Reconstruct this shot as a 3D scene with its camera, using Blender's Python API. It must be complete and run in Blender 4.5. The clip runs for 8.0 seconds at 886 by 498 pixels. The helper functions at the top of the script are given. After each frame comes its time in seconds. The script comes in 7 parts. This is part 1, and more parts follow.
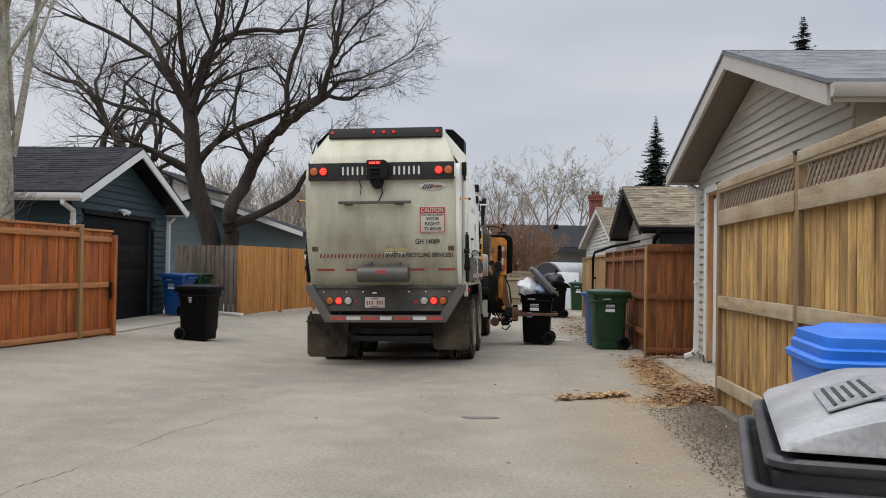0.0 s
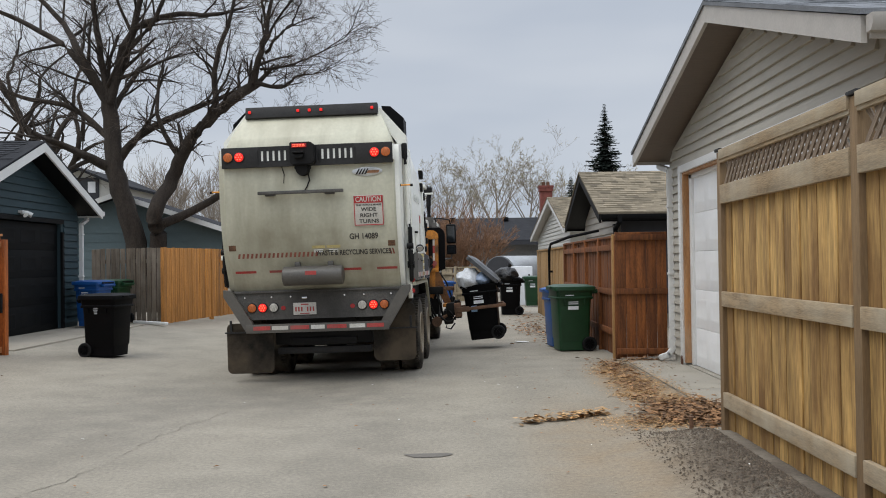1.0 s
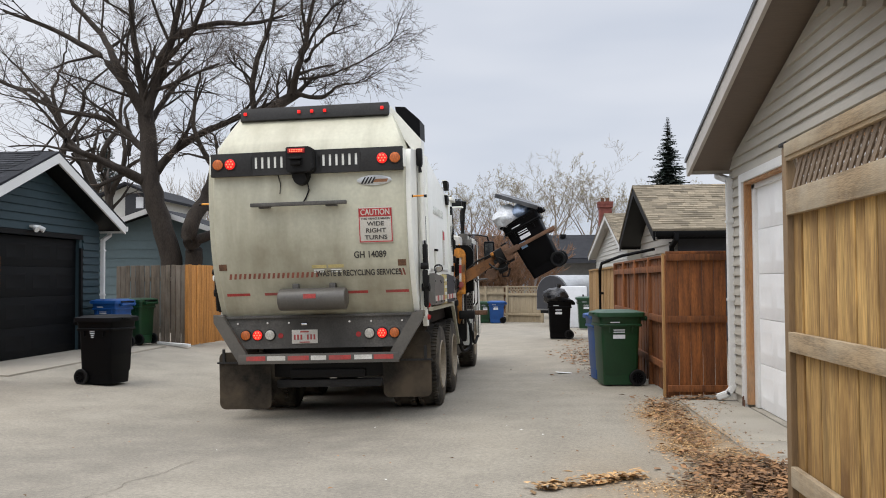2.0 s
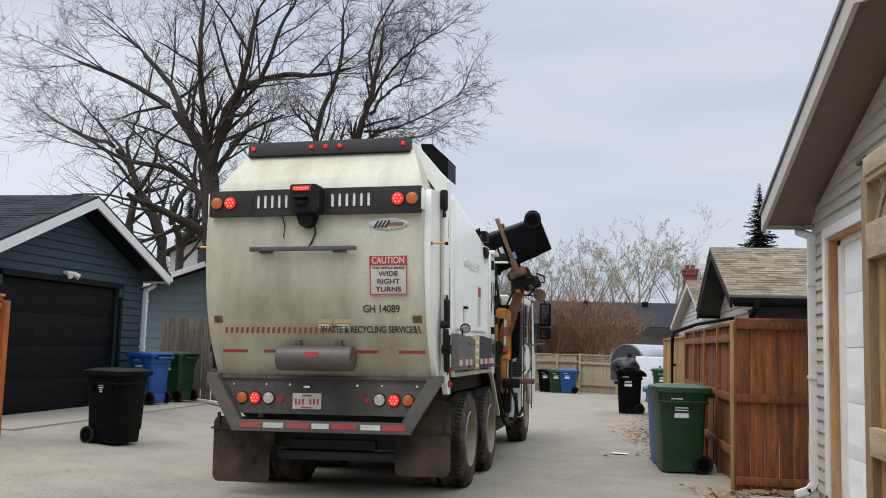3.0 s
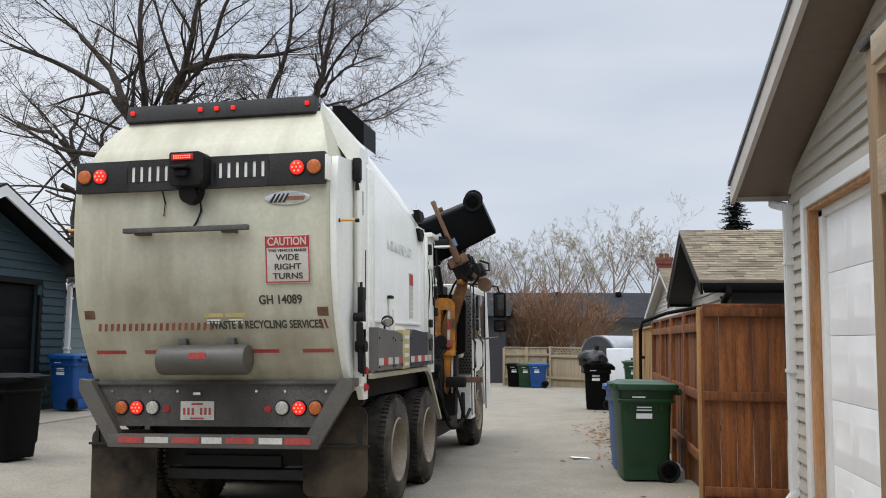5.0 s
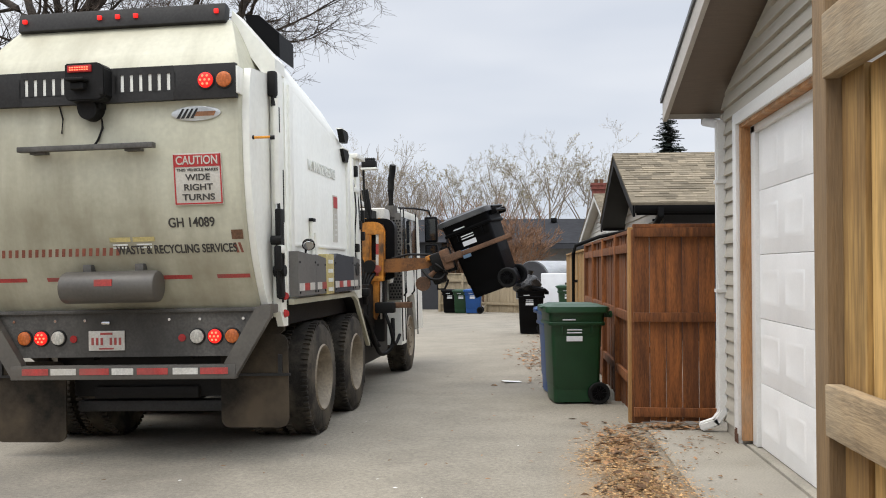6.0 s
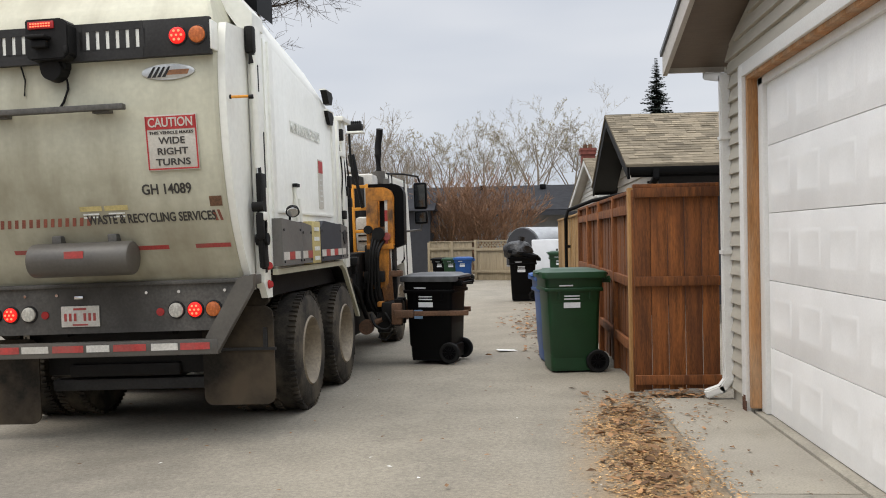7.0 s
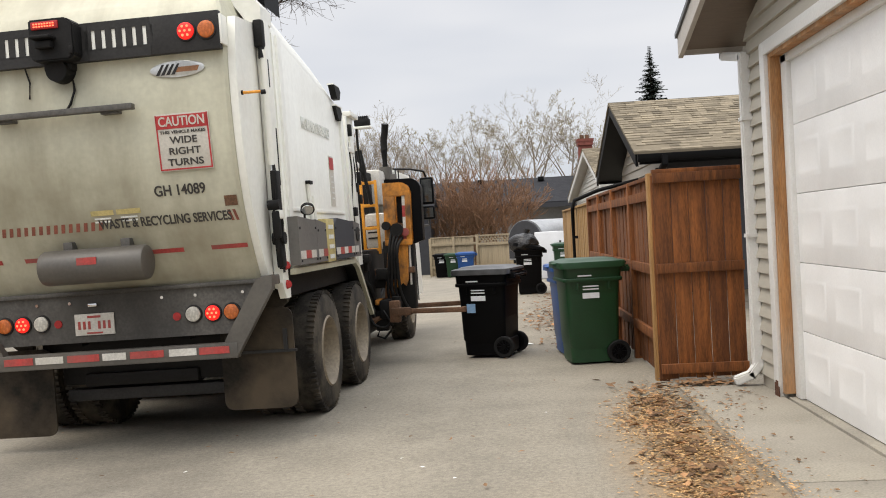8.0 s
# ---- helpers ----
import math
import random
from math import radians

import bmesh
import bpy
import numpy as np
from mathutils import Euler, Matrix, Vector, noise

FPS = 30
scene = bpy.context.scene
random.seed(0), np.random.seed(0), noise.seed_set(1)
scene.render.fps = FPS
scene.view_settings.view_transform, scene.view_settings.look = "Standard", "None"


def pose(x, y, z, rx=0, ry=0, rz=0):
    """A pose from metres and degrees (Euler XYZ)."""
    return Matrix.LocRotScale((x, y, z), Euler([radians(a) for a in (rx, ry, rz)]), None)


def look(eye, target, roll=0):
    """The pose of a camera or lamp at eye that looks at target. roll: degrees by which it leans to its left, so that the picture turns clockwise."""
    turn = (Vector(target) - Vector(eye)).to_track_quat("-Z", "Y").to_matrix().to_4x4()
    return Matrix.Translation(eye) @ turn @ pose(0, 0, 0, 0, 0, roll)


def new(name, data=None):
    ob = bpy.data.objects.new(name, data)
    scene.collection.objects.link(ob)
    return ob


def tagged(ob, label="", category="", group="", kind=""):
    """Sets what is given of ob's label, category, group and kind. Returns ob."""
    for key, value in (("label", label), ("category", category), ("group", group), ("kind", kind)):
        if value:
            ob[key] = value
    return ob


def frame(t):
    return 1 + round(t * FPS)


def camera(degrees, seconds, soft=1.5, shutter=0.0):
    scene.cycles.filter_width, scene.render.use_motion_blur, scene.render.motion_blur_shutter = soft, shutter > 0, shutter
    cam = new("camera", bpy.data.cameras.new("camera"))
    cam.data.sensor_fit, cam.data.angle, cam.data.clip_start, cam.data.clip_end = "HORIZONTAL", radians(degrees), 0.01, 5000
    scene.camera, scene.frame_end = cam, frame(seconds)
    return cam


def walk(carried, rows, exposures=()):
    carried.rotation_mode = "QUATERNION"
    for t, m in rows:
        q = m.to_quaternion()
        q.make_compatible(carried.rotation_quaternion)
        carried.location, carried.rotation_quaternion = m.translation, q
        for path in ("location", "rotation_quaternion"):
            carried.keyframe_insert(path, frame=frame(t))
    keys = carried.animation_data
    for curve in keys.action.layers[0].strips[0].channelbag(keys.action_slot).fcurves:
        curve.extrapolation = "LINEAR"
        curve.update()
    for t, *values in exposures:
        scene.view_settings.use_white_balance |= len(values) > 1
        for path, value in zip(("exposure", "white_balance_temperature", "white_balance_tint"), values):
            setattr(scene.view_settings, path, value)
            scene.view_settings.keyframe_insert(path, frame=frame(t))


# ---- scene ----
cam = camera(51.7, 8.0, soft=1.0)
PATH = [
    (0, (0.2, -2.834, 1.437), (0.061, -0.84, 1.475), 0.9),
    (0.5, (0.108, -1.865, 1.431), (0.026, 0.133, 1.5), -0.9),
    (1, (0.201, -0.981, 1.447), (0.172, 1.018, 1.477), -0.8),
    (1.5, (0.409, -0.232, 1.487), (0.355, 1.767, 1.476), -1.0),
    (2, (0.677, 0.58, 1.504), (0.509, 2.572, 1.573), -0.4),
    (2.2, (0.789, 0.916, 1.496), (0.565, 2.901, 1.607), 0.6),
    (3.3, (1.221, 2.344, 1.474), (0.853, 4.297, 1.69), 1.5),
    (3.5, (1.227, 2.542, 1.498), (0.871, 4.499, 1.71), 1.2),
    (4, (1.357, 2.931, 1.504), (1.027, 4.892, 1.726), 1.7),
    (5.3, (1.507, 3.607, 1.491), (1.214, 5.578, 1.656), -0.1),
    (5.5, (1.544, 3.681, 1.49), (1.293, 5.661, 1.613), 0.1),
    (6, (1.528, 3.824, 1.453), (1.35, 5.816, 1.494), -0.1),
    (6.5, (1.44, 3.983, 1.433), (1.291, 5.977, 1.473), -1.0),
    (7, (1.462, 4.212, 1.424), (1.309, 6.206, 1.397), -1.1),
    (7.5, (1.42, 4.347, 1.384), (1.271, 6.341, 1.32), -2.4),
    (8, (1.262, 4.373, 1.405), (1.117, 6.368, 1.370), -3.1),
]
walk(cam, [(t, look(eye, target, roll)) for t, eye, target, roll in PATH], [(0.0, -0.2, 6500, 10), (0.5, -0.2, 6300, 9), (1.0, -0.24, 6300, 8), (1.5, 0.04, 6400, 9), (2.0, 0.05, 6450, 10), (3.5, -0.02, 6250, 8), (4.2, 0.0, 6250, 8), (5.5, 0.06, 6400, 9), (6.0, 0.18, 6550, 9), (6.5, 0.12, 6700, 10), (7.0, 0.05, 6650, 9), (7.5, 0.2, 6900, 9), (8.0, 0.2, 6900, 10)])
# ---- light ----
world = bpy.data.worlds.new("overcast_sky")
scene.world = world
world.use_nodes = True
wt = world.node_tree
wt.nodes.clear()
W = lambda kind: wt.nodes.new(kind)
w_out, w_bg, w_sky, w_mix = W("ShaderNodeOutputWorld"), W("ShaderNodeBackground"), W("ShaderNodeTexSky"), W("ShaderNodeMix")
w_sky.sky_type, w_sky.sun_disc = "NISHITA", False
SUN_UP, SUN_TURN = 66.0, 235.0
w_sky.sun_elevation, w_sky.sun_rotation = radians(SUN_UP), radians(SUN_TURN)
w_gain = W("ShaderNodeVectorMath")
w_gain.operation = "SCALE"
w_gain.inputs[3].default_value = 0.09
w_co, w_map, w_noise, w_ramp = W("ShaderNodeTexCoord"), W("ShaderNodeMapping"), W("ShaderNodeTexNoise"), W("ShaderNodeValToRGB")
w_map.inputs["Scale"].default_value = (1.0, 1.0, 4.2)
w_map.inputs["Location"].default_value = (0.3, 0.7, 0.12)
w_noise.inputs["Scale"].default_value, w_noise.inputs["Detail"].default_value, w_noise.inputs["Roughness"].default_value = 1.15, 4.0, 0.5
w_ramp.color_ramp.elements[0].position, w_ramp.color_ramp.elements[0].color = 0.36, (0.55, 0.60, 0.70, 1)
w_ramp.color_ramp.elements[1].position, w_ramp.color_ramp.elements[1].color = 0.66, (0.84, 0.855, 0.90, 1)
w_sep, w_lift, w_mul = W("ShaderNodeSeparateXYZ"), W("ShaderNodeMapRange"), W("ShaderNodeVectorMath")
w_lift.inputs[1].default_value, w_lift.inputs[2].default_value = 0.36, 0.85
w_lift.inputs[3].default_value, w_lift.inputs[4].default_value = 1.0, 3.4
w_mul.operation = "SCALE"
w_mix.data_type = "RGBA"
w_mix.inputs[0].default_value = 0.9
L = wt.links.new
L(w_co.outputs["Generated"], w_map.inputs[0]); L(w_map.outputs[0], w_noise.inputs["Vector"]); L(w_noise.outputs[0], w_ramp.inputs[0])
L(w_co.outputs["Generated"], w_sep.inputs[0]); L(w_sep.outputs["Z"], w_lift.inputs[0])
L(w_ramp.outputs[0], w_mul.inputs[0]); L(w_lift.outputs[0], w_mul.inputs[3])
L(w_sky.outputs[0], w_gain.inputs[0]); L(w_gain.outputs[0], w_mix.inputs[6]); L(w_mul.outputs[0], w_mix.inputs[7])
L(w_mix.outputs[2], w_bg.inputs[0]); L(w_bg.outputs[0], w_out.inputs[0])
w_bg.inputs[1].default_value = 1.0
sun = new("sun", bpy.data.lights.new("sun", "SUN"))
sun.data.energy, sun.data.angle, sun.data.color = 1.6, radians(40), (1.0, 0.92, 0.80)
_a, _e = radians(SUN_TURN), radians(SUN_UP)
sun.matrix_world = look((math.sin(_a) * math.cos(_e) * 40, math.cos(_a) * math.cos(_e) * 40, math.sin(_e) * 40), (0, 0, 0))

# ---- materials ----
def mat(name, base, rough=0.6, metal=0.0, var=0.18, scale=6.0, fine=60.0, bump=0.15, stretch=(1, 1, 1), dirt=None, dirt_amount=0.0, dirt_scale=1.5, dirt_stretch=(1, 1, 1), rand=0.0, glow=None, power=0.0, coat=0.0, spec=0.5, bump_dist=0.01, island=0.0, spots=(), speck=0.0, speck_scale=40.0):
    m = bpy.data.materials.new(name)
    m.use_nodes = True
    t = m.node_tree
    N, K = t.nodes.new, t.links.new
    bs = t.nodes["Principled BSDF"]
    bs.inputs["Roughness"].default_value, bs.inputs["Metallic"].default_value = rough, metal
    bs.inputs["Coat Weight"].default_value = coat
    bs.inputs["Specular IOR Level"].default_value = spec
    co = N("ShaderNodeTexCoord")
    mp = N("ShaderNodeMapping")
    mp.inputs["Scale"].default_value = stretch
    K(co.outputs["Object"], mp.inputs[0])
    vec = mp.outputs[0]
    if rand:
        info, add = N("ShaderNodeObjectInfo"), N("ShaderNodeVectorMath")
        add.operation = "ADD"
        mul = N("ShaderNodeMath")
        mul.operation, mul.inputs[1].default_value = "MULTIPLY", 37.0
        K(info.outputs["Random"], mul.inputs[0])
        K(vec, add.inputs[0]); K(mul.outputs[0], add.inputs[1])
        vec = add.outputs[0]
    n1, n2 = N("ShaderNodeTexNoise"), N("ShaderNodeTexNoise")
    n1.inputs["Scale"].default_value, n1.inputs["Detail"].default_value = scale, 5
    n2.inputs["Scale"].default_value, n2.inputs["Detail"].default_value = fine, 3
    K(vec, n1.inputs["Vector"]); K(vec, n2.inputs["Vector"])
    mix = N("ShaderNodeMath")
    mix.operation = "ADD"
    K(n1.outputs[0], mix.inputs[0]); K(n2.outputs[0], mix.inputs[1])
    rng = N("ShaderNodeMapRange")
    rng.inputs[1].default_value, rng.inputs[2].default_value = 0.8, 1.2
    rng.inputs[3].default_value, rng.inputs[4].default_value = 1 - var, 1 + var
    K(mix.outputs[0], rng.inputs[0])
    gain = rng.outputs[0]
    if rand:
        rr, mm = N("ShaderNodeMapRange"), N("ShaderNodeMath")
        rr.inputs[3].default_value, rr.inputs[4].default_value = 1 - rand, 1 + rand
        K(info.outputs["Random"], rr.inputs[0])
        mm.operation = "MULTIPLY"
        K(gain, mm.inputs[0]); K(rr.outputs[0], mm.inputs[1])
        gain = mm.outputs[0]
    if island:
        geo, ri, mi = N("ShaderNodeNewGeometry"), N("ShaderNodeMapRange"), N("ShaderNodeMath")
        ri.inputs[3].default_value, ri.inputs[4].default_value = 1 - island, 1 + island
        K(geo.outputs["Random Per Island"], ri.inputs[0])
        mi.operation = "MULTIPLY"
        K(gain, mi.inputs[0]); K(ri.outputs[0], mi.inputs[1])
        gain = mi.outputs[0]
    col = N("ShaderNodeVectorMath")
    col.operation = "SCALE"
    col.inputs[0].default_value = base
    K(gain, col.inputs[3])
    out = col.outputs[0]
    if dirt:
        mp2 = N("ShaderNodeMapping")
        mp2.inputs["Scale"].default_value = dirt_stretch
        K(co.outputs["Object"], mp2.inputs[0])
        n3, r3, mx = N("ShaderNodeTexNoise"), N("ShaderNodeMapRange"), N("ShaderNodeMix")
        n3.inputs["Scale"].default_value, n3.inputs["Detail"].default_value, n3.inputs["Roughness"].default_value = dirt_scale, 6, 0.6
        if rand:
            ad2 = N("ShaderNodeVectorMath")
            K(mp2.outputs[0], ad2.inputs[0]); K(mul.outputs[0], ad2.inputs[1]); K(ad2.outputs[0], n3.inputs["Vector"])
        else:
            K(mp2.outputs[0], n3.inputs["Vector"])
        r3.inputs[1].default_value, r3.inputs[2].default_value = 0.40, 0.68
        r3.inputs[3].default_value, r3.inputs[4].default_value = 0.0, dirt_amount
        K(n3.outputs[0], r3.inputs[0])
        mx.data_type = "RGBA"
        mx.inputs[7].default_value = (*dirt, 1)
        K(r3.outputs[0], mx.inputs[0]); K(out, mx.inputs[6])
        out = mx.outputs[2]
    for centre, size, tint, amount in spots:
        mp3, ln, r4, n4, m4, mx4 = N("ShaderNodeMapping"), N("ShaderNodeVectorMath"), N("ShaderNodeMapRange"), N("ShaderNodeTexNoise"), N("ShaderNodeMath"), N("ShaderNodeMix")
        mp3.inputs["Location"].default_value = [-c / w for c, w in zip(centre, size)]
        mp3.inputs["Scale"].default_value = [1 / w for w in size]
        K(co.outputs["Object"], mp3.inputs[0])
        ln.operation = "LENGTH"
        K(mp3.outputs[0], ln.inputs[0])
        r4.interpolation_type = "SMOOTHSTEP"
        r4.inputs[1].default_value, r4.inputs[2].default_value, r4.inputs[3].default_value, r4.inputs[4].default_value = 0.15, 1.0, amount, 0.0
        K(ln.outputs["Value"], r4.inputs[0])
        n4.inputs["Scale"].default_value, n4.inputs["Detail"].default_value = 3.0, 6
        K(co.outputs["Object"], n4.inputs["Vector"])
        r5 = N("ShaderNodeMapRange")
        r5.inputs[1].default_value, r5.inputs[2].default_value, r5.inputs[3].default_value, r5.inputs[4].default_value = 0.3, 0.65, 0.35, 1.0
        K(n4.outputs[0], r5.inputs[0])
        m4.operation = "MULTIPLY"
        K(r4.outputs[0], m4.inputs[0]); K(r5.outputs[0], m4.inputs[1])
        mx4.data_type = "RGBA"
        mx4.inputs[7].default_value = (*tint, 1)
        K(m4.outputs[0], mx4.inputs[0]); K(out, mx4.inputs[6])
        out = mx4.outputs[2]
    if speck:
        n6, r6, s6 = N("ShaderNodeTexNoise"), N("ShaderNodeMapRange"), N("ShaderNodeVectorMath")
        n6.inputs["Scale"].default_value, n6.inputs["Detail"].default_value, n6.inputs["Roughness"].default_value = speck_scale, 8, 0.75
        K(co.outputs["Object"], n6.inputs["Vector"])
        r6.inputs[1].default_value, r6.inputs[2].default_value, r6.inputs[3].default_value, r6.inputs[4].default_value = 0.3, 0.7, 1 - speck, 1 + speck
        K(n6.outputs[0], r6.inputs[0])
        s6.operation = "SCALE"
        K(out, s6.inputs[0]); K(r6.outputs[0], s6.inputs[3])
        out = s6.outputs[0]
    K(out, bs.inputs["Base Color"])
    if bump:
        b = N("ShaderNodeBump")
        b.inputs["Strength"].default_value, b.inputs["Distance"].default_value = bump, bump_dist
        K(mix.outputs[0], b.inputs["Height"]); K(b.outputs[0], bs.inputs["Normal"])
    if glow:
        bs.inputs["Emission Color"].default_value = (*glow, 1)
        bs.inputs["Emission Strength"].default_value = power
    return m


M = {}
# the spot at (-1.6, 9.6) puts shade under the truck's rear into the colour
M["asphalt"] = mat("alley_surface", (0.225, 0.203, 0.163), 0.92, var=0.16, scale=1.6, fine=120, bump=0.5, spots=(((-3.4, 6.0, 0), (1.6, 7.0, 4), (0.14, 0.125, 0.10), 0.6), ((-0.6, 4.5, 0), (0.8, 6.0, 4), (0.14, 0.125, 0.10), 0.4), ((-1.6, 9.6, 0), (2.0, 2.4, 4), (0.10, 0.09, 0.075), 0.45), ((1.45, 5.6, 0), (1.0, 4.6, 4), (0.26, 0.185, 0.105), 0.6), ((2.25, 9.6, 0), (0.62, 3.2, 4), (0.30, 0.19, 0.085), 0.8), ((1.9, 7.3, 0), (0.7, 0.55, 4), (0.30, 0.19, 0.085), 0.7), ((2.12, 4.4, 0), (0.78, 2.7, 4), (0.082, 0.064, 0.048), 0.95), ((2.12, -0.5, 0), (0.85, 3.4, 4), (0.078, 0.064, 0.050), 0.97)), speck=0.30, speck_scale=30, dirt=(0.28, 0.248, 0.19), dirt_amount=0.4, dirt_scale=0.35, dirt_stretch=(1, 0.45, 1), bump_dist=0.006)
M["concrete"] = mat("concrete", (0.30, 0.275, 0.225), 0.85, var=0.2, scale=1.5, fine=70, bump=0.2, dirt=(0.24, 0.22, 0.19), dirt_amount=0.5, dirt_scale=0.9, bump_dist=0.004)
M["apron_old"] = mat("worn_sandy_concrete", (0.285, 0.255, 0.205), 0.9, var=0.15, scale=1.2, fine=90, bump=0.3, dirt=(0.21, 0.185, 0.145), dirt_amount=0.5, dirt_scale=0.6, bump_dist=0.004)
M["joint"] = mat("concrete_joint", (0.10, 0.09, 0.08), 0.95)
M["gravel"] = mat("gravel_dirt", (0.125, 0.108, 0.09), 0.95, var=0.4, scale=5, fine=120, bump=0.8, dirt=(0.17, 0.15, 0.12), dirt_amount=0.5, dirt_scale=2.2, bump_dist=0.02)
M["stone"] = mat("gravel_stone", (0.105, 0.082, 0.060), 0.9, island=0.4, var=0.2, scale=9, fine=40, bump=0.2)
M["sand"] = mat("wood_chip_litter", (0.36, 0.225, 0.105), 0.95, var=0.35, scale=9, fine=90, bump=0.6, dirt=(0.26, 0.2, 0.14), dirt_amount=0.6, dirt_scale=3, bump_dist=0.015)
M["leaf"] = mat("dry_leaf", (0.21, 0.112, 0.05), 0.85, island=0.65, var=0.3, scale=3.0, fine=20, bump=0.1)
M["leaf2"] = mat("dry_leaf_light", (0.44, 0.27, 0.12), 0.85, island=0.5, var=0.25, scale=3.0, fine=20, bump=0.1)
M["soil"] = mat("grass_soil", (0.16, 0.145, 0.09), 0.95, var=0.3, scale=1.0, fine=20, bump=0.5)
M["white_truck"] = mat("white_truck_paint", (0.86, 0.86, 0.79), 0.40, var=0.04, scale=2.0, fine=20, bump=0.02, dirt=(0.52, 0.47, 0.35), dirt_amount=0.16, dirt_scale=1.3, dirt_stretch=(3.0, 3.0, 0.55), coat=0.1)
# spots darken the lower skin, the bottom edge and the sloping top
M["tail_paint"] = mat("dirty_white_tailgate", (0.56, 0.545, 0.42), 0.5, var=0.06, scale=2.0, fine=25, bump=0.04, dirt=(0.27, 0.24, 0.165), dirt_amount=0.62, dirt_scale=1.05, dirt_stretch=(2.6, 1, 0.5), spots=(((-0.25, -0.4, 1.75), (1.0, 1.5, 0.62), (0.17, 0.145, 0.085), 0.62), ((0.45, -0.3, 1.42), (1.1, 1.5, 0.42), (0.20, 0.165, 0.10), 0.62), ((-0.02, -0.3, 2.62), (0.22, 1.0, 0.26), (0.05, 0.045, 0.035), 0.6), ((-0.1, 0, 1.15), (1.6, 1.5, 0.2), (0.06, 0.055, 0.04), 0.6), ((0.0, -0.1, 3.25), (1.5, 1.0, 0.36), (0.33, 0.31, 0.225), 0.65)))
M["grey_metal"] = mat("grey_dirty_steel", (0.10, 0.094, 0.083), 0.6, var=0.25, scale=4, fine=50, bump=0.1, spots=(((0.0, 0, 1.0), (0.75, 2, 0.5), (0.02, 0.018, 0.015), 0.85),), dirt=(0.04, 0.037, 0.032), dirt_amount=0.75, dirt_scale=1.6, dirt_stretch=(1.5, 1, 1))
M["dark_metal"] = mat("dark_grey_steel", (0.026, 0.025, 0.024), 0.6, spec=0.3, var=0.2, scale=4, fine=50, bump=0.1)
M["roller"] = mat("roller_steel", (0.085, 0.078, 0.068), 0.45, var=0.12, scale=3, fine=40, bump=0.04, dirt=(0.16, 0.145, 0.118), dirt_amount=0.4, dirt_scale=2)
M["locker"] = mat("locker_grey_steel", (0.125, 0.12, 0.112), 0.5, var=0.12, scale=3, fine=40, bump=0.04, dirt=(0.20, 0.185, 0.155), dirt_amount=0.35, dirt_scale=2)
M["black"] = mat("black_grease_steel", (0.005, 0.0045, 0.004), 0.65, spec=0.3, var=0.3, scale=8, fine=60, bump=0.2)
M["rubber"] = mat("tyre_rubber", (0.030, 0.027, 0.023), 0.9, spec=0.25, var=0.25, scale=5, fine=70, bump=0.3, dirt=(0.145, 0.122, 0.09), dirt_amount=0.9, dirt_scale=2.5)
M["flap"] = mat("mud_flap_rubber", (0.018, 0.015, 0.011), 0.8, spec=0.25, var=0.3, scale=4, fine=50, bump=0.2, dirt=(0.095, 0.072, 0.047), dirt_amount=0.9, dirt_scale=1.8)
M["rim"] = mat("wheel_rim_dusty", (0.27, 0.225, 0.16), 0.65, 0.0, var=0.2, scale=6, fine=40, bump=0.1, dirt=(0.12, 0.095, 0.065), dirt_amount=0.7, dirt_scale=3)
M["orange"] = mat("worn_orange_paint", (0.66, 0.25, 0.025), 0.55, var=0.2, scale=4, fine=30, bump=0.1, dirt=(0.05, 0.028, 0.015), dirt_amount=0.95, dirt_scale=4.2, dirt_stretch=(1.4, 1, 0.8))
M["arm"] = mat("greasy_arm_paint", (0.13, 0.055, 0.018), 0.6, var=0.35, scale=5, fine=40, bump=0.15, dirt=(0.34, 0.13, 0.02), dirt_amount=0.5, dirt_scale=5.0)
M["ladder"] = mat("orange_ladder_paint", (0.78, 0.33, 0.03), 0.5, var=0.1)
M["rust"] = mat("rusty_worn_steel", (0.17, 0.088, 0.048), 0.75, 0.2, var=0.3, scale=7, fine=50, bump=0.2, dirt=(0.06, 0.035, 0.02), dirt_amount=0.8, dirt_scale=4)
M["red_lamp"] = mat("red_lamp_lit", (0.5, 0.01, 0.01), 0.3, glow=(1.0, 0.02, 0.012), power=0.75, bump=0)
M["red_core"] = mat("red_lamp_diode", (0.6, 0.1, 0.05), 0.3, glow=(1.0, 0.13, 0.06), power=2.6, bump=0)
M["red_dim"] = mat("red_lens", (0.35, 0.02, 0.02), 0.25, bump=0)
M["amber"] = mat("amber_lens", (0.50, 0.13, 0.03), 0.25, var=0.2, scale=30, bump=0.1)
M["clear_lens"] = mat("clear_lens", (0.50, 0.48, 0.42), 0.2, var=0.2, scale=30, bump=0.1)
M["tape_red"] = mat("red_reflective_tape", (0.42, 0.045, 0.04), 0.45, var=0.2, dirt=(0.22, 0.11, 0.09), dirt_amount=0.6, dirt_scale=4)
M["tape_white"] = mat("white_reflective_tape", (0.62, 0.60, 0.55), 0.45, var=0.15, dirt=(0.4, 0.37, 0.3), dirt_amount=0.5, dirt_scale=4)
M["red_paint"] = mat("red_sign_paint", (0.44, 0.035, 0.035), 0.5, var=0.12)
M["sign_bg"] = mat("sign_faded_white", (0.60, 0.57, 0.50), 0.5, var=0.1, scale=6, dirt=(0.42, 0.39, 0.32), dirt_amount=0.6, dirt_scale=3)
M["ink"] = mat("dark_lettering", (0.045, 0.04, 0.035), 0.6, bump=0)
M["grey_ink"] = mat("faded_grey_lettering", (0.72, 0.73, 0.68), 0.6, bump=0)
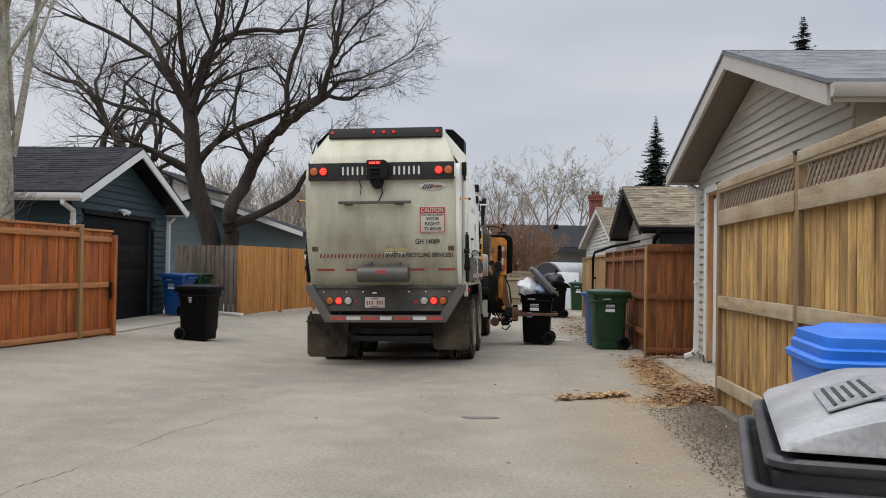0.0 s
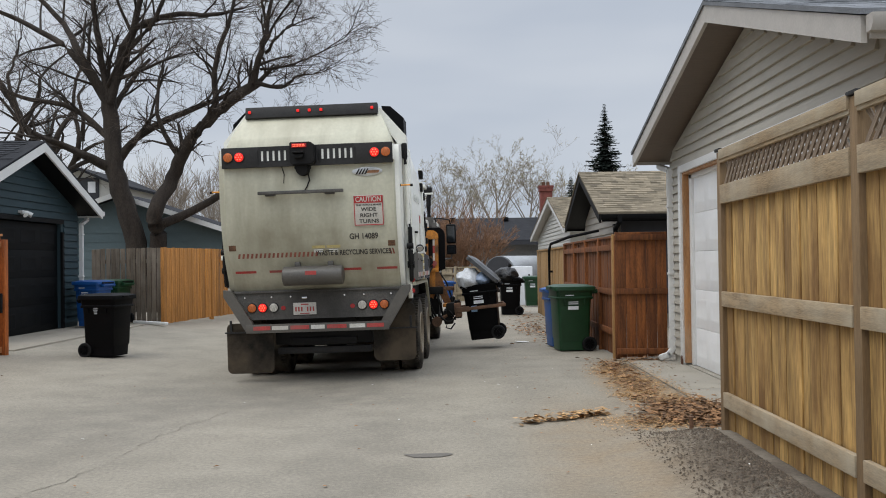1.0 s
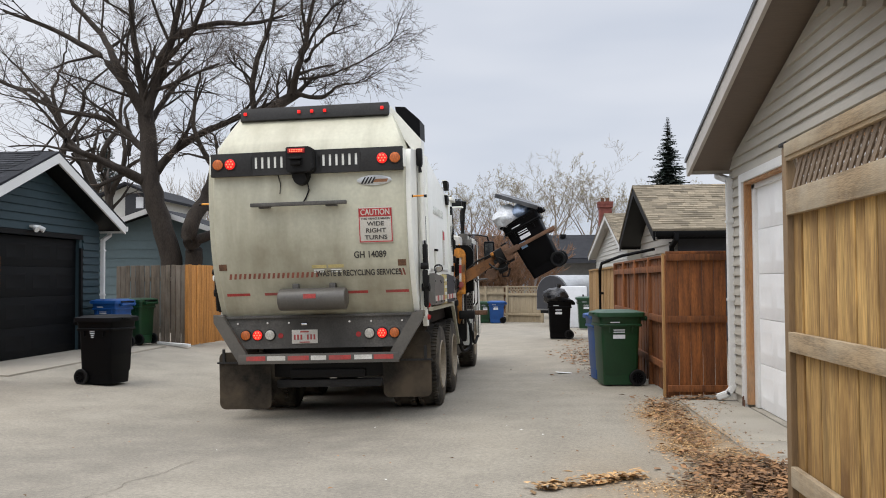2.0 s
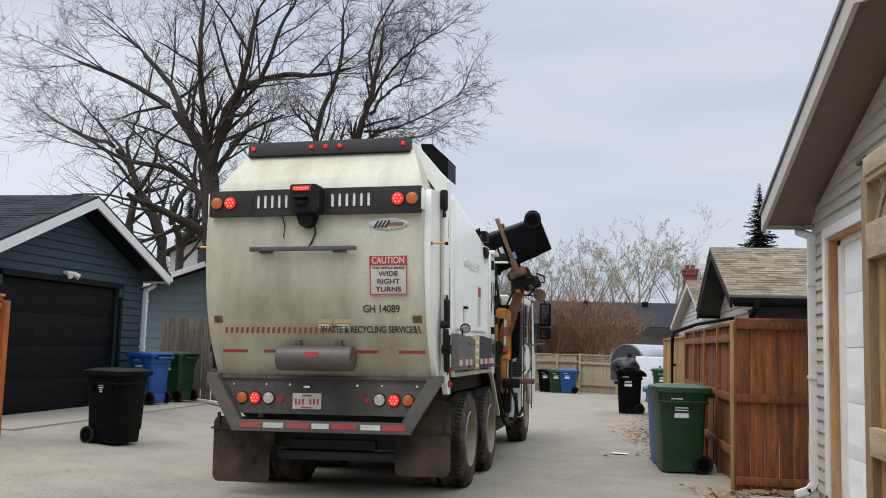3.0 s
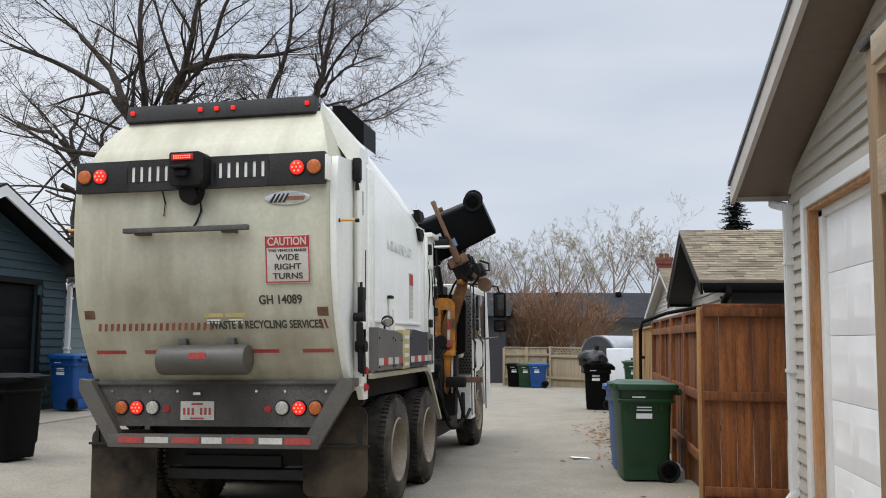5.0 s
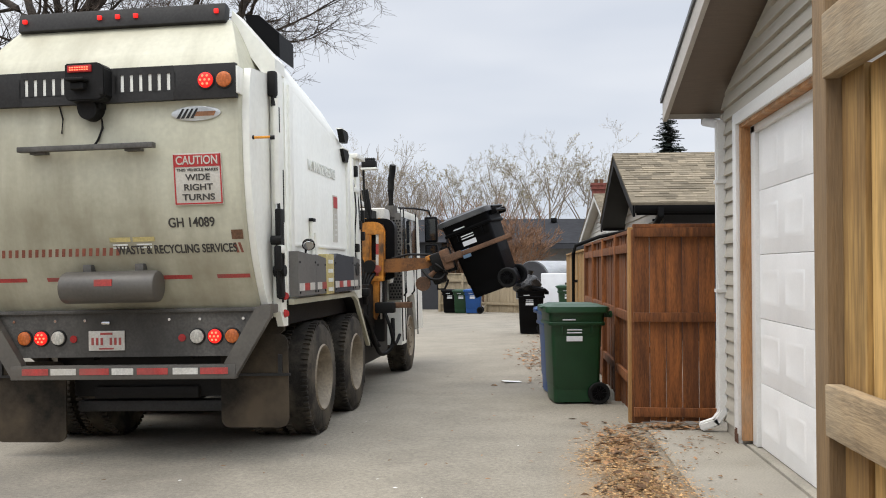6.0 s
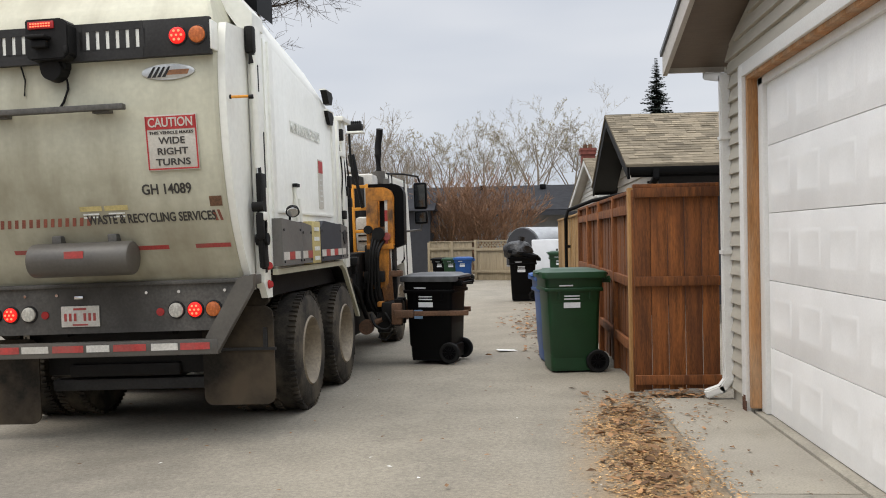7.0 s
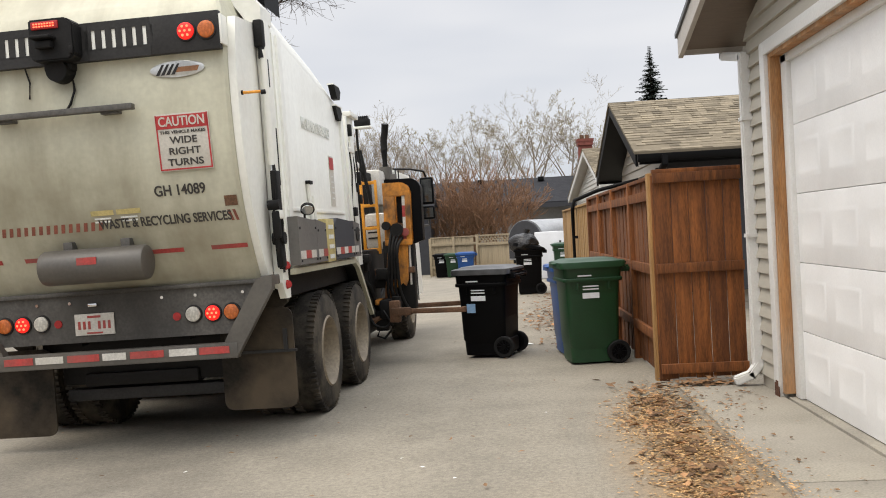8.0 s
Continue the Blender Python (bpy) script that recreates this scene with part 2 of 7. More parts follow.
M["hatch"] = mat("faded_red_brown_stripe", (0.26, 0.08, 0.05), 0.55, var=0.2, bump=0.02)
M["yellow"] = mat("yellow_sticker", (0.50, 0.41, 0.17), 0.55, var=0.15)
M["silver"] = mat("silver_badge", (0.55, 0.55, 0.53), 0.3, 0.7, var=0.1, bump=0)
M["badge_orange"] = mat("badge_orange_script", (0.26, 0.11, 0.04), 0.4, bump=0)
M["chrome"] = mat("chrome", (0.7, 0.7, 0.7), 0.15, 1.0, var=0.05, bump=0)
M["glass"] = mat("dark_window_glass", (0.012, 0.014, 0.016), 0.06, var=0.1, bump=0, spec=0.8)
M["plastic_black"] = mat("black_cart_plastic", (0.0025, 0.0025, 0.003), 0.5, spec=0.1, var=0.15, scale=5, fine=120, bump=0.08)
# black lid lifted to chalky grey, carrying the sky's reflection in its colour
M["lid_grey"] = mat("chalky_cart_lid_sky_sheen", (0.030, 0.031, 0.033), 0.30, var=0.2, scale=4, fine=90, bump=0.06, dirt=(0.16, 0.16, 0.16), dirt_amount=0.6, dirt_scale=2)
M["plastic_green"] = mat("green_cart_plastic", (0.005, 0.042, 0.013), 0.45, var=0.12, scale=5, fine=120, bump=0.06)
M["plastic_blue"] = mat("blue_cart_plastic", (0.006, 0.066, 0.25), 0.45, var=0.12, scale=5, fine=120, bump=0.06)
M["blue_bright"] = mat("bright_blue_lid", (0.012, 0.15, 0.62), 0.38, var=0.1, scale=5, fine=120, bump=0.05)
M["cart_tyre"] = mat("cart_tyre_rubber", (0.007, 0.007, 0.007), 0.7, spec=0.2, var=0.2, scale=6, fine=60, bump=0.1)
M["label"] = mat("white_label", (0.72, 0.74, 0.76), 0.5, var=0.06, bump=0)
M["label_grey"] = mat("pale_grey_label", (0.22, 0.23, 0.24), 0.45, var=0.25, scale=9)
M["label_blue"] = mat("light_blue_label", (0.22, 0.36, 0.55), 0.5, var=0.1, bump=0)
M["bag_white"] = mat("white_plastic_bag", (0.62, 0.64, 0.66), 0.35, var=0.12, scale=8, fine=40, bump=0.5, bump_dist=0.03)
M["bag_blue"] = mat("bluish_plastic_bag", (0.30, 0.38, 0.52), 0.3, var=0.2, scale=8, fine=40, bump=0.5, bump_dist=0.03)
M["bag_green"] = mat("green_bag_print", (0.02, 0.36, 0.13), 0.4, var=0.15, bump=0.2)
M["bag_black"] = mat("black_garbage_bag", (0.010, 0.010, 0.011), 0.28, var=0.2, scale=9, fine=30, bump=0.7, bump_dist=0.03)
M["siding_beige"] = mat("beige_vinyl_siding", (0.43, 0.40, 0.34), 0.6, var=0.05, scale=2, fine=40, bump=0.06, stretch=(1, 0.15, 1), dirt=(0.34, 0.32, 0.27), dirt_amount=0.35, dirt_scale=1.2, rand=0.035)
M["trim_beige"] = mat("beige_fascia", (0.44, 0.41, 0.37), 0.55, var=0.06)
M["soffit"] = mat("brown_soffit", (0.17, 0.135, 0.108), 0.7, var=0.08, stretch=(1, 8, 1))
M["white_trim"] = mat("white_trim_paint", (0.72, 0.72, 0.70), 0.5, var=0.05, scale=4, bump=0.05, dirt=(0.50, 0.48, 0.44), dirt_amount=0.35, dirt_scale=2)
M["white_door"] = mat("white_garage_door", (0.87, 0.87, 0.86), 0.45, var=0.03, scale=3, fine=80, bump=0.05, dirt=(0.62, 0.62, 0.61), dirt_amount=0.35, dirt_scale=1.2)
M["jamb_wood"] = mat("peeling_brown_jamb", (0.36, 0.165, 0.055), 0.75, var=0.3, scale=3, fine=40, bump=0.25, stretch=(3, 3, 0.4), dirt=(0.55, 0.48, 0.36), dirt_amount=0.3, dirt_scale=2.2, dirt_stretch=(4, 4, 0.5))
M["rot"] = mat("rotten_wood", (0.10, 0.04, 0.02), 0.9, var=0.4, bump=0.4)
M["siding_dark"] = mat("dark_teal_siding", (0.022, 0.044, 0.054), 0.6, spec=0.35, var=0.08, scale=2, fine=40, bump=0.06, rand=0.05)
M["door_black"] = mat("near_black_garage_door", (0.002, 0.0023, 0.0027), 0.6, spec=0.15, var=0.1)
M["siding_blue"] = mat("blue_grey_siding", (0.115, 0.16, 0.168), 0.65, var=0.06, rand=0.04)
M["siding_white"] = mat("white_siding", (0.55, 0.54, 0.50), 0.65, var=0.05)
M["siding_tan"] = mat("pale_tan_siding", (0.40, 0.37, 0.32), 0.65, var=0.06, rand=0.04)
M["black_trim"] = mat("black_fascia", (0.005, 0.005, 0.0055), 0.6, spec=0.15, var=0.1)
M["shingle_grey"] = mat("grey_shingles", (0.17, 0.178, 0.19), 0.95, island=0.08, spec=0.2, var=0.15, scale=4, fine=90, bump=0.4, stretch=(1, 1, 1))
M["shingle_dark"] = mat("charcoal_shingles", (0.028, 0.029, 0.033), 0.95, island=0.3, spec=0.2, var=0.25, scale=4, fine=90, bump=0.4)
M["shingle_tan"] = mat("tan_shingles", (0.185, 0.155, 0.11), 0.95, island=0.35, spec=0.2, var=0.25, scale=3, fine=90, bump=0.4)
M["brick"] = mat("red_brick", (0.21, 0.065, 0.05), 0.9, var=0.25, scale=6, bump=0.2)
WOODS = dict(stretch=(9, 9, 0.7), bump=0.25, scale=3.0, fine=26, rough=0.8)
M["fence_new"] = mat("golden_brown_fence_board", (0.44, 0.272, 0.090), 0.8, var=0.40, scale=1.6, fine=11, stretch=(8, 8, 0.6), bump=0.25, dirt=(0.145, 0.068, 0.018), dirt_amount=0.9, dirt_scale=1.7, dirt_stretch=(1.5, 1.5, 0.7), rand=0.22)
M["fence_rail"] = mat("weathered_fence_rail", (0.29, 0.21, 0.12), var=0.3, dirt=(0.43, 0.375, 0.275), dirt_amount=0.8, dirt_scale=1.6, stretch=(9, 0.8, 9), bump=0.2, scale=3.0, fine=26, rough=0.85, rand=0.06)
M["fence_post"] = mat("brown_fence_post", (0.20, 0.125, 0.055), var=0.22, dirt=(0.20, 0.14, 0.085), dirt_amount=0.5, rand=0.05, **WOODS)
M["lattice"] = mat("weathered_lattice", (0.22, 0.165, 0.115), var=0.25, rand=0.1, **WOODS)
M["fence_brown"] = mat("red_brown_fence_board", (0.195, 0.064, 0.0135), var=0.45, dirt=(0.075, 0.023, 0.007), dirt_amount=0.75, dirt_scale=1.2, dirt_stretch=(5, 5, 0.6), rand=0.22, **WOODS)
M["brown_post"] = mat("brown_gate_post", (0.33, 0.18, 0.062), var=0.2, rand=0.05, **WOODS)
M["fence_tan"] = mat("tan_fence_board", (0.30, 0.18, 0.07), var=0.2, rand=0.12, **WOODS)
M["fence_orange"] = mat("orange_stained_board", (0.42, 0.110, 0.015), var=0.4, dirt=(0.13, 0.036, 0.011), dirt_amount=0.9, dirt_scale=1.1, dirt_stretch=(2, 2, 0.6), rand=0.1, **WOODS)
M["orange_rail"] = mat("orange_stained_rail", (0.42, 0.17, 0.055), var=0.25, dirt=(0.30, 0.13, 0.05), dirt_amount=0.6, stretch=(9, 0.8, 9), bump=0.2, scale=3.0, fine=26, rough=0.8, rand=0.06)
M["fence_gold"] = mat("fresh_orange_board", (0.42, 0.18, 0.038), var=0.3, rand=0.22, **WOODS)
M["fence_grey"] = mat("grey_weathered_board", (0.105, 0.080, 0.056), var=0.4, dirt=(0.22, 0.19, 0.155), dirt_amount=0.6, dirt_scale=1.2, rand=0.3, **WOODS)
M["fence_pale"] = mat("pale_tan_far_fence", (0.34, 0.275, 0.18), var=0.12, rand=0.06, **WOODS)
M["bark"] = mat("dark_elm_bark", (0.036, 0.027, 0.020), 0.95, var=0.35, scale=3, fine=22, bump=0.8, stretch=(2, 2, 0.6), bump_dist=0.03)
M["twig"] = mat("grey_brown_twigs", (0.085, 0.062, 0.046), 0.95, var=0.3, bump=0)
M["bark_pale"] = mat("pale_poplar_bark", (0.30, 0.285, 0.22), 0.9, var=0.3, scale=3, fine=20, bump=0.4)
M["twig_far"] = mat("far_bare_twigs", (0.27, 0.225, 0.175), 0.95, var=0.25, bump=0)
M["bud"] = mat("yellow_green_buds", (0.36, 0.32, 0.15), 0.9, var=0.3, bump=0)
M["red_twig"] = mat("red_brown_bush_twigs", (0.26, 0.145, 0.082), 0.95, var=0.35, bump=0)
M["needle"] = mat("spruce_needles", (0.014, 0.024, 0.016), 0.9, var=0.4, scale=3, bump=0.2)
M["needle_blue"] = mat("blue_spruce_needles", (0.075, 0.10, 0.09), 0.9, var=0.4, scale=3, bump=0.2)
M["cover"] = mat("silver_cover", (0.33, 0.34, 0.35), 0.45, 0.4, var=0.15, scale=4, bump=0.15)
M["bin_lid"] = mat("pale_grey_bin_lid", (0.33, 0.335, 0.34), 0.42, var=0.15, scale=5, fine=70, bump=0.1, dirt=(0.10, 0.10, 0.105), dirt_amount=0.5, dirt_scale=3)
M["bin_edge"] = mat("scuffed_black_bin_rim", (0.016, 0.016, 0.018), 0.38, var=0.25, scale=8, fine=60, bump=0.1, dirt=(0.11, 0.11, 0.11), dirt_amount=0.35, dirt_scale=5)
M["white_box"] = mat("white_panel", (0.75, 0.76, 0.78), 0.5, var=0.05)
M["paper"] = mat("white_paper", (0.75, 0.75, 0.73), 0.8, var=0.05)
M["far_wall"] = mat("far_grey_wall", (0.27, 0.27, 0.27), 0.8, var=0.1)
M["dark_wall"] = mat("dark_grey_wall", (0.035, 0.036, 0.042), 0.7, var=0.1)
M["wet"] = mat("damp_stain", (0.11, 0.098, 0.080), 0.6, var=0.2, scale=5, bump=0.1)
M["tar"] = mat("crack_filler", (0.155, 0.138, 0.108), 0.95, var=0.3, scale=5, bump=0.2)

# ---- building helpers ----
I4 = Matrix.Identity(4)


def bm_new():
    return bmesh.new()


def box(bm, c, s, rot=(0, 0, 0), bev=0.0):
    m = pose(*c, *rot) @ Matrix.Diagonal((*s, 1))
    made = bmesh.ops.create_cube(bm, size=1, matrix=m)["verts"]
    if bev:
        edges = list({e for v in made for e in v.link_edges})
        bmesh.ops.bevel(bm, geom=edges, offset=bev, segments=2, affect="EDGES", profile=0.6)


def cyl(bm, p0, p1, r0, r1=None, n=16, caps=True):
    p0, p1 = Vector(p0), Vector(p1)
    d = p1 - p0
    m = Matrix.Translation((p0 + p1) / 2) @ d.to_track_quat("Z", "Y").to_matrix().to_4x4()
    bmesh.ops.create_cone(bm, cap_ends=caps, segments=n, radius1=r0, radius2=r0 if r1 is None else r1, depth=d.length, matrix=m)


def tube(bm, pts, r, n=10):
    rings, pts = [], [Vector(p) for p in pts]
    for i, p in enumerate(pts):
        d = (pts[min(i + 1, len(pts) - 1)] - pts[max(i - 1, 0)]).normalized()
        q = d.to_track_quat("Z", "Y")
        rings.append([bm.verts.new(p + q @ Vector((r * math.cos(a), r * math.sin(a), 0))) for a in (k * math.tau / n for k in range(n))])
    for a, b in zip(rings, rings[1:]):
        for k in range(n):
            bm.faces.new((a[k], a[(k + 1) % n], b[(k + 1) % n], b[k]))
    bm.faces.new(rings[0][::-1])
    bm.faces.new(rings[-1])


def loft(bm, rings, caps=True):
    made = [[bm.verts.new(p) for p in ring] for ring in rings]
    n = len(made[0])
    for a, b in zip(made, made[1:]):
        for k in range(n):
            bm.faces.new((a[k], a[(k + 1) % n], b[(k + 1) % n], b[k]))
    if caps:
        bm.faces.new(made[0][::-1])
        bm.faces.new(made[-1])
    return made


def prism(bm, poly, axis, lo, hi):
    """poly: points in the two other axes, in order; extruded along axis from lo to hi."""
    def at(v, p):
        q = list(p)
        q.insert("xyz".index(axis), v)
        return q
    loft(bm, [[at(lo, p) for p in poly], [at(hi, p) for p in poly]])


def mesh_of(name, bm, material, sharp=38):
    bmesh.ops.recalc_face_normals(bm, faces=bm.faces)
    me = bpy.data.meshes.new(name)
    bm.to_mesh(me)
    bm.free()
    me.materials.append(material)
    me.polygons.foreach_set("use_smooth", [True] * len(me.polygons))
    me.set_sharp_from_angle(angle=radians(sharp))
    return me


def part(name, bm, material, parent=None, label="", at=None):
    ob = new(name, mesh_of(name, bm, material))
    ob.parent = parent
    if at is not None:
        ob.matrix_basis = at
    if label:
        ob["label"] = label
    return ob


def piece(name, me, parent, at):
    ob = new(name, me)
    ob.parent = parent
    ob.matrix_basis = at
    return ob


def thing(name, label, category, at=I4, group="", kind=""):
    ob = new(name)
    ob.empty_display_size = 0.2
    ob.matrix_basis = at
    return tagged(ob, label, category, group, kind)


def letters(text, height, material, parent, at, width=None, name="lettering", depth=0.002):
    cu = bpy.data.curves.new("lettering", "FONT")
    cu.body, cu.align_x, cu.align_y, cu.size, cu.extrude, cu.offset = text, "CENTER", "CENTER", height / 0.7, depth, height * 0.022
    tmp = new("lettering_source", cu)
    bpy.context.view_layer.update()
    me = bpy.data.meshes.new_from_object(tmp.evaluated_get(bpy.context.evaluated_depsgraph_get()))
    bpy.data.objects.remove(tmp)
    bpy.data.curves.remove(cu)
    co = np.empty(len(me.vertices) * 3)
    me.vertices.foreach_get("co", co)
    co = co.reshape(-1, 3)
    if width:
        co[:, 0] *= width / max(np.ptp(co[:, 0]), 1e-6)
    me.vertices.foreach_set("co", co.ravel())
    me.materials.clear()
    me.materials.append(material)
    return piece(name, me, parent, at)


def round_rect(hx, hy, r, z, n=4, cx=0.0, cy=0.0):
    out = []
    for sx, sy, a0 in ((1, 1, 0), (-1, 1, 90), (-1, -1, 180), (1, -1, 270)):
        for k in range(n + 1):
            a = radians(a0 + 90 * k / n)
            out.append((cx + sx * (hx - r) + r * math.cos(a), cy + sy * (hy - r) + r * math.sin(a), z))
    return out


def mound(x, y):
    """The height of the ground: a shallow drain along the alley's middle, a little higher along both edges."""
    s = lambda v: max(0.0, min(1.0, v)) ** 2 * (3 - 2 * max(0.0, min(1.0, v)))
    left = 0.14 * s((-4.9 - x) / 2.6)
    right = 0.19 * s((x - 1.35) / 0.7) * s((6.9 - y) / 1.2)
    d = min(1.0, abs(x + 2.8) / (4.8 if x > -2.8 else 2.6))
    swale = -0.10 * (0.5 + 0.5 * math.cos(math.pi * d)) * s((y - 6.0) / 4.0) * s((34.0 - y) / 8.0)
    dip = -0.11 * s((y - 25.0) / 9.0) * s((70.0 - y) / 15.0)
    return left + right + swale + dip


# ---- ground ----
def build_ground():
    xs = [-400, -150, -60, -30, -18, -12] + [-10 + 0.4 * k for k in range(38)] + [5.4, 6, 8, 12, 18, 30, 60, 150, 400]
    ys = [-300, -100, -40, -15, -8] + [-5 + 0.4 * k for k in range(95)] + [34, 36, 38, 40, 46, 55, 70, 100, 200, 600]
    bm = bm_new()
    grid = [[bm.verts.new((x, y, mound(x, y))) for x in xs] for y in ys]
    for a, b in zip(grid, grid[1:]):
        for k in range(len(xs) - 1):
            bm.faces.new((a[k], a[k + 1], b[k + 1], b[k]))
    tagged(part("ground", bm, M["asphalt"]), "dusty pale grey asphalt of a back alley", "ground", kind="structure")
    # worn tar line, damp patch and driveway slabs
    rng = random.Random(5)
    bm = bm_new()
    pts, cx, cw = [], -2.9, 0.005
    for k in range(150):
        cx += rng.gauss(0.0043, 0.013)
        pts.append((cx, 1.6 + 7.4 * k / 149))
    for (x0, y0), (x1, y1) in zip(pts, pts[1:]):
        cw = max(0.0008, min(0.0045, cw + rng.gauss(0, 0.0014)))
        w = cw
        vs = [bm.verts.new((x, y, mound(x, y) + 0.004)) for x, y in ((x0 - w, y0), (x0 + w, y0), (x1 + w, y1), (x1 - w, y1))]
        bm.faces.new(vs)
    tagged(part("pavement_crack", bm, M["tar"]), "dark uneven crack line along the alley surface", "crack", kind="structure")
    bm = bm_new()
    ring = [(-0.03 + 0.17 * math.cos(a) * (1 + 0.2 * math.sin(3 * a)), 5.90 + 0.09 * math.sin(a) * (1 + 0.25 * math.sin(2 * a + 1)), 0.005) for a in (k * math.tau / 22 for k in range(22))]
    bm.faces.new([bm.verts.new(p) for p in ring])
    tagged(part("damp_stain", bm, M["wet"]), "small damp dark stain on the asphalt", "stain", kind="structure")


def slab(name, x0, x1, y0, y1, z, label, nx=1, ny=1, material="concrete"):
    root = thing(name, label, "driveway", kind="structure")
    bm = bm_new()
    box(bm, ((x0 + x1) / 2, (y0 + y1) / 2, z - 0.11), (x1 - x0 - 0.02, y1 - y0 - 0.02, 0.19))
    part("bed", bm, M["joint"], root)
    dx, dy = (x1 - x0) / nx, (y1 - y0) / ny
    bm = bm_new()
    box(bm, (0, 0, 0), (dx - 0.012, dy - 0.012, 0.2), bev=0.008)
    me = mesh_of("slab", bm, M[material])
    for a in range(nx):
        for b in range(ny):
            piece("slab", me, root, pose(x0 + dx * (a + 0.5), y0 + dy * (b + 0.5), z - 0.1))
    return root


# ---- buildings ----
def gable_garage(name, label, sign, rake_x, depth, wall_x, y0, y1, ridge_y, eave_y0, eave_y1, eave_z, ridge_z, siding, trim, soffit, roof, course, door=None, base_z=0.0, shingle=True):
    """A building whose gable looks on the alley. sign: +1 if it stretches to +x from the alley."""
    root = thing(name, label, "garage")
    X = lambda d: wall_x + sign * d
    slope = lambda y: eave_z + (ridge_z - eave_z) * (1 - abs(y - ridge_y) / ((ridge_y - eave_y0) if y < ridge_y else (eave_y1 - ridge_y)))
    under = lambda y: slope(y) - 0.10
    # wall of the gable, with the opening for the door
    def wall_strip(bm, ya, yb, za, zb, t0=0.0, t1=0.15):
        top = (lambda y: under(y)) if zb is None else (lambda y: zb)
        poly = [(ya, za), (yb, za), (yb, top(yb))]
        if zb is None and ya < ridge_y < yb:
            poly.append((ridge_y, under(ridge_y)))
        poly.append((ya, top(ya)))
        prism(bm, poly, "x", min(X(t0), X(t1)), max(X(t0), X(t1)))
    bm = bm_new()
    if door:
        d0, d1, dz = door
        wall_strip(bm, y0, d0, base_z, None)
        wall_strip(bm, d1, y1, base_z, None)
        wall_strip(bm, d0, d1, dz, None)
    else:
        wall_strip(bm, y0, y1, base_z, None)
    far = X(depth)
    for ya in (y0, y1 - 0.15):
        box(bm, ((X(0.15) + far) / 2, ya + 0.075, (base_z + min(under(y0), under(y1))) / 2), (abs(far - X(0.15)), 0.15, min(under(y0), under(y1)) - base_z))
    prism(bm, [(y0, base_z), (y1, base_z), (y1, under(y1)), (ridge_y, under(ridge_y)), (y0, under(y0))], "x", min(far, far + sign * 0.15), max(far, far + sign * 0.15))
    part("wall", bm, siding, root)
    # lapped siding boards on the gable
    z = base_z + 0.12
    while z < under(ridge_y) - 0.05:
        zt = z + course
        ya, yb = y0 - 0.01, y1 + 0.01
        if zt > under(y0):
            ya = max(ya, eave_y0 + (zt + 0.10 - eave_z) / (ridge_z - eave_z) * (ridge_y - eave_y0))
        if zt > under(y1):
            yb = min(yb, eave_y1 - (zt + 0.10 - eave_z) / (ridge_z - eave_z) * (eave_y1 - ridge_y))
        spans = [(ya, yb)]
        if door and z < door[2] + 0.06:
            spans = [(ya, door[0] - 0.12), (door[1] + 0.12, yb)]
        for a, b in spans:
            if b - a < 0.06:
                continue
            bm = bm_new()
            L2 = (b - a) / 2
            prism(bm, [(0.0, -course / 2), (-sign * 0.034, -course / 2 + 0.004), (-sign * 0.034, -course / 2 + 0.010), (-sign * 0.004, course / 2)], "y", -L2, L2)
            piece("siding_board", mesh_of("siding_board", bm, siding), root, pose(X(0), (a + b) / 2, z + course / 2))
        z = zt
    # side wall boards facing the street end
    for yw, s2 in ((y0, -1),):
        z = base_z + 0.12
        while z < under(y0) - 0.1:
            bm = bm_new()
            prism(bm, [(0.0, -course / 2), (s2 * 0.03, -course / 2), (s2 * 0.006, course / 2)], "x", -depth / 2, depth / 2)
            piece("siding_board", mesh_of("siding_board", bm, siding), root, pose(X(depth / 2), yw, z + course / 2))
            z += course
    # roof, soffit, fascia
    r0, r1 = rake_x, far + sign * 0.4
    lo, hi = min(r0, r1), max(r0, r1)
    bm = bm_new()
    prism(bm, [(eave_y0 - 0.03, eave_z + 0.10), (ridge_y, ridge_z + 0.10), (eave_y1 + 0.03, eave_z + 0.10), (eave_y1 + 0.03, eave_z + 0.06), (ridge_y, ridge_z + 0.06), (eave_y0 - 0.03, eave_z + 0.06)], "x", lo - 0.02, hi)
    part("roof", bm, roof, root)
    bm = bm_new()
    prism(bm, [(eave_y0, eave_z + 0.055), (ridge_y, ridge_z + 0.055), (eave_y1, eave_z + 0.055), (eave_y1, eave_z - 0.05), (ridge_y, ridge_z - 0.05), (eave_y0, eave_z - 0.05)], "x", lo + 0.04, hi - 0.04)
    part("soffit", bm, soffit, root)
    bm = bm_new()
    xf = r0 + sign * 0.018
    for ya in (eave_y0, eave_y1):
        prism(bm, [(ya, eave_z + 0.058), (ridge_y, ridge_z + 0.058), (ridge_y, ridge_z - 0.12), (ya, eave_z - 0.12)], "x", xf - 0.02, xf + 0.02)
    part("fascia", bm, trim, root)
    for ya, s2 in ((eave_y0, -1), (eave_y1, 1)):
        bm = bm_new()
        box(bm, ((lo + hi) / 2, ya + s2 * 0.012, eave_z - 0.02), (hi - lo - 0.1, 0.02, 0.15))
        part("eave_board", bm, trim, root)
        bm = bm_new()
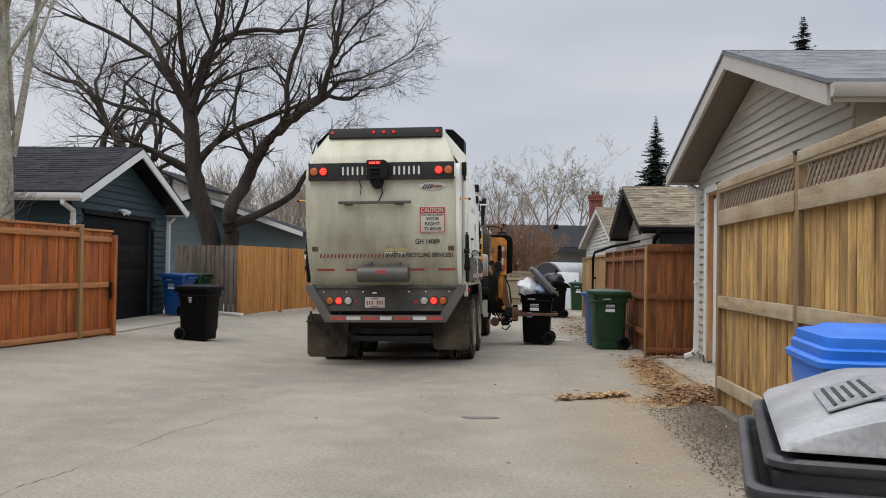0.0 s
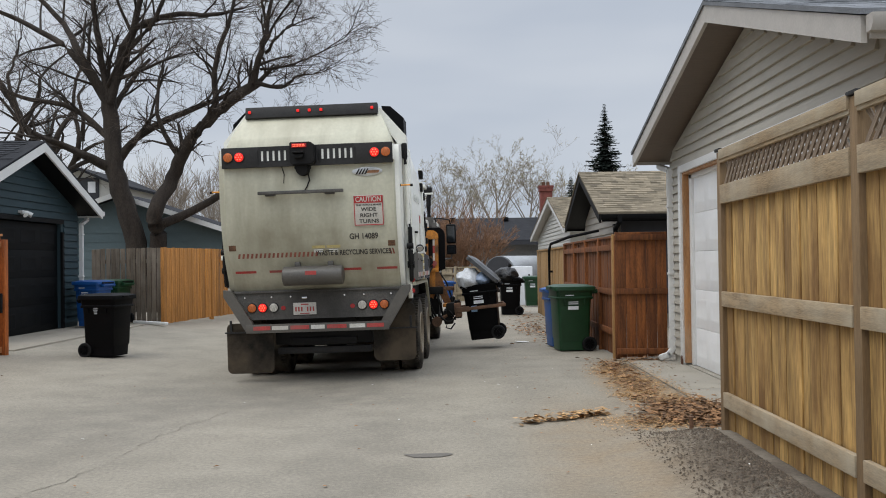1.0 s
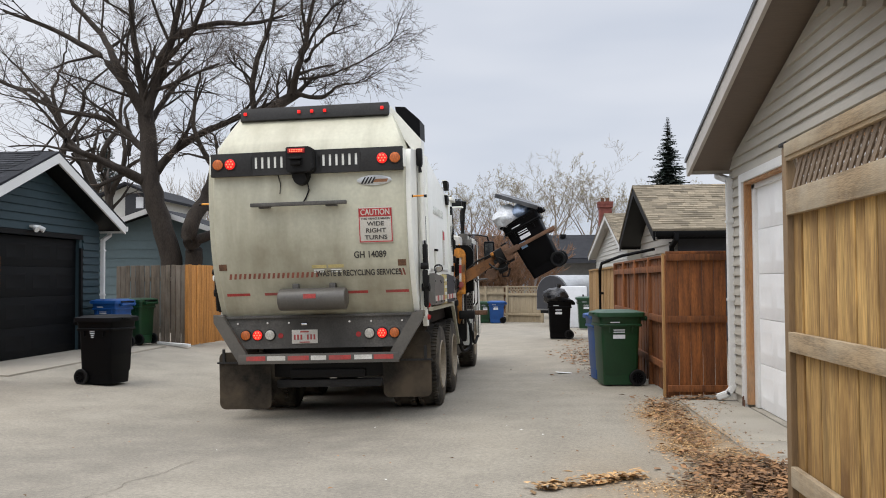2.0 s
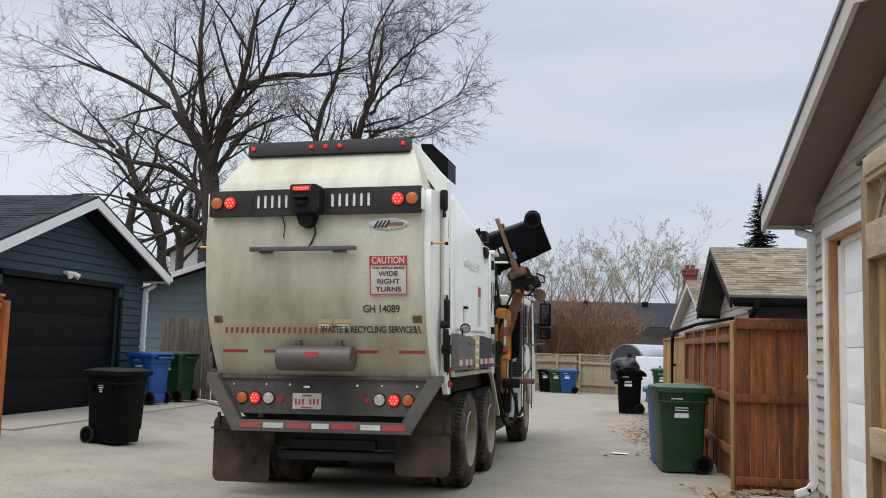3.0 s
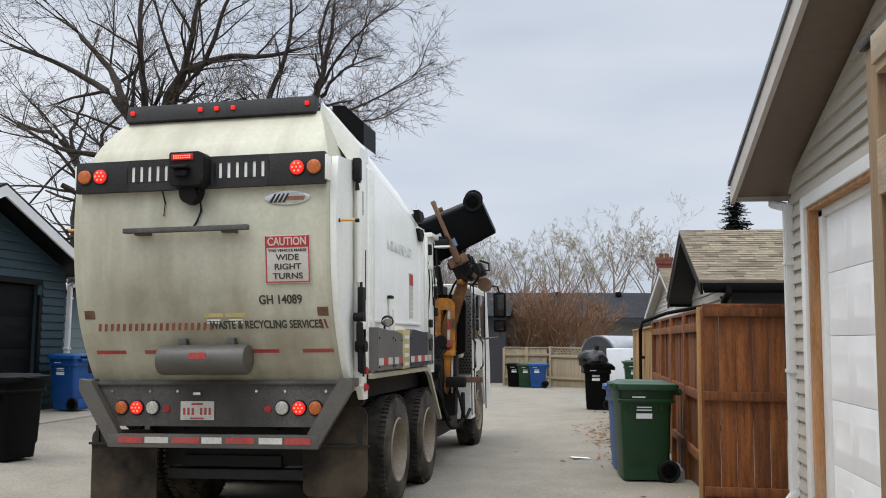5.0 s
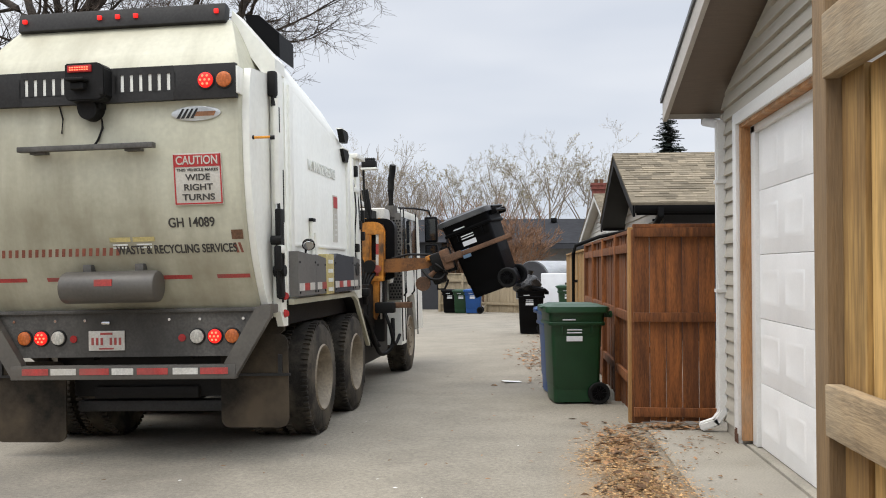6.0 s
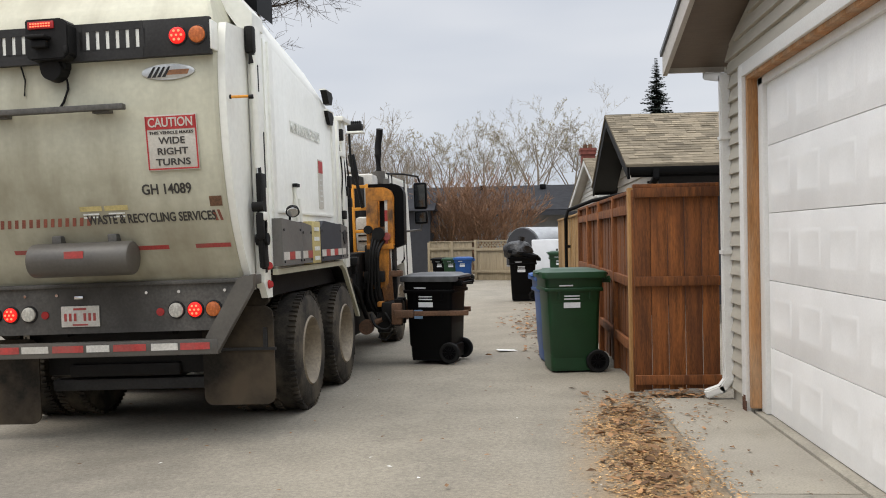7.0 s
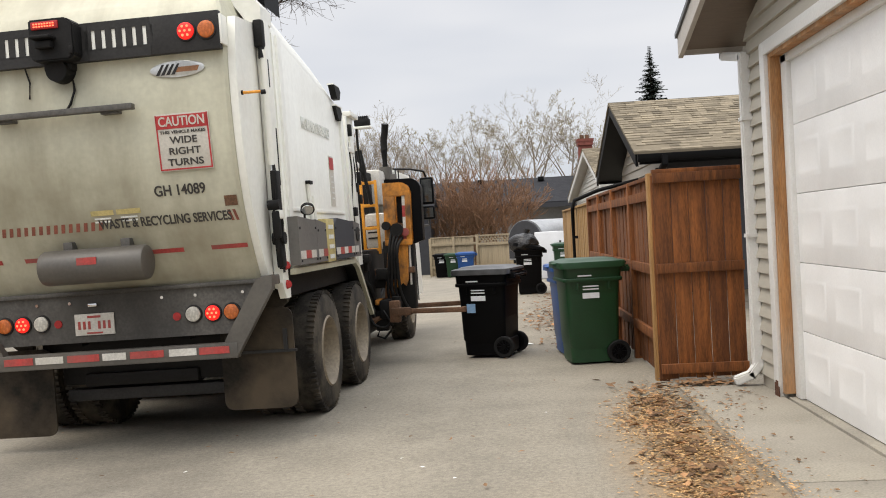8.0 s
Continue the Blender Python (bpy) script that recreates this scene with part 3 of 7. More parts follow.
        prism(bm, [(ya + s2 * 0.025, eave_z + 0.05), (ya + s2 * 0.12, eave_z + 0.05), (ya + s2 * 0.12, eave_z - 0.02), (ya + s2 * 0.09, eave_z - 0.06), (ya + s2 * 0.025, eave_z - 0.06)], "x", lo + 0.02, hi)
        part("gutter", bm, trim, root)
    if shingle:
        rng = random.Random(len(name) * 7)
        for ya, s2 in ((eave_y0, -1), (eave_y1, 1)):
            run, rise = abs(ridge_y - ya), ridge_z - eave_z
            length, tilt = math.hypot(run, rise), math.atan2(rise, run)
            verts, faces = [], []
            rows = int(length / 0.14)
            wid = hi - lo + 0.02
            for r in range(rows):
                u = length * r / rows
                x = lo - 0.02 - rng.uniform(0, 0.3)
                while x < min(hi, lo + 6.5):
                    w = rng.choice((0.15, 0.22, 0.3))
                    xa, xb = max(x, lo - 0.02), min(x + w - 0.006, hi)
                    x += w
                    if xb - xa < 0.02:
                        continue
                    th = rng.choice((0.010, 0.014, 0.018)) * (0.5 if roof.name.startswith("grey") else 1)
                    base = len(verts)
                    for uu, h in ((u, th), (u + 0.155, 0.006)):
                        yy = ya - s2 * uu * math.cos(tilt)
                        zz = eave_z + 0.10 + uu * math.sin(tilt)
                        ny, nz = s2 * math.sin(tilt), math.cos(tilt)
                        for xx in (xa, xb):
                            verts.append((xx, yy + ny * h, zz + nz * h))
                    yy, zz = ya - s2 * u * math.cos(tilt), eave_z + 0.10 + u * math.sin(tilt)
                    verts += [(xa, yy, zz), (xb, yy, zz)]
                    faces += [(base, base + 1, base + 3, base + 2), (base + 4, base + 5, base + 1, base)]
            me = bpy.data.meshes.new("shingles")
            me.from_pydata(verts, [], faces)
            me.materials.append(roof)
            ob = piece("shingles", me, root, I4)
            ob["kind"] = "stuff"
    return root


def downspout(root, material, x, y, z_top, y_eave, x_out, z_low=0.2):
    bm = bm_new()
    w = 0.045
    for (p, q) in (((x, y_eave, z_top), (x, y_eave, z_top - 0.10)), ((x, y_eave, z_top - 0.10), (x, y, z_top - 0.22)), ((x, y, z_top - 0.22), (x, y, z_low + 0.02)), ((x, y, z_low + 0.02), (x + (x_out - x) * 0.35, y, z_low - 0.06)), ((x + (x_out - x) * 0.35, y, z_low - 0.06), (x_out, y, z_low - 0.10))):
        p, q = Vector(p), Vector(q)
        d = q - p
        m = Matrix.Translation((p + q) / 2) @ d.to_track_quat("Z", "Y").to_matrix().to_4x4() @ Matrix.Diagonal((w * 2, w * 1.6, d.length + 0.05, 1))
        made = bmesh.ops.create_cube(bm, size=1, matrix=m)["verts"]
        bmesh.ops.bevel(bm, geom=list({e for v in made for e in v.link_edges}), offset=0.012, segments=2, affect="EDGES")
    for zz in (1.25, 2.2):
        box(bm, (x, y, zz), (w * 2 + 0.012, w * 2 + 0.02, 0.03))
    return part("downspout", bm, material, root)


def sectional_door(root, x, sign, y0, y1, z0, z1, material, sections=5, panels=8):
    """A sectional garage door; each section carries pressed panels."""
    h, wide = (z1 - z0) / sections, y1 - y0
    bm = bm_new()
    box(bm, (0, 0, 0), (0.04, wide, h - 0.004), bev=0.003)
    pw = wide / panels
    for k in range(panels):
        yc = -wide / 2 + pw * (k + 0.5)
        hy, hz = pw * 0.38, h * 0.27
        f = -sign * 0.0195
        ring = lambda e, o: [(f - sign * o, yc + sy * (hy - e), sz * (hz - e)) for sy, sz in ((-1, -1), (1, -1), (1, 1), (-1, 1))]
        loft(bm, [ring(-0.004, 0.0), ring(0.014, 0.004), ring(0.034, 0.004), ring(0.048, 0.0015)])
    me = mesh_of("door_section", bm, material)
    for k in range(sections):
        piece("door_section", me, root, pose(x, (y0 + y1) / 2, z0 + h * (k + 0.5)))


def build_right_garage():
    g = gable_garage("garage", "beige vinyl-sided garage with grey shingled gable roof", 1, 2.83, 6.5, 3.29, 5.55, 12.05, 8.57, 4.93, 12.57, 2.945, 4.04, M["siding_beige"], M["trim_beige"], M["soffit"], M["shingle_grey"], 0.118, door=(6.3, 11.48, 2.62))
    sectional_door(g, 3.41, 1, 6.3, 11.30, 0.03, 2.57, M["white_door"])
    bm = bm_new()
    box(bm, (3.275, 11.54, 1.355), (0.05, 0.12, 2.71), bev=0.006)
    box(bm, (3.275, 8.89, 2.67), (0.046, 5.4, 0.10), bev=0.006)
    box(bm, (3.275, 6.24, 1.355), (0.05, 0.12, 2.71), bev=0.006)
    part("door_trim", bm, M["white_trim"], g, "white painted trim round the garage door")
    bm = bm_new()
    box(bm, (3.35, 11.45, 1.335), (0.14, 0.05, 2.57))
    box(bm, (3.35, 8.89, 2.605), (0.14, 5.1, 0.03))
    part("door_jamb", bm, M["jamb_wood"], g, "brown jamb with peeling white paint")
    bm = bm_new()
    box(bm, (3.38, 11.35, 1.315), (0.05, 0.13, 2.57), bev=0.005)
    box(bm, (3.38, 8.89, 2.56), (0.05, 5.1, 0.06), bev=0.005)
    part("door_stop", bm, M["white_trim"], g)
    bm = bm_new()
    for k in range(4):
        box(bm, (3.248, 11.50 + 0.03 * k - 0.03, 0.05 + 0.02 * (k % 2)), (0.006, 0.022, 0.10 + 0.04 * (k % 3)))
    part("rot_patch", bm, M["rot"], g, "dark rotten patch at the foot of the trim")
    downspout(g, M["white_trim"], 3.24, 12.00, 2.925, 12.62, 3.07, 0.17)
    bm = bm_new()
    box(bm, (3.30, 12.08, 1.45), (0.07, 0.07, 2.7))
    part("corner_post", bm, M["siding_beige"], g)
    tagged(slab("driveway", 2.60, 3.295, 6.3, 12.06, 0.022, "pale concrete garage apron with leaf litter", 1, 2), kind="structure")


def build_garage_floor():
    bm = bm_new()
    box(bm, (4.65, 8.8, -0.076), (2.68, 6.3, 0.2), bev=0.004)
    tagged(part("floor", bm, M["concrete"]), "concrete floor edge under the garage door", "floor", kind="structure")


def build_left_garage():
    z = 0.12
    g = gable_garage("garage", "dark teal-sided garage with charcoal shingles and white fascia", -1, -7.89, 6.0, -8.34, 14.55, 19.50, 16.94, 14.10, 19.85, 2.68, 3.87, M["siding_dark"], M["white_trim"], M["black_trim"], M["shingle_dark"], 0.15, door=(15.08, 18.65, 2.40), base_z=z)
    sectional_door(g, -8.44, -1, 15.08, 18.65, z + 0.02, 2.38, M["door_black"], 4, 4)
    bm = bm_new()
    for y in (15.04, 18.69):
        box(bm, (-8.325, y, z + 1.05), (0.05, 0.09, 2.1))
    box(bm, (-8.325, 16.87, 2.44), (0.05, 3.72, 0.09))
    part("door_trim", bm, M["black_trim"], g)
    bm = bm_new()
    box(bm, (-8.27, 16.8, 2.56), (0.10, 0.26, 0.05), bev=0.01)
    cyl(bm, (-8.24, 16.70, 2.54), (-8.16, 16.67, 2.49), 0.045, 0.055, 12)
    cyl(bm, (-8.24, 16.9, 2.54), (-8.16, 16.93, 2.49), 0.045, 0.055, 12)
    part("flood_light", bm, M["white_trim"], g, "small twin flood light over the door")
    downspout(g, M["white_trim"], -8.27, 19.56, 2.64, 19.88, -7.94, 0.32)
    downspout(g, M["white_trim"], -8.27, 14.49, 2.64, 14.07, -7.94, 0.32)
    bm = bm_new()
    cyl(bm, (-11.2, 16.9, 3.8), (-11.2, 16.9, 4.25), 0.08, n=12)
    cyl(bm, (-11.2, 16.9, 4.25), (-11.2, 16.9, 4.30), 0.12, n=12)
    part("roof_vent", bm, M["grey_metal"], g)
    slab("driveway", -8.35, -6.9, 13.6, 19.7, 0.148, "worn concrete apron before the dark garage", 1, 2, "apron_old")


def build_far_buildings():
    g = gable_garage("garage", "small garage with black fascia and tan shingles", 1, 3.19, 6.0, 3.67, 18.7, 23.5, 21.1, 18.1, 24.1, 2.35, 3.48, M["siding_tan"], M["black_trim"], M["black_trim"], M["shingle_tan"], 0.16)
    downspout(g, M["black_trim"], 3.59, 18.5, 2.35, 17.95, 3.27)
    # dark sheet over the tan siding of this wall, below the eave
    bm = bm_new()
    box(bm, (6.37, 18.56, 1.3), (5.3, 0.06, 2.0))
    part("side_wall", bm, M["dark_wall"], g)
    bm = bm_new()
    box(bm, (3.59, 20.0, 2.57), (0.1, 0.1, 0.08), bev=0.01)
    cyl(bm, (3.57, 20.0, 2.54), (3.47, 19.9, 2.46), 0.04, 0.06, 12)
    part("flood_light", bm, M["white_trim"], g)
    gable_garage("garage", "pale tan garage with white fascia beyond the dark one", 1, 4.0, 6.0, 4.35, 32.2, 45.2, 36.85, 31.5, 45.9, 2.56, 3.99, M["siding_white"], M["white_trim"], M["trim_beige"], M["shingle_tan"], 0.16)
    h = thing("house", "house with red brick chimney, mostly hidden", "house")
    bm = bm_new()
    box(bm, (9.2, 52.0, 1.7), (7.6, 6, 3.4))
    part("wall", bm, M["siding_white"], h)
    bm = bm_new()
    prism(bm, [(48.6, 3.3), (52, 4.2), (55.4, 3.3)], "x", 5.0, 13.4)
    part("roof", bm, M["shingle_tan"], h)
    bm = bm_new()
    box(bm, (5.25, 50.2, 2.75), (0.66, 0.7, 5.5))
    box(bm, (5.25, 50.2, 5.45), (0.76, 0.82, 0.20))
    box(bm, (5.25, 50.2, 5.60), (0.82, 0.88, 0.12))
    part("chimney", bm, M["brick"], h, "red brick chimney")
    for k in range(2):
        bm = bm_new()
        cyl(bm, (5.12 + 0.26 * k, 50.2, 5.6), (5.12 + 0.26 * k, 50.2, 5.88), 0.10, n=12)
        part("flue", bm, M["rust"], h)
    # house across the end of the alley
    h = thing("house", "low grey bungalow with charcoal roof at the alley's end", "house")
    bm = bm_new()
    box(bm, (1.0, 51, 1.25), (13.0, 6.0, 2.9))
    part("wall", bm, M["far_wall"], h)
    bm = bm_new()
    prism(bm, [(47.2, 2.60), (51, 3.95), (54.8, 2.60), (54.8, 2.45), (51, 3.8), (47.2, 2.45)], "x", -6.2, 5.2)
    part("roof", bm, M["shingle_dark"], h)
    bm = bm_new()
    box(bm, (-0.5, 47.17, 2.45), (11.4, 0.05, 0.22))
    part("fascia", bm, M["dark_wall"], h)
    for k in range(3):
        bm = bm_new()
        box(bm, (-3 + 3.0 * k, 50.4, 3.86), (0.3, 0.3, 0.2), bev=0.02)
        part("roof_vent", bm, M["black_trim"], h)
    h = thing("shed", "dark grey shed wall beside the end fence", "shed")
    bm = bm_new()
    box(bm, (-3.6, 40.0, 1.1), (4.0, 4.0, 2.6))
    part("wall", bm, M["dark_wall"], h)
    bm = bm_new()
    prism(bm, [(37.7, 2.4), (40, 3.2), (42.3, 2.4)], "x", -5.8, -1.4)
    part("roof", bm, M["shingle_dark"], h)
    # left: blue-grey house and a white two-storey house
    h = thing("house", "blue-grey sided bungalow with white rake boards", "house")
    bm = bm_new()
    prism(bm, [(-13.4, 0.2), (-7.0, 0.2), (-7.0, 2.55), (-10.2, 3.62), (-13.4, 2.55)], "y", 27.3, 29.6)
    part("wall", bm, M["siding_blue"], h)
    for k in range(12):
        zz = 0.35 + 0.27 * k
        half = 3.2 if zz + 0.27 < 2.55 else max(0.2, 3.2 * (3.62 - zz - 0.27) / 1.07)
        bm = bm_new()
        prism(bm, [(0.0, -0.135), (-0.022, -0.135), (-0.004, 0.135)], "x", -half, half)
        piece("siding_board", mesh_of("siding_board", bm, M["siding_blue"]), h, pose(-10.2, 27.3, zz + 0.135))
    bm = bm_new()
    prism(bm, [(-13.9, 2.50), (-10.2, 3.74), (-6.5, 2.50), (-6.5, 2.42), (-10.2, 3.66), (-13.9, 2.42)], "y", 26.8, 29.9)
    part("roof", bm, M["shingle_dark"], h)
    bm = bm_new()
    for s in (-1, 1):
        prism(bm, [(-10.2, 3.74), (-10.2 + s * 3.72, 2.49), (-10.2 + s * 3.72, 2.34), (-10.2, 3.58)], "y", 26.74, 26.78)
    part("rake_board", bm, M["white_trim"], h, "white rake boards")
    h = thing("house", "white two-storey house with a dark window", "house")
    bm = bm_new()
    prism(bm, [(-18.2, 0), (-15.3, 0), (-15.3, 5.3), (-16.75, 5.85), (-18.2, 5.3)], "y", 40, 46)
    part("wall", bm, M["siding_white"], h)
    bm = bm_new()
    prism(bm, [(-18.5, 5.22), (-16.75, 5.98), (-15.0, 5.22), (-15.0, 5.10), (-16.75, 5.86), (-18.5, 5.10)], "y", 39.6, 46.5)
    part("roof", bm, M["shingle_dark"], h)
    w = new("window")
    w.parent = h
    w.matrix_basis = pose(-16.36, 39.97, 4.95)
    bm = bm_new()
    box(bm, (0, 0, 0), (1.0, 0.08, 1.1), bev=0.02)
    part("window_frame", bm, M["dark_wall"], w)
    bm = bm_new()
    box(bm, (0.18, -0.045, 0.12), (0.34, 0.02, 0.5))
    part("pane", bm, M["white_box"], w)


# ---- fences ----
def board_mesh(w, t, h, material, tip=0.0, name="board"):
    bm = bm_new()
    box(bm, (0, 0, h / 2), (t, w, h), bev=0.005)
    return mesh_of(name, bm, material)


def board_fence(name, label, p0, p1, z0, height, board_w, materials, rng, gap=0.004, rails=(0.25, 1.5), rail_side=1, rail_mat=None, posts=2.4, post_mat=None, post_h=0.0, cap=None, board_t=0.02, parent=None, post_side=0.0, rail_h=0.09, skirt=0.0, jitter=0.006):
    """A fence of upright boards from p0 to p1. rail_side: +1 puts rails on the left of the way p0 to p1."""
    p0, p1 = Vector((*p0, 0)), Vector((*p1, 0))
    d = p1 - p0
    run, yaw = d.length, math.degrees(math.atan2(d.y, d.x)) - 90
    root = thing(name, label, "fence", pose(p0.x, p0.y, z0, 0, 0, yaw)) if parent is None else parent
    me = [board_mesh(board_w - gap, board_t, height - skirt, m) for m in materials]
    n = int(run / board_w)
    for k in range(n):
        piece("board", rng.choice(me), root, pose(rng.uniform(-jitter, jitter), board_w * (k + 0.5), skirt + rng.uniform(-0.008, 0.008), 0, rng.uniform(-0.2, 0.2), rng.uniform(-0.8, 0.8)))
    rail_mat = rail_mat or materials[0]
    for z in rails:
        bm = bm_new()
        box(bm, (-rail_side * (0.012 + board_t / 2 + 0.018), run / 2, z), (0.038, run, rail_h), bev=0.005)
        part("rail", bm, rail_mat, root)
    if cap:
        bm = bm_new()
        box(bm, (0, run / 2, height + 0.02), (cap, run, 0.036), bev=0.005)
        part("cap_rail", bm, rail_mat, root)
    if posts:
        k, m = 0, max(1, round(run / posts))
        bm = bm_new()
        box(bm, (0, 0, (height + post_h) / 2 - 0.1), (0.09, 0.09, height + post_h + 0.2), bev=0.008)
        pm = mesh_of("post", bm, post_mat or rail_mat)
        for k in range(m + 1):
            piece("post", pm, root, pose(-rail_side * (0.02 + post_side), run * k / m, 0))
    return root


def build_near_fence():
    rng = random.Random(11)
    z0, x = 0.185, 2.215
    ys = [5.885 - 2.33 * k for k in range(5)]
    root = thing("lattice_fence", "weathered golden-brown board fence with lattice top", "fence", pose(x, 0, z0))
    post = bm_new()
    box(post, (0, 0, 0.97), (0.09, 0.09, 2.18), bev=0.006)
    pm = mesh_of("post", post, M["fence_post"])
    cap = bm_new()
    box(cap, (0, 0, 2.075), (0.115, 0.12, 0.022), bev=0.005)
    cm = mesh_of("post_cap", cap, M["dark_metal"])
    me = [board_mesh(0.130, 0.018, 1.74, M["fence_new"]) for _ in range(2)]
    for k, y in enumerate(ys):
        piece("post", pm, root, pose(0, y, 0))
        piece("post_cap", cm, root, pose(0, y, 0))
        if k == len(ys) - 1:
            break
        y2 = ys[k + 1]
        mid, span = (y + y2) / 2, y - y2 - 0.09
        for zc, h, t in ((1.74, 0.14, 0.038), (0.965, 0.11, 0.038), (0.22, 0.11, 0.038), (2.035, 0.075, 0.05), (1.99, 0.03, 0.03)):
            bm = bm_new()
            box(bm, (-0.034, 0, 0), (t, span - 0.004, h), bev=0.005)
            piece("rail", mesh_of("rail", bm, M["fence_rail"]), root, pose(0, mid, zc))
        n = 17
        for j in range(n):
            piece("board", rng.choice(me), root, pose(0.0 + rng.uniform(-0.003, 0.003) + 0.006 * (j % 2), y2 + 0.045 + span * (j + 0.5) / n, -0.06 + rng.uniform(-0.01, 0.01), 0, 0, rng.uniform(-0.6, 0.6)))
        # lattice: two layers of slats
        lz0, lz1 = 1.81, 1.985
        step = 0.088
        for layer, s in ((0, 1), (1, -1)):
            bm = bm_new()
            h = lz1 - lz0
            box(bm, (0, 0, 0), (0.008, 0.034, h * 1.414))
            sm = mesh_of("lattice_slat", bm, M["lattice"])
            for j in range(int((span - h) / step) + 1):
                piece("lattice_slat", sm, root, pose(-0.02 + 0.009 * layer, y2 + 0.045 + h / 2 + step * j, (lz0 + lz1) / 2, s * 45))
    return root


def build_brown_gate():
    rng = random.Random(4)
    board_fence("fence", "red-brown stained board fence panel beside the garage", (3.285, 12.51), (2.535, 12.51), 0.02, 1.80, 0.1495, [M["fence_brown"]], rng, rails=(0.09, 0.97, 1.76), rail_side=1, rail_mat=M["fence_brown"], posts=0, cap=0.1, rail_h=0.085)
    f = board_fence("fence", "red-brown stained board fence along the alley", (2.585, 12.55), (2.52, 18.3), 0.02, 1.76, 0.14, [M["fence_brown"]], rng, rails=(0.35, 0.95, 1.62), rail_side=1, rail_mat=M["fence_brown"], posts=1.45, post_mat=M["fence_brown"], post_h=0.03, cap=0.1)
    bm = bm_new()
    box(bm, (-0.04, 0.02, 0.88), (0.10, 0.10, 1.86), bev=0.008)
    part("end_post", bm, M["brown_post"], f, "lighter brown end post")
    board_fence("fence", "unstained tan board fence", (2.52, 18.5), (2.50, 24.8), 0.0, 1.72, 0.14, [M["fence_tan"]], rng, rails=(0.35, 1.5), rail_side=-1, rail_mat=M["fence_tan"], posts=2.1, post_mat=M["fence_tan"], cap=0.08)
    p = thing("drain_pipe", "black drain pipe bracketed beside the tan fence", "pipe")
    bm = bm_new()
    tube(bm, [(2.43, 21.0, 0.0), (2.43, 21.0, 1.72), (2.47, 21.0, 1.86), (2.9, 20.9, 2.02), (3.6, 20.8, 2.16)], 0.035)
    part("pipe", bm, M["black_trim"], p)
    bm = bm_new()
    box(bm, (2.47, 21.0, 1.2), (0.1, 0.06, 0.05))
    part("bracket", bm, M["black_trim"], p)


def build_left_fences():
    rng = random.Random(9)
    f = board_fence("fence", "orange-brown stained board fence with pale posts", (-6.98, 12.05), (-8.6, -1.0), 0.12, 1.87, 0.14, [M["fence_orange"]], rng, rails=(0.08, 0.90, 1.75), rail_side=1, rail_mat=M["orange_rail"], posts=2.4, post_mat=M["fence_tan"], post_h=0.06, cap=0.09, post_side=0.02)
    g = board_fence("gate", "orange-brown stained board gate with a black latch", (-6.87, 13.10), (-6.97, 12.10), 0.12, 1.83, 0.14, [M["fence_orange"]], rng, rails=(0.08, 0.90, 1.70), rail_side=1, rail_mat=M["orange_rail"], posts=0, cap=0.08)
    g["category"] = "gate"
    bm = bm_new()
    box(bm, (-0.06, 0.02, 0.88), (0.1, 0.1, 1.80), bev=0.008)
    part("post", bm, M["fence_orange"], g)
    bm = bm_new()
    box(bm, (-0.09, 0.14, 0.80), (0.03, 0.06, 0.3), bev=0.01)
    part("latch", bm, M["black_trim"], g, "black latch")
    board_fence("fence", "grey weathered board fence with gaps", (-8.62, 20.98), (-6.57, 20.09), 0.13, 1.76, 0.155, [M["fence_grey"]], rng, gap=0.026, rails=(0.3, 1.45), rail_side=1, rail_mat=M["fence_grey"], posts=0, jitter=0.012)
    board_fence("fence", "fresh orange-stained board fence along the alley", (-6.57, 20.09), (-5.3, 27.8), 0.13, 1.76, 0.11, [M["fence_gold"]], rng, gap=0.008, rails=(0.3, 1.45), rail_side=1, rail_mat=M["fence_gold"], posts=2.6, post_mat=M["fence_gold"], jitter=0.012)
    p = thing("loose_downspout", "white downspout length lying on the ground", "downspout", pose(-6.86, 19.98, 0.16, 0, 0, 140))
    bm = bm_new()
    box(bm, (0, 0, 0), (1.35, 0.085, 0.065), bev=0.012)
    part("pipe", bm, M["white_trim"], p)
    board_fence("fence", "pale tan board fence closing the alley's end", (-1.5, 36.4), (0.15, 36.2), -0.11, 1.33, 0.14, [M["fence_pale"]], rng, rails=(0.3, 1.1), rail_side=-1, rail_mat=M["fence_pale"], posts=0.85, post_mat=M["fence_pale"], cap=0.08)
    f = board_fence("lattice_fence", "pale tan fence panel with a lattice top", (0.17, 36.2), (1.5, 35.4), -0.11, 1.1, 0.14, [M["fence_pale"]], rng, rails=(0.3, 1.06), rail_side=-1, rail_mat=M["fence_pale"], posts=1.5, post_mat=M["fence_pale"], post_h=0.3)
    bm = bm_new()
    for s in (-1, 1):
        for j in range(11):
            box(bm, (0.0, 0.1 + 0.135 * j, 1.22), (0.012, 0.03, 0.32), (s * 45, 0, 0))
    box(bm, (0, 0.78, 1.36), (0.05, 1.55, 0.05))
    part("lattice", bm, M["fence_pale"], f)


build_ground()
build_right_garage()
build_garage_floor()
build_left_garage()
build_far_buildings()
build_near_fence()
build_brown_gate()
build_left_fences()

# ---- refuse truck (its own space: x to its right, y ahead, z up; y 0 is the lamp panel at the rear) ----
TRUCK_AT = pose(-1.572, 10.81, -0.015, 0, -1.2, -2.0)
TO_TRUCK = TRUCK_AT.inverted()


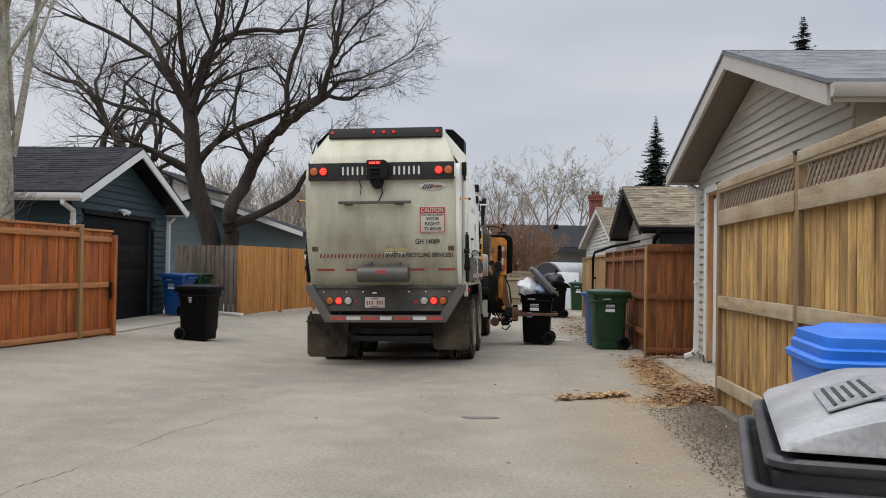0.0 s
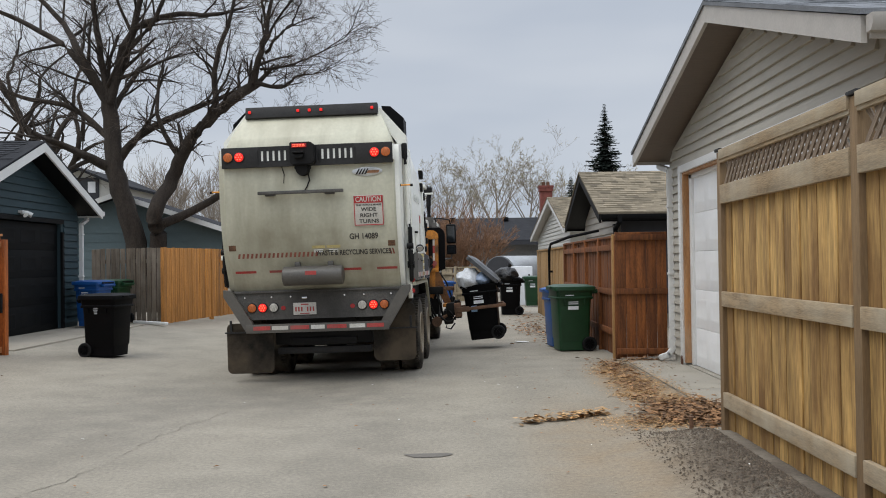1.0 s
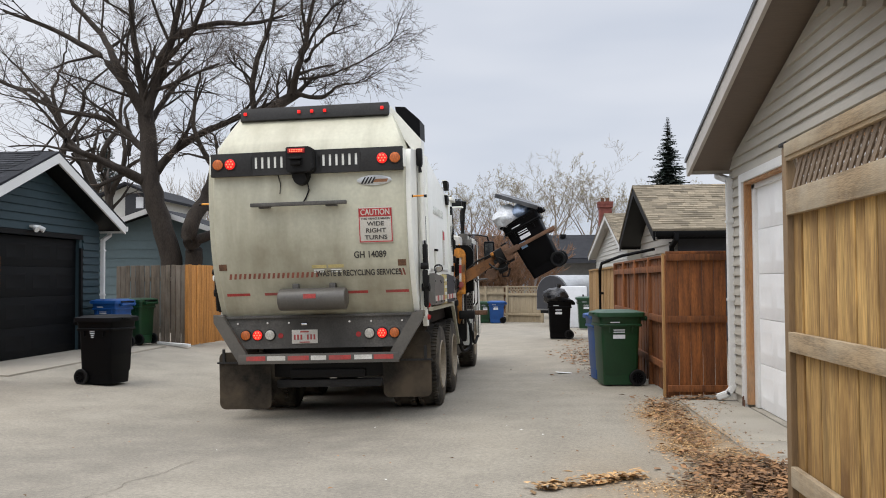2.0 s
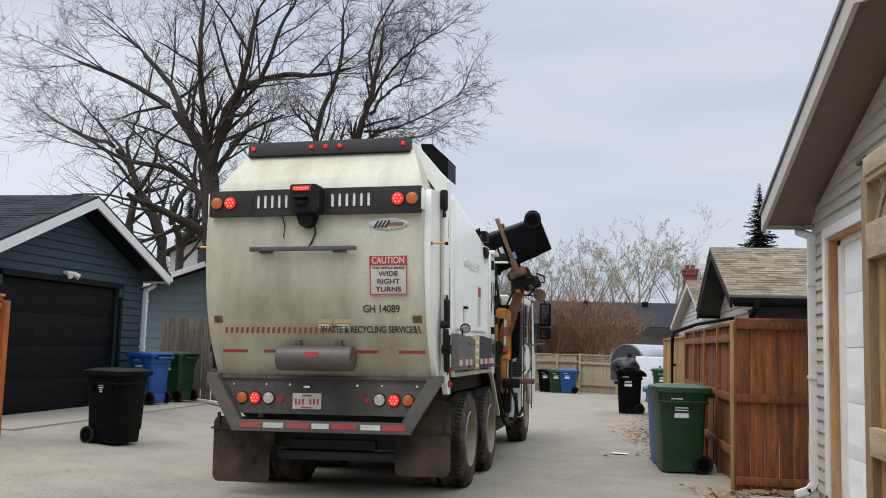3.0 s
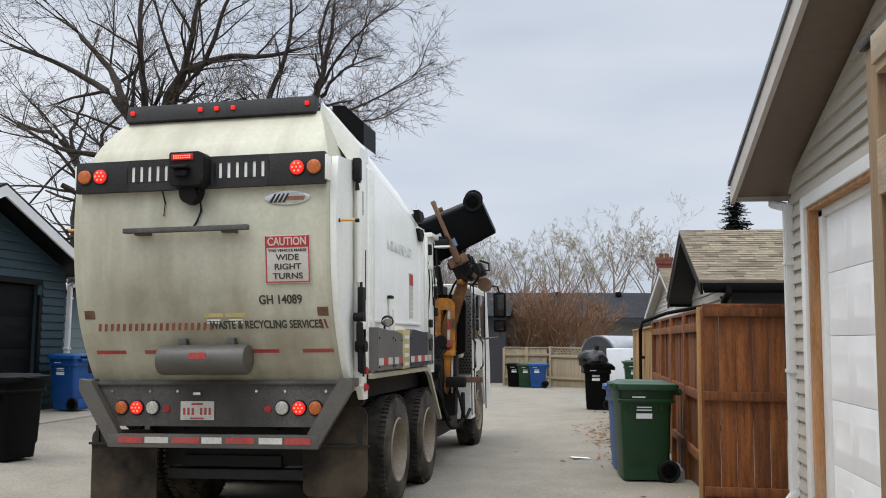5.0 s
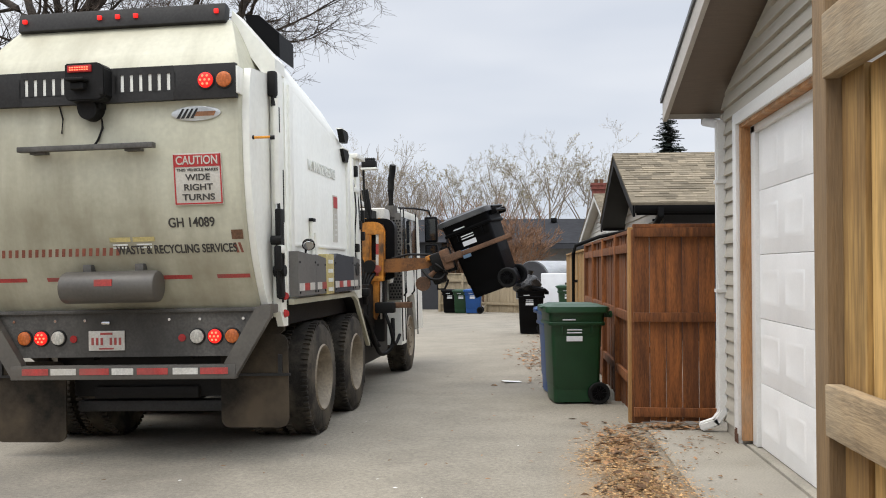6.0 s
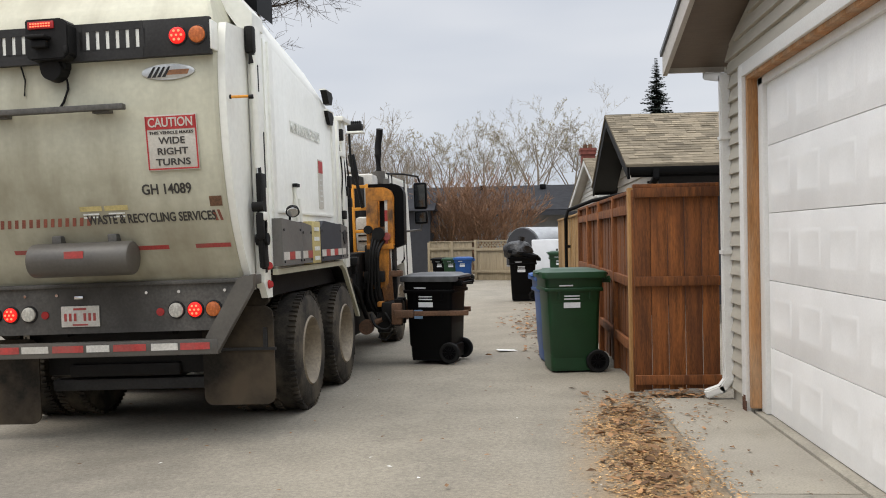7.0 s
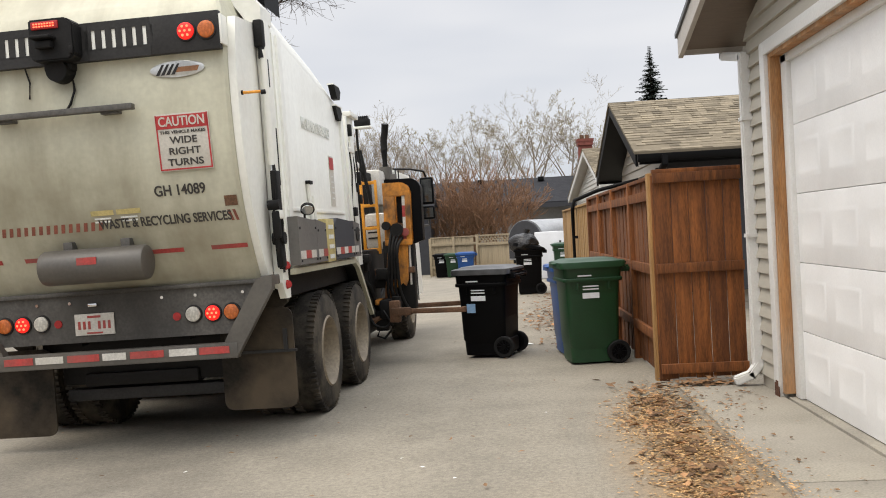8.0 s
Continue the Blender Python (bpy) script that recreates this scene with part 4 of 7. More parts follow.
def spline(pts, n=6):
    out = []
    for i in range(len(pts) - 1):
        p = [Vector(pts[max(0, min(len(pts) - 1, i + k))]) for k in (-1, 0, 1, 2)]
        for j in range(n):
            t = j / n
            out.append(0.5 * (2 * p[1] + (p[2] - p[0]) * t + (2 * p[0] - 5 * p[1] + 4 * p[2] - p[3]) * t * t + (3 * p[1] - p[0] - 3 * p[2] + p[3]) * t ** 3))
    out.append(Vector(pts[-1]))
    return out


TAIL = spline([(0.0, 1.13), (-0.10, 1.28), (-0.25, 1.58), (-0.345, 1.93), (-0.385, 2.3), (-0.385, 2.62), (-0.34, 2.9), (-0.23, 3.14), (0.0, 3.40)])


def tail_y(z):
    return float(np.interp(z, [p[1] for p in TAIL], [p[0] for p in TAIL]))


def tail_w(z):
    return 1.085 - 0.205 * (max(0.0, z - 2.74) / 0.66) ** 1.7


def on_tail(x, z, out=0.004):
    """A pose on the tailgate's skin: x to the right, y up, z out of it."""
    a = math.degrees(math.atan2(tail_y(z + 0.03) - tail_y(z - 0.03), 0.06))
    return pose(x, tail_y(z) - out, z, 90 - a, 0, 0)


def strip_on_tail(bm, x0, x1, z0, z1, out=0.003, lean=0.0):
    n = max(1, int((z1 - z0) / 0.03))
    rows = [z0 + (z1 - z0) * k / n for k in range(n + 1)]
    va = [(bm.verts.new((x0 + lean * (z - z0), tail_y(z) - out, z)), bm.verts.new((x1 + lean * (z - z0), tail_y(z) - out, z))) for z in rows]
    for a, b in zip(va, va[1:]):
        bm.faces.new((a[0], a[1], b[1], b[0]))


def wheel(parent, x, y, r, side, dual, rim_r=0.29):
    w = new("wheel")
    w.parent = parent
    w.matrix_basis = pose(x, y, r - 0.06, 0, 0, 0)
    t = bm_new()
    prof = [(0.0, rim_r), (0.0, r * 0.90), (0.03, r - 0.012), (0.06, r), (0.22, r), (0.25, r - 0.012), (0.28, r * 0.90), (0.28, rim_r)]
    sets = (0.0, 0.30) if dual else (0.0,)
    n = 64
    for off in sets:
        rings = []
        for k in range(n):
            a = math.tau * k / n
            rings.append([t.verts.new((-side * (off + px), pr * math.cos(a), pr * math.sin(a))) for px, pr in prof])
        for k in range(n):
            a, b = rings[k], rings[(k + 1) % n]
            for j in range(len(prof) - 1):
                t.faces.new((a[j], a[j + 1], b[j + 1], b[j]))
        for k in range(n):
            a = math.tau * (k + 0.5) / n
            for px in (0.045, 0.235):
                m = pose(-side * (off + px), (r - 0.002) * math.cos(a), (r - 0.002) * math.sin(a), math.degrees(a), 0, 0) @ Matrix.Diagonal((0.062, 0.030, 0.022, 1))
                bmesh.ops.create_cube(t, size=1, matrix=m)
    part("tyre", t, M["rubber"], w)
    b = bm_new()
    deep = 0.20 if dual else 0.03
    prof = [(0.0, rim_r + 0.012), (-0.012, rim_r), (0.01, rim_r - 0.02), (deep, rim_r - 0.06), (deep + 0.01, 0.13), (deep - 0.10 if dual else 0.0, 0.105), (0.02, 0.0)]
    rings = [[b.verts.new((-side * px, pr * math.cos(math.tau * k / 32), pr * math.sin(math.tau * k / 32))) for k in range(32)] for px, pr in prof[:-1]]
    for ra, rb in zip(rings, rings[1:]):
        for k in range(32):
            b.faces.new((ra[k], ra[(k + 1) % 32], rb[(k + 1) % 32], rb[k]))
    b.faces.new(rings[-1])
    for k in range(10):
        a = math.tau * k / 10
        cyl(b, (-side * (deep + 0.01), 0.17 * math.cos(a), 0.17 * math.sin(a)), (-side * (deep - 0.03), 0.17 * math.cos(a), 0.17 * math.sin(a)), 0.014, n=8)
    part("rim", b, M["rim"], w)
    return w


def round_lamp(parent, m, r, lens, name="lamp", diodes=False):
    lamp = new(name)
    lamp.parent = parent
    lamp.matrix_basis = m
    b = bm_new()
    cyl(b, (0, 0, -0.01), (0, 0, 0.010), r * 1.22, r * 1.12, 24)
    part("bezel", b, M["dark_metal"], lamp)
    b = bm_new()
    rings = [[(r * f * math.cos(a), r * f * math.sin(a), 0.010 + h) for a in (k * math.tau / 24 for k in range(24))] for f, h in ((1.0, 0.0), (0.95, 0.010), (0.7, 0.015), (0.3, 0.017))]
    loft(b, rings)
    part("lens", b, lens, lamp)
    if diodes:
        b = bm_new()
        for k in range(7):
            rr = 0 if k == 0 else r * 0.58
            a = math.tau * k / 6
            cyl(b, (rr * math.cos(a), rr * math.sin(a), 0.016), (rr * math.cos(a), rr * math.sin(a), 0.030), r * 0.2, r * 0.14, 8)
        part("diodes", b, M["red_core"], lamp)
    return lamp


def each(name, boxes, material, parent, label="", bev=0.0):
    """One part for each box given as centre, size and, if any, turn."""
    made = []
    for spec in boxes:
        b = bm_new()
        box(b, spec[0], spec[1], spec[2] if len(spec) > 2 else (0, 0, 0), bev)
        made.append(part(name, b, material, parent, label))
    return made


def hose(parent, pts, r, name="hose", material=None, label=""):
    b = bm_new()
    tube(b, [tuple(p) for p in spline(pts, 6)], r, 10)
    return part(name, b, material or M["black"], parent, label)


def build_truck():
    T = thing("refuse_truck", "white side-loading refuse truck with grimy tailgate and orange lift arm", "truck", TRUCK_AT)
    W, G, D, K = M["white_truck"], M["grey_metal"], M["dark_metal"], M["black"]
    # tailgate: the curved skin with chamfered shoulders
    b = bm_new()
    rows = []
    for p in TAIL:
        w = tail_w(p[1])
        rows.append([(-w, 0.30, p[1]), (-w, p[0] + 0.02, p[1]), (-w + 0.02, p[0], p[1]), (w - 0.02, p[0], p[1]), (w, p[0] + 0.02, p[1]), (w, 0.30, p[1])])
    loft(b, rows)
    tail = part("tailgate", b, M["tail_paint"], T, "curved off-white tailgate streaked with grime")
    for s in (-1, 1):
        # cheek beside the curved skin and the corner column
        b = bm_new()
        prism(b, [(p[0] + 0.03, p[1]) for p in TAIL if p[1] < 2.95] + [(0.12, 2.98), (0.12, 1.05)], "x", s * 1.113 - 0.027, s * 1.113 + 0.027)
        part("tail_cheek", b, W if s > 0 else M["tail_paint"], T)
        b = bm_new()
        box(b, (s * 1.175, 0.19, 2.03), (0.07, 0.13, 1.95), bev=0.012)
        box(b, (s * 1.10, 0.30, 2.03), (0.18, 0.10, 1.95), bev=0.012)
        part("corner_column", b, W, T)
        b = bm_new()
        box(b, (s * 1.175, 0.11, 2.90), (0.07, 0.08, 0.20), bev=0.02)
        cyl(b, (s * 1.185, 0.09, 2.72), (s * 1.185, 0.11, 2.86), 0.022, n=12)
        part("pivot_block", b, K, T, "grease-black tailgate pivot")
        b = bm_new()
        cyl(b, (s * 1.195, 0.105, 1.95), (s * 1.195, 0.105, 2.78), 0.026, n=14)
        part("lift_cylinder", b, W, T)
        b = bm_new()
        cyl(b, (s * 1.195, 0.105, 1.80), (s * 1.195, 0.105, 1.96), 0.014, n=12)
        part("piston_rod", b, M["chrome"], T)
        b = bm_new()
        box(b, (s * 1.215, 0.10, 1.76), (0.05, 0.10, 0.30), bev=0.015)
        box(b, (s * 1.215, 0.06, 1.52), (0.06, 0.12, 0.20), (0, 0, 12), bev=0.02)
        box(b, (s * 1.215, 0.10, 1.31), (0.05, 0.10, 0.20), (6, 0, 0), bev=0.015)
        cyl(b, (s * 1.17, 0.03, 1.66), (s * 1.255, 0.03, 1.66), 0.036, n=14)
        cyl(b, (s * 1.17, 0.09, 1.42), (s * 1.26, 0.09, 1.42), 0.045, n=14)
        cyl(b, (s * 1.21, 0.13, 1.20), (s * 1.22, 0.10, 1.40), 0.022, n=10)
        part("latch", b, K, T, "black greasy latch")
        each("grease_streak", [((s * 1.211, 0.235, 2.02), (0.004, 0.022, 0.42)), ((s * 1.211, 0.165, 1.28), (0.004, 0.05, 0.22)), ((s * 1.211, 0.15, 2.62), (0.004, 0.03, 0.20))], K, T, "black grease streak")
        hose(T, [(s * 1.21, 0.10, 1.95), (s * 1.235, 0.05, 1.76), (s * 1.225, 0.03, 1.52), (s * 1.21, 0.06, 1.22)], 0.012)
        hose(T, [(s * 1.20, 0.12, 1.80), (s * 1.25, 0.08, 1.58), (s * 1.23, 0.08, 1.30)], 0.009)
        each("latch_plate", [((s * 1.235, 0.06, 1.59), (0.05, 0.10, 0.07))], W, T, bev=0.02)
        each("column_sticker", [((s * 1.212, 0.19, 1.64), (0.004, 0.09, 0.07)), ((s * 1.212, 0.19, 1.50), (0.004, 0.10, 0.10))], M["hatch"] if s < 0 else M["sign_bg"], T)
        # skirt that carries the column down to the guard
        b = bm_new()
        prism(b, [(0.10, 1.10), (0.30, 1.10), (0.30, 0.98), (0.18, 0.98)], "x", s * 1.16, s * 1.21)
        part("column_skirt", b, W, T)
        # shoulder bracket and black hood
        b = bm_new()
        prism(b, [(s * 0.86, 3.50), (s * 1.20, 3.10), (s * 1.20, 3.0), (s * 1.10, 2.98), (s * 0.84, 3.36)], "y", 0.10, 0.36)
        part("shoulder", b, W, T)
        b = bm_new()
        prism(b, [(s * 0.86, 3.55), (s * 0.98, 3.54), (s * 1.15, 3.38), (s * 1.15, 3.17), (s * 0.88, 3.42)], "y", 0.40, 0.80)
        part("hood", b, M["plastic_black"], T)
        b = bm_new()
        cyl(b, (s * 1.13, tail_y(2.4) + 0.10, 2.42), (s * 1.27, tail_y(2.4) + 0.14, 2.425), 0.010, n=8)
        rod = part("marker_rod", b, M["ladder"], T, "thin yellow marker rod")
        for x in (1.13, 1.275):
            b = bm_new()
            cyl(b, (s * (x - 0.012), tail_y(2.4) + 0.10 + (x - 1.13) * 0.28, 2.42), (s * (x + 0.02), tail_y(2.4) + 0.10 + (x - 1.11) * 0.28, 2.422), 0.016, n=8)
            part("rod_tip", b, K, rod)
    # body
    b = bm_new()
    ring = lambda y, zt: [(-1.2, y, 1.18), (1.2, y, 1.18), (1.2, y, zt), (0.92, y, zt + 0.46), (-0.92, y, zt + 0.46), (-1.2, y, zt)]
    loft(b, [ring(0.34, 2.98), ring(2.55, 2.66)])
    bmesh.ops.bevel(b, geom=[e for e in b.edges if abs(e.verts[0].co.y - e.verts[1].co.y) > 1], offset=0.03, segments=3, affect="EDGES")
    part("body", b, W, T, "white riveted refuse body")
    each("body_rib", [((1.205, 0.46, 2.05), (0.03, 0.10, 1.80)), ((1.207, 2.53, 1.92), (0.035, 0.10, 1.50)), ((1.203, 1.40, 1.64), (0.02, 2.0, 0.03))], W, T, bev=0.006)
    letters("WASTE & RECYCLING SERVICES", 0.095, M["grey_ink"], T, pose(1.204, 1.50, 2.36, 90, 0, 90), 1.0, name="side_lettering")
    b = bm_new()
    box(b, (1.203, 1.98, 1.93), (0.006, 0.17, 0.46))
    sl = part("warning_label", b, M["sign_bg"], T, "white warning label with red head")
    each("label_head", [((1.207, 1.98, 2.09), (0.006, 0.15, 0.11))], M["red_paint"], sl)
    b = bm_new()
    for k in range(5):
        box(b, (1.207, 1.98, 1.97 - 0.05 * k), (0.005, 0.09, 0.012))
    part("label_print", b, M["grey_ink"], sl)
    for y, z, tilt in ((2.33, 2.79, 0), (2.40, 2.60, 4)):
        b = bm_new()
        prism(b, [(y - 0.16, z + 0.06), (y + 0.06, z + 0.06), (y + 0.11, z + 0.02), (y + 0.05, z - 0.06), (y - 0.06, z - 0.06)], "x", 1.19, 1.235 if tilt else 1.25)
        part("work_lamp", b, K, T, "flat black work lamp")
        each("lamp_bracket", [((1.21, y - 0.03, z + 0.068), (0.06, 0.26, 0.012))], W, T)
    # top marker bar
    b = bm_new()
    box(b, (0, -0.01, 3.44), (1.72, 0.10, 0.15), (-12, 0, 0), bev=0.012)
    box(b, (0, 0.0, 3.35), (1.66, 0.04, 0.05))
    part("marker_bar", b, D, T, "dark grey marker light bar")
    for x in (-0.80, -0.17, -0.02, 0.13, 0.79):
        b = bm_new()
        box(b, (x, -0.068, 3.455), (0.036, 0.024, 0.036), bev=0.008)
        part("marker_lamp", b, M["red_lamp"], T, "small red marker lamp")
    # lamp bar with slots
    y0 = tail_y(2.82)
    b = bm_new()
    for s in (-1, 1):
        # plate around six slots
        x0, x1 = s * 0.16, s * 1.075
        slots = [s * (0.20 + 0.072 * k) for k in range(6)]
        box(b, ((s * 0.60 + x1) / 2, y0 - 0.07, 2.825), (abs(x1 - s * 0.60), 0.05, 0.255), bev=0.005)
        for zc, h in ((2.735, 0.075), (2.925, 0.055)):
            box(b, ((x0 + s * 0.60) / 2, y0 - 0.07, zc), (abs(s * 0.60 - x0), 0.05, h))
        for k in range(7):
            box(b, (s * (0.164 + 0.072 * k), y0 - 0.07, 2.83), (0.044, 0.05, 0.14))
    box(b, (0, y0 - 0.07, 2.825), (0.33, 0.05, 0.255))
    part("lamp_bar", b, D, T, "slotted dark grey lamp bar")
    each("slot_backing", [((s * 0.38, y0 - 0.083, 2.83), (0.44, 0.008, 0.15)) for s in (-1, 1)], W, T)
    each("bar_end", [((s * 1.08, y0 - 0.03, 2.83), (0.02, 0.12, 0.20)) for s in (-1, 1)], W, T, bev=0.006)
    for s in (-1, 1):
        round_lamp(T, pose(s * 0.99, y0 - 0.097, 2.83, 90), 0.058, M["amber"], "amber_lamp")
        round_lamp(T, pose(s * 0.85, y0 - 0.097, 2.83, 90), 0.058, M["red_lamp"], "brake_lamp", True)
    b = bm_new()
    prism(b, [(-0.19, 2.98), (0.07, 2.98), (0.12, 2.94), (0.12, 2.73), (0.08, 2.70), (-0.16, 2.70), (-0.19, 2.73)], "y", y0 - 0.21, y0 - 0.05)
    bmesh.ops.bevel(b, geom=list(b.edges), offset=0.010, segments=2, affect="EDGES")
    box(b, (-0.07, y0 - 0.25, 2.845), (0.14, 0.10, 0.022), bev=0.008)
    box(b, (-0.07, y0 - 0.235, 2.80), (0.11, 0.06, 0.05), bev=0.012)
    box(b, (0.10, y0 - 0.215, 2.76), (0.03, 0.02, 0.05), bev=0.006)
    cam_box = part("camera_box", b, K, T, "black rear camera housing")
    b = bm_new()
    cyl(b, (-0.06, y0 - 0.02, 2.66), (-0.06, y0 - 0.13, 2.65), 0.09, 0.075, 20)
    box(b, (-0.06, y0 - 0.06, 2.69), (0.20, 0.09, 0.08), bev=0.02)
    part("horn", b, K, cam_box)
    b = bm_new()
    box(b, (-0.07, y0 - 0.212, 2.935), (0.19, 0.02, 0.055), bev=0.01)
    part("led_panel", b, M["red_dim"], cam_box)
    b = bm_new()
    for k in range(8):
        for j in range(2):
            box(b, (-0.137 + 0.019 * k, y0 - 0.226, 2.943 - 0.017 * j), (0.010, 0.006, 0.008))
    part("led_row", b, M["red_core"], cam_box)
    b = bm_new()
    tube(b, [(0.0, y0 - 0.02, 2.60), (0.02, tail_y(2.5) - 0.02, 2.52), (-0.02, tail_y(2.43) - 0.015, 2.43), (-0.05, tail_y(2.37) - 0.03, 2.38)], 0.009, 6)
    part("cable", b, K, T)
    b = bm_new()
    tube(b, [(-0.33, tail_y(2.72) - 0.02, 2.70), (-0.30, tail_y(2.6) - 0.015, 2.60), (-0.31, tail_y(2.5) - 0.012, 2.49)], 0.006, 6)
    part("cable", b, K, T)
    # grab bar
    b = bm_new()
    box(b, (-0.09, tail_y(2.37) - 0.07, 2.37), (1.07, 0.06, 0.04), bev=0.006)
    for x in (-0.48, 0.27):
        box(b, (x, tail_y(2.36) - 0.03, 2.35), (0.12, 0.07, 0.03))
    part("grab_bar", b, M["grey_metal"], T, "dark grey steel ledge bar")
    # badge
    m = on_tail(0.745, 2.60)
    b = bm_new()
    loft(b, [[(0.19 * f * math.cos(a), 0.056 * f * math.sin(a), h) for a in (k * math.tau / 36 for k in range(36))] for f, h in ((1.0, 0.0), (1.0, 0.006), (0.96, 0.008))])
    badge = part("badge", b, M["silver"], T, "silver oval badge", at=m)
    b = bm_new()
    for k in range(4):
        prism(b, [(-0.15 + 0.036 * k, -0.036), (-0.125 + 0.036 * k, -0.036), (-0.09 + 0.036 * k, 0.036), (-0.105 + 0.036 * k, 0.036)], "z", 0.009, 0.011)
    part("badge_slash", b, M["dark_metal"], badge)
    b = bm_new()
    prism(b, [(-0.01, -0.022), (0.14, -0.022), (0.155, 0.012), (0.01, 0.012)], "z", 0.009, 0.012)
    part("badge_bar", b, M["badge_orange"], badge)
    # caution sign
    m = on_tail(0.745, 2.115, 0.006)
    b = bm_new()
    box(b, (0, 0, 0), (0.375, 0.385, 0.006), bev=0.002)
    sign = part("caution_sign", b, M["sign_bg"], T, "faded red and white caution sign", at=m)
    b = bm_new()
    box(b, (0, 0.137, 0.004), (0.36, 0.09, 0.004))
    for s in (-1, 1):
        box(b, (s * 0.178, 0, 0.004), (0.010, 0.37, 0.004))
    box(b, (0, -0.181, 0.004), (0.36, 0.010, 0.004))
    part("sign_border", b, M["red_paint"], sign)
    letters("CAUTION", 0.062, M["sign_bg"], sign, pose(0, 0.137, 0.008), 0.32)
    letters("THIS VEHICLE MAKES", 0.020, M["ink"], sign, pose(0, 0.068, 0.005), 0.32)
    letters("WIDE", 0.046, M["ink"], sign, pose(0, 0.012, 0.005), 0.19)
    letters("RIGHT", 0.046, M["ink"], sign, pose(0, -0.062, 0.005), 0.22)
    letters("TURNS", 0.046, M["ink"], sign, pose(0, -0.136, 0.005), 0.25)
    letters("GH 14089", 0.072, M["ink"], T, on_tail(0.665, 1.795), 0.36)
    letters("WASTE & RECYCLING SERVICES", 0.066, M["ink"], T, on_tail(0.52, 1.600), 0.95)
    b = bm_new()
    strip_on_tail(b, 0.0, 0.165, 1.665, 1.70)
    part("yellow_sticker", b, M["yellow"], T, "worn yellow warning sticker")
    b = bm_new()
    strip_on_tail(b, 0.185, 0.36, 1.665, 1.70)
    part("yellow_sticker", b, M["yellow"], T, "worn yellow warning sticker")
    b = bm_new()
    for k in range(4):
        strip_on_tail(b, 0.02 + 0.19 * (k % 2), 0.14 + 0.19 * (k % 2), 1.638 - 0.022 * (k // 2), 1.650 - 0.022 * (k // 2))
    part("sticker_print", b, M["grey_ink"], T)["kind"] = "stuff"
    for k in range(19):
        b = bm_new()
        strip_on_tail(b, -0.96 + 0.055 * k, -0.933 + 0.055 * k, 1.565, 1.625, 0.003, 0.25)
        part("hazard_stripe", b, M["hatch"], T, "faded red-brown hazard stripe")
    for k in range(2):
        b = bm_new()
        strip_on_tail(b, 0.99 + 0.035 * k, 1.01 + 0.035 * k, 1.565, 1.64, 0.003, -0.25)
        part("hazard_stripe", b, M["hatch"], T, "faded red-brown hazard stripe")
    for x0 in (-1.06, 0.965):
        b = bm_new()
        strip_on_tail(b, x0, x0 + 0.09, 1.665, 1.735, 0.005)
        part("corner_plate", b, M["rust"], T)
    for x0, x1 in ((-1.02, -0.75), (-0.58, -0.40), (0.37, 0.60), (0.80, 1.06)):
        b = bm_new()
        strip_on_tail(b, x0, x1, 1.375, 1.405)
        part("reflective_stripe", b, M["tape_red"], T, "dark red reflective stripe")
    # roller under the hopper lip
    y1 = tail_y(1.34) - 0.13
    b = bm_new()
    rings = [[(x, y1 + r * math.cos(a), 1.325 + r * math.sin(a)) for a in (k * math.tau / 28 for k in range(28))] for x, r in ((-0.385, 0.09), (-0.375, 0.115), (-0.36, 0.122), (0.36, 0.122), (0.375, 0.115), (0.385, 0.09))]
    loft(b, rings)
    roller = part("roller", b, M["roller"], T, "grey cylindrical roller")
    each("roller_bracket", [((x, y1 + 0.07, 1.46), (0.07, 0.14, 0.08)) for x in (-0.2, 0.22)], G, roller, bev=0.01)
    b = bm_new()
    box(b, (-0.01, y1 - 0.118, 1.36), (0.14, 0.012, 0.05))
    part("roller_label", b, M["tape_red"], roller)
    # lamp panel
    b = bm_new()
    prism(b, [(-1.16, 1.14), (1.16, 1.14), (1.14, 1.08), (0.95, 0.77), (-0.95, 0.77), (-1.14, 1.08)], "y", -0.015, 0.03)
    box(b, (0, -0.02, 1.13), (2.28, 0.05, 0.03), bev=0.006)
    panel = part("lamp_panel", b, G, T, "sooty grey lamp panel")
    for s in (-1, 1):
        round_lamp(T, pose(s * 0.86, -0.022, 0.925, 90), 0.055, M["amber"], "amber_lamp")
        round_lamp(T, pose(s * 0.72, -0.022, 0.925, 90), 0.055, M["red_lamp"], "brake_lamp", True)
        round_lamp(T, pose(s * 0.575, -0.022, 0.925, 90), 0.055, M["clear_lens"], "reverse_lamp")
    for s in (-1, 1):
        b = bm_new()
        cyl(b, (s * 0.45, -0.016, 0.915), (s * 0.45, -0.024, 0.915), 0.03, n=14)
        part("reflector", b, M["red_dim"], panel)
    b = bm_new()
    for x in (-0.95, -0.6, 0.35, 0.6, 0.95, -0.35):
        cyl(b, (x, -0.016, 1.06), (x, -0.028, 1.06), 0.012, n=8)
    box(b, (-0.17, -0.03, 1.04), (0.07, 0.03, 0.025), bev=0.008)
    part("bolt_row", b, M["chrome"], panel)["kind"] = "stuff"
    b = bm_new()
    box(b, (-0.17, -0.024, 0.90), (0.30, 0.010, 0.155), bev=0.003)
    plate = part("number_plate", b, M["tape_white"], T, "white plate with red marks")
    b = bm_new()
    for k in range(7):
        if k != 3:
            box(b, (-0.285 + 0.038 * k, -0.031, 0.895), (0.019, 0.004, 0.058))
    box(b, (-0.17, -0.031, 0.955), (0.1, 0.004, 0.016))
    box(b, (-0.17, -0.031, 0.838), (0.12, 0.004, 0.012))
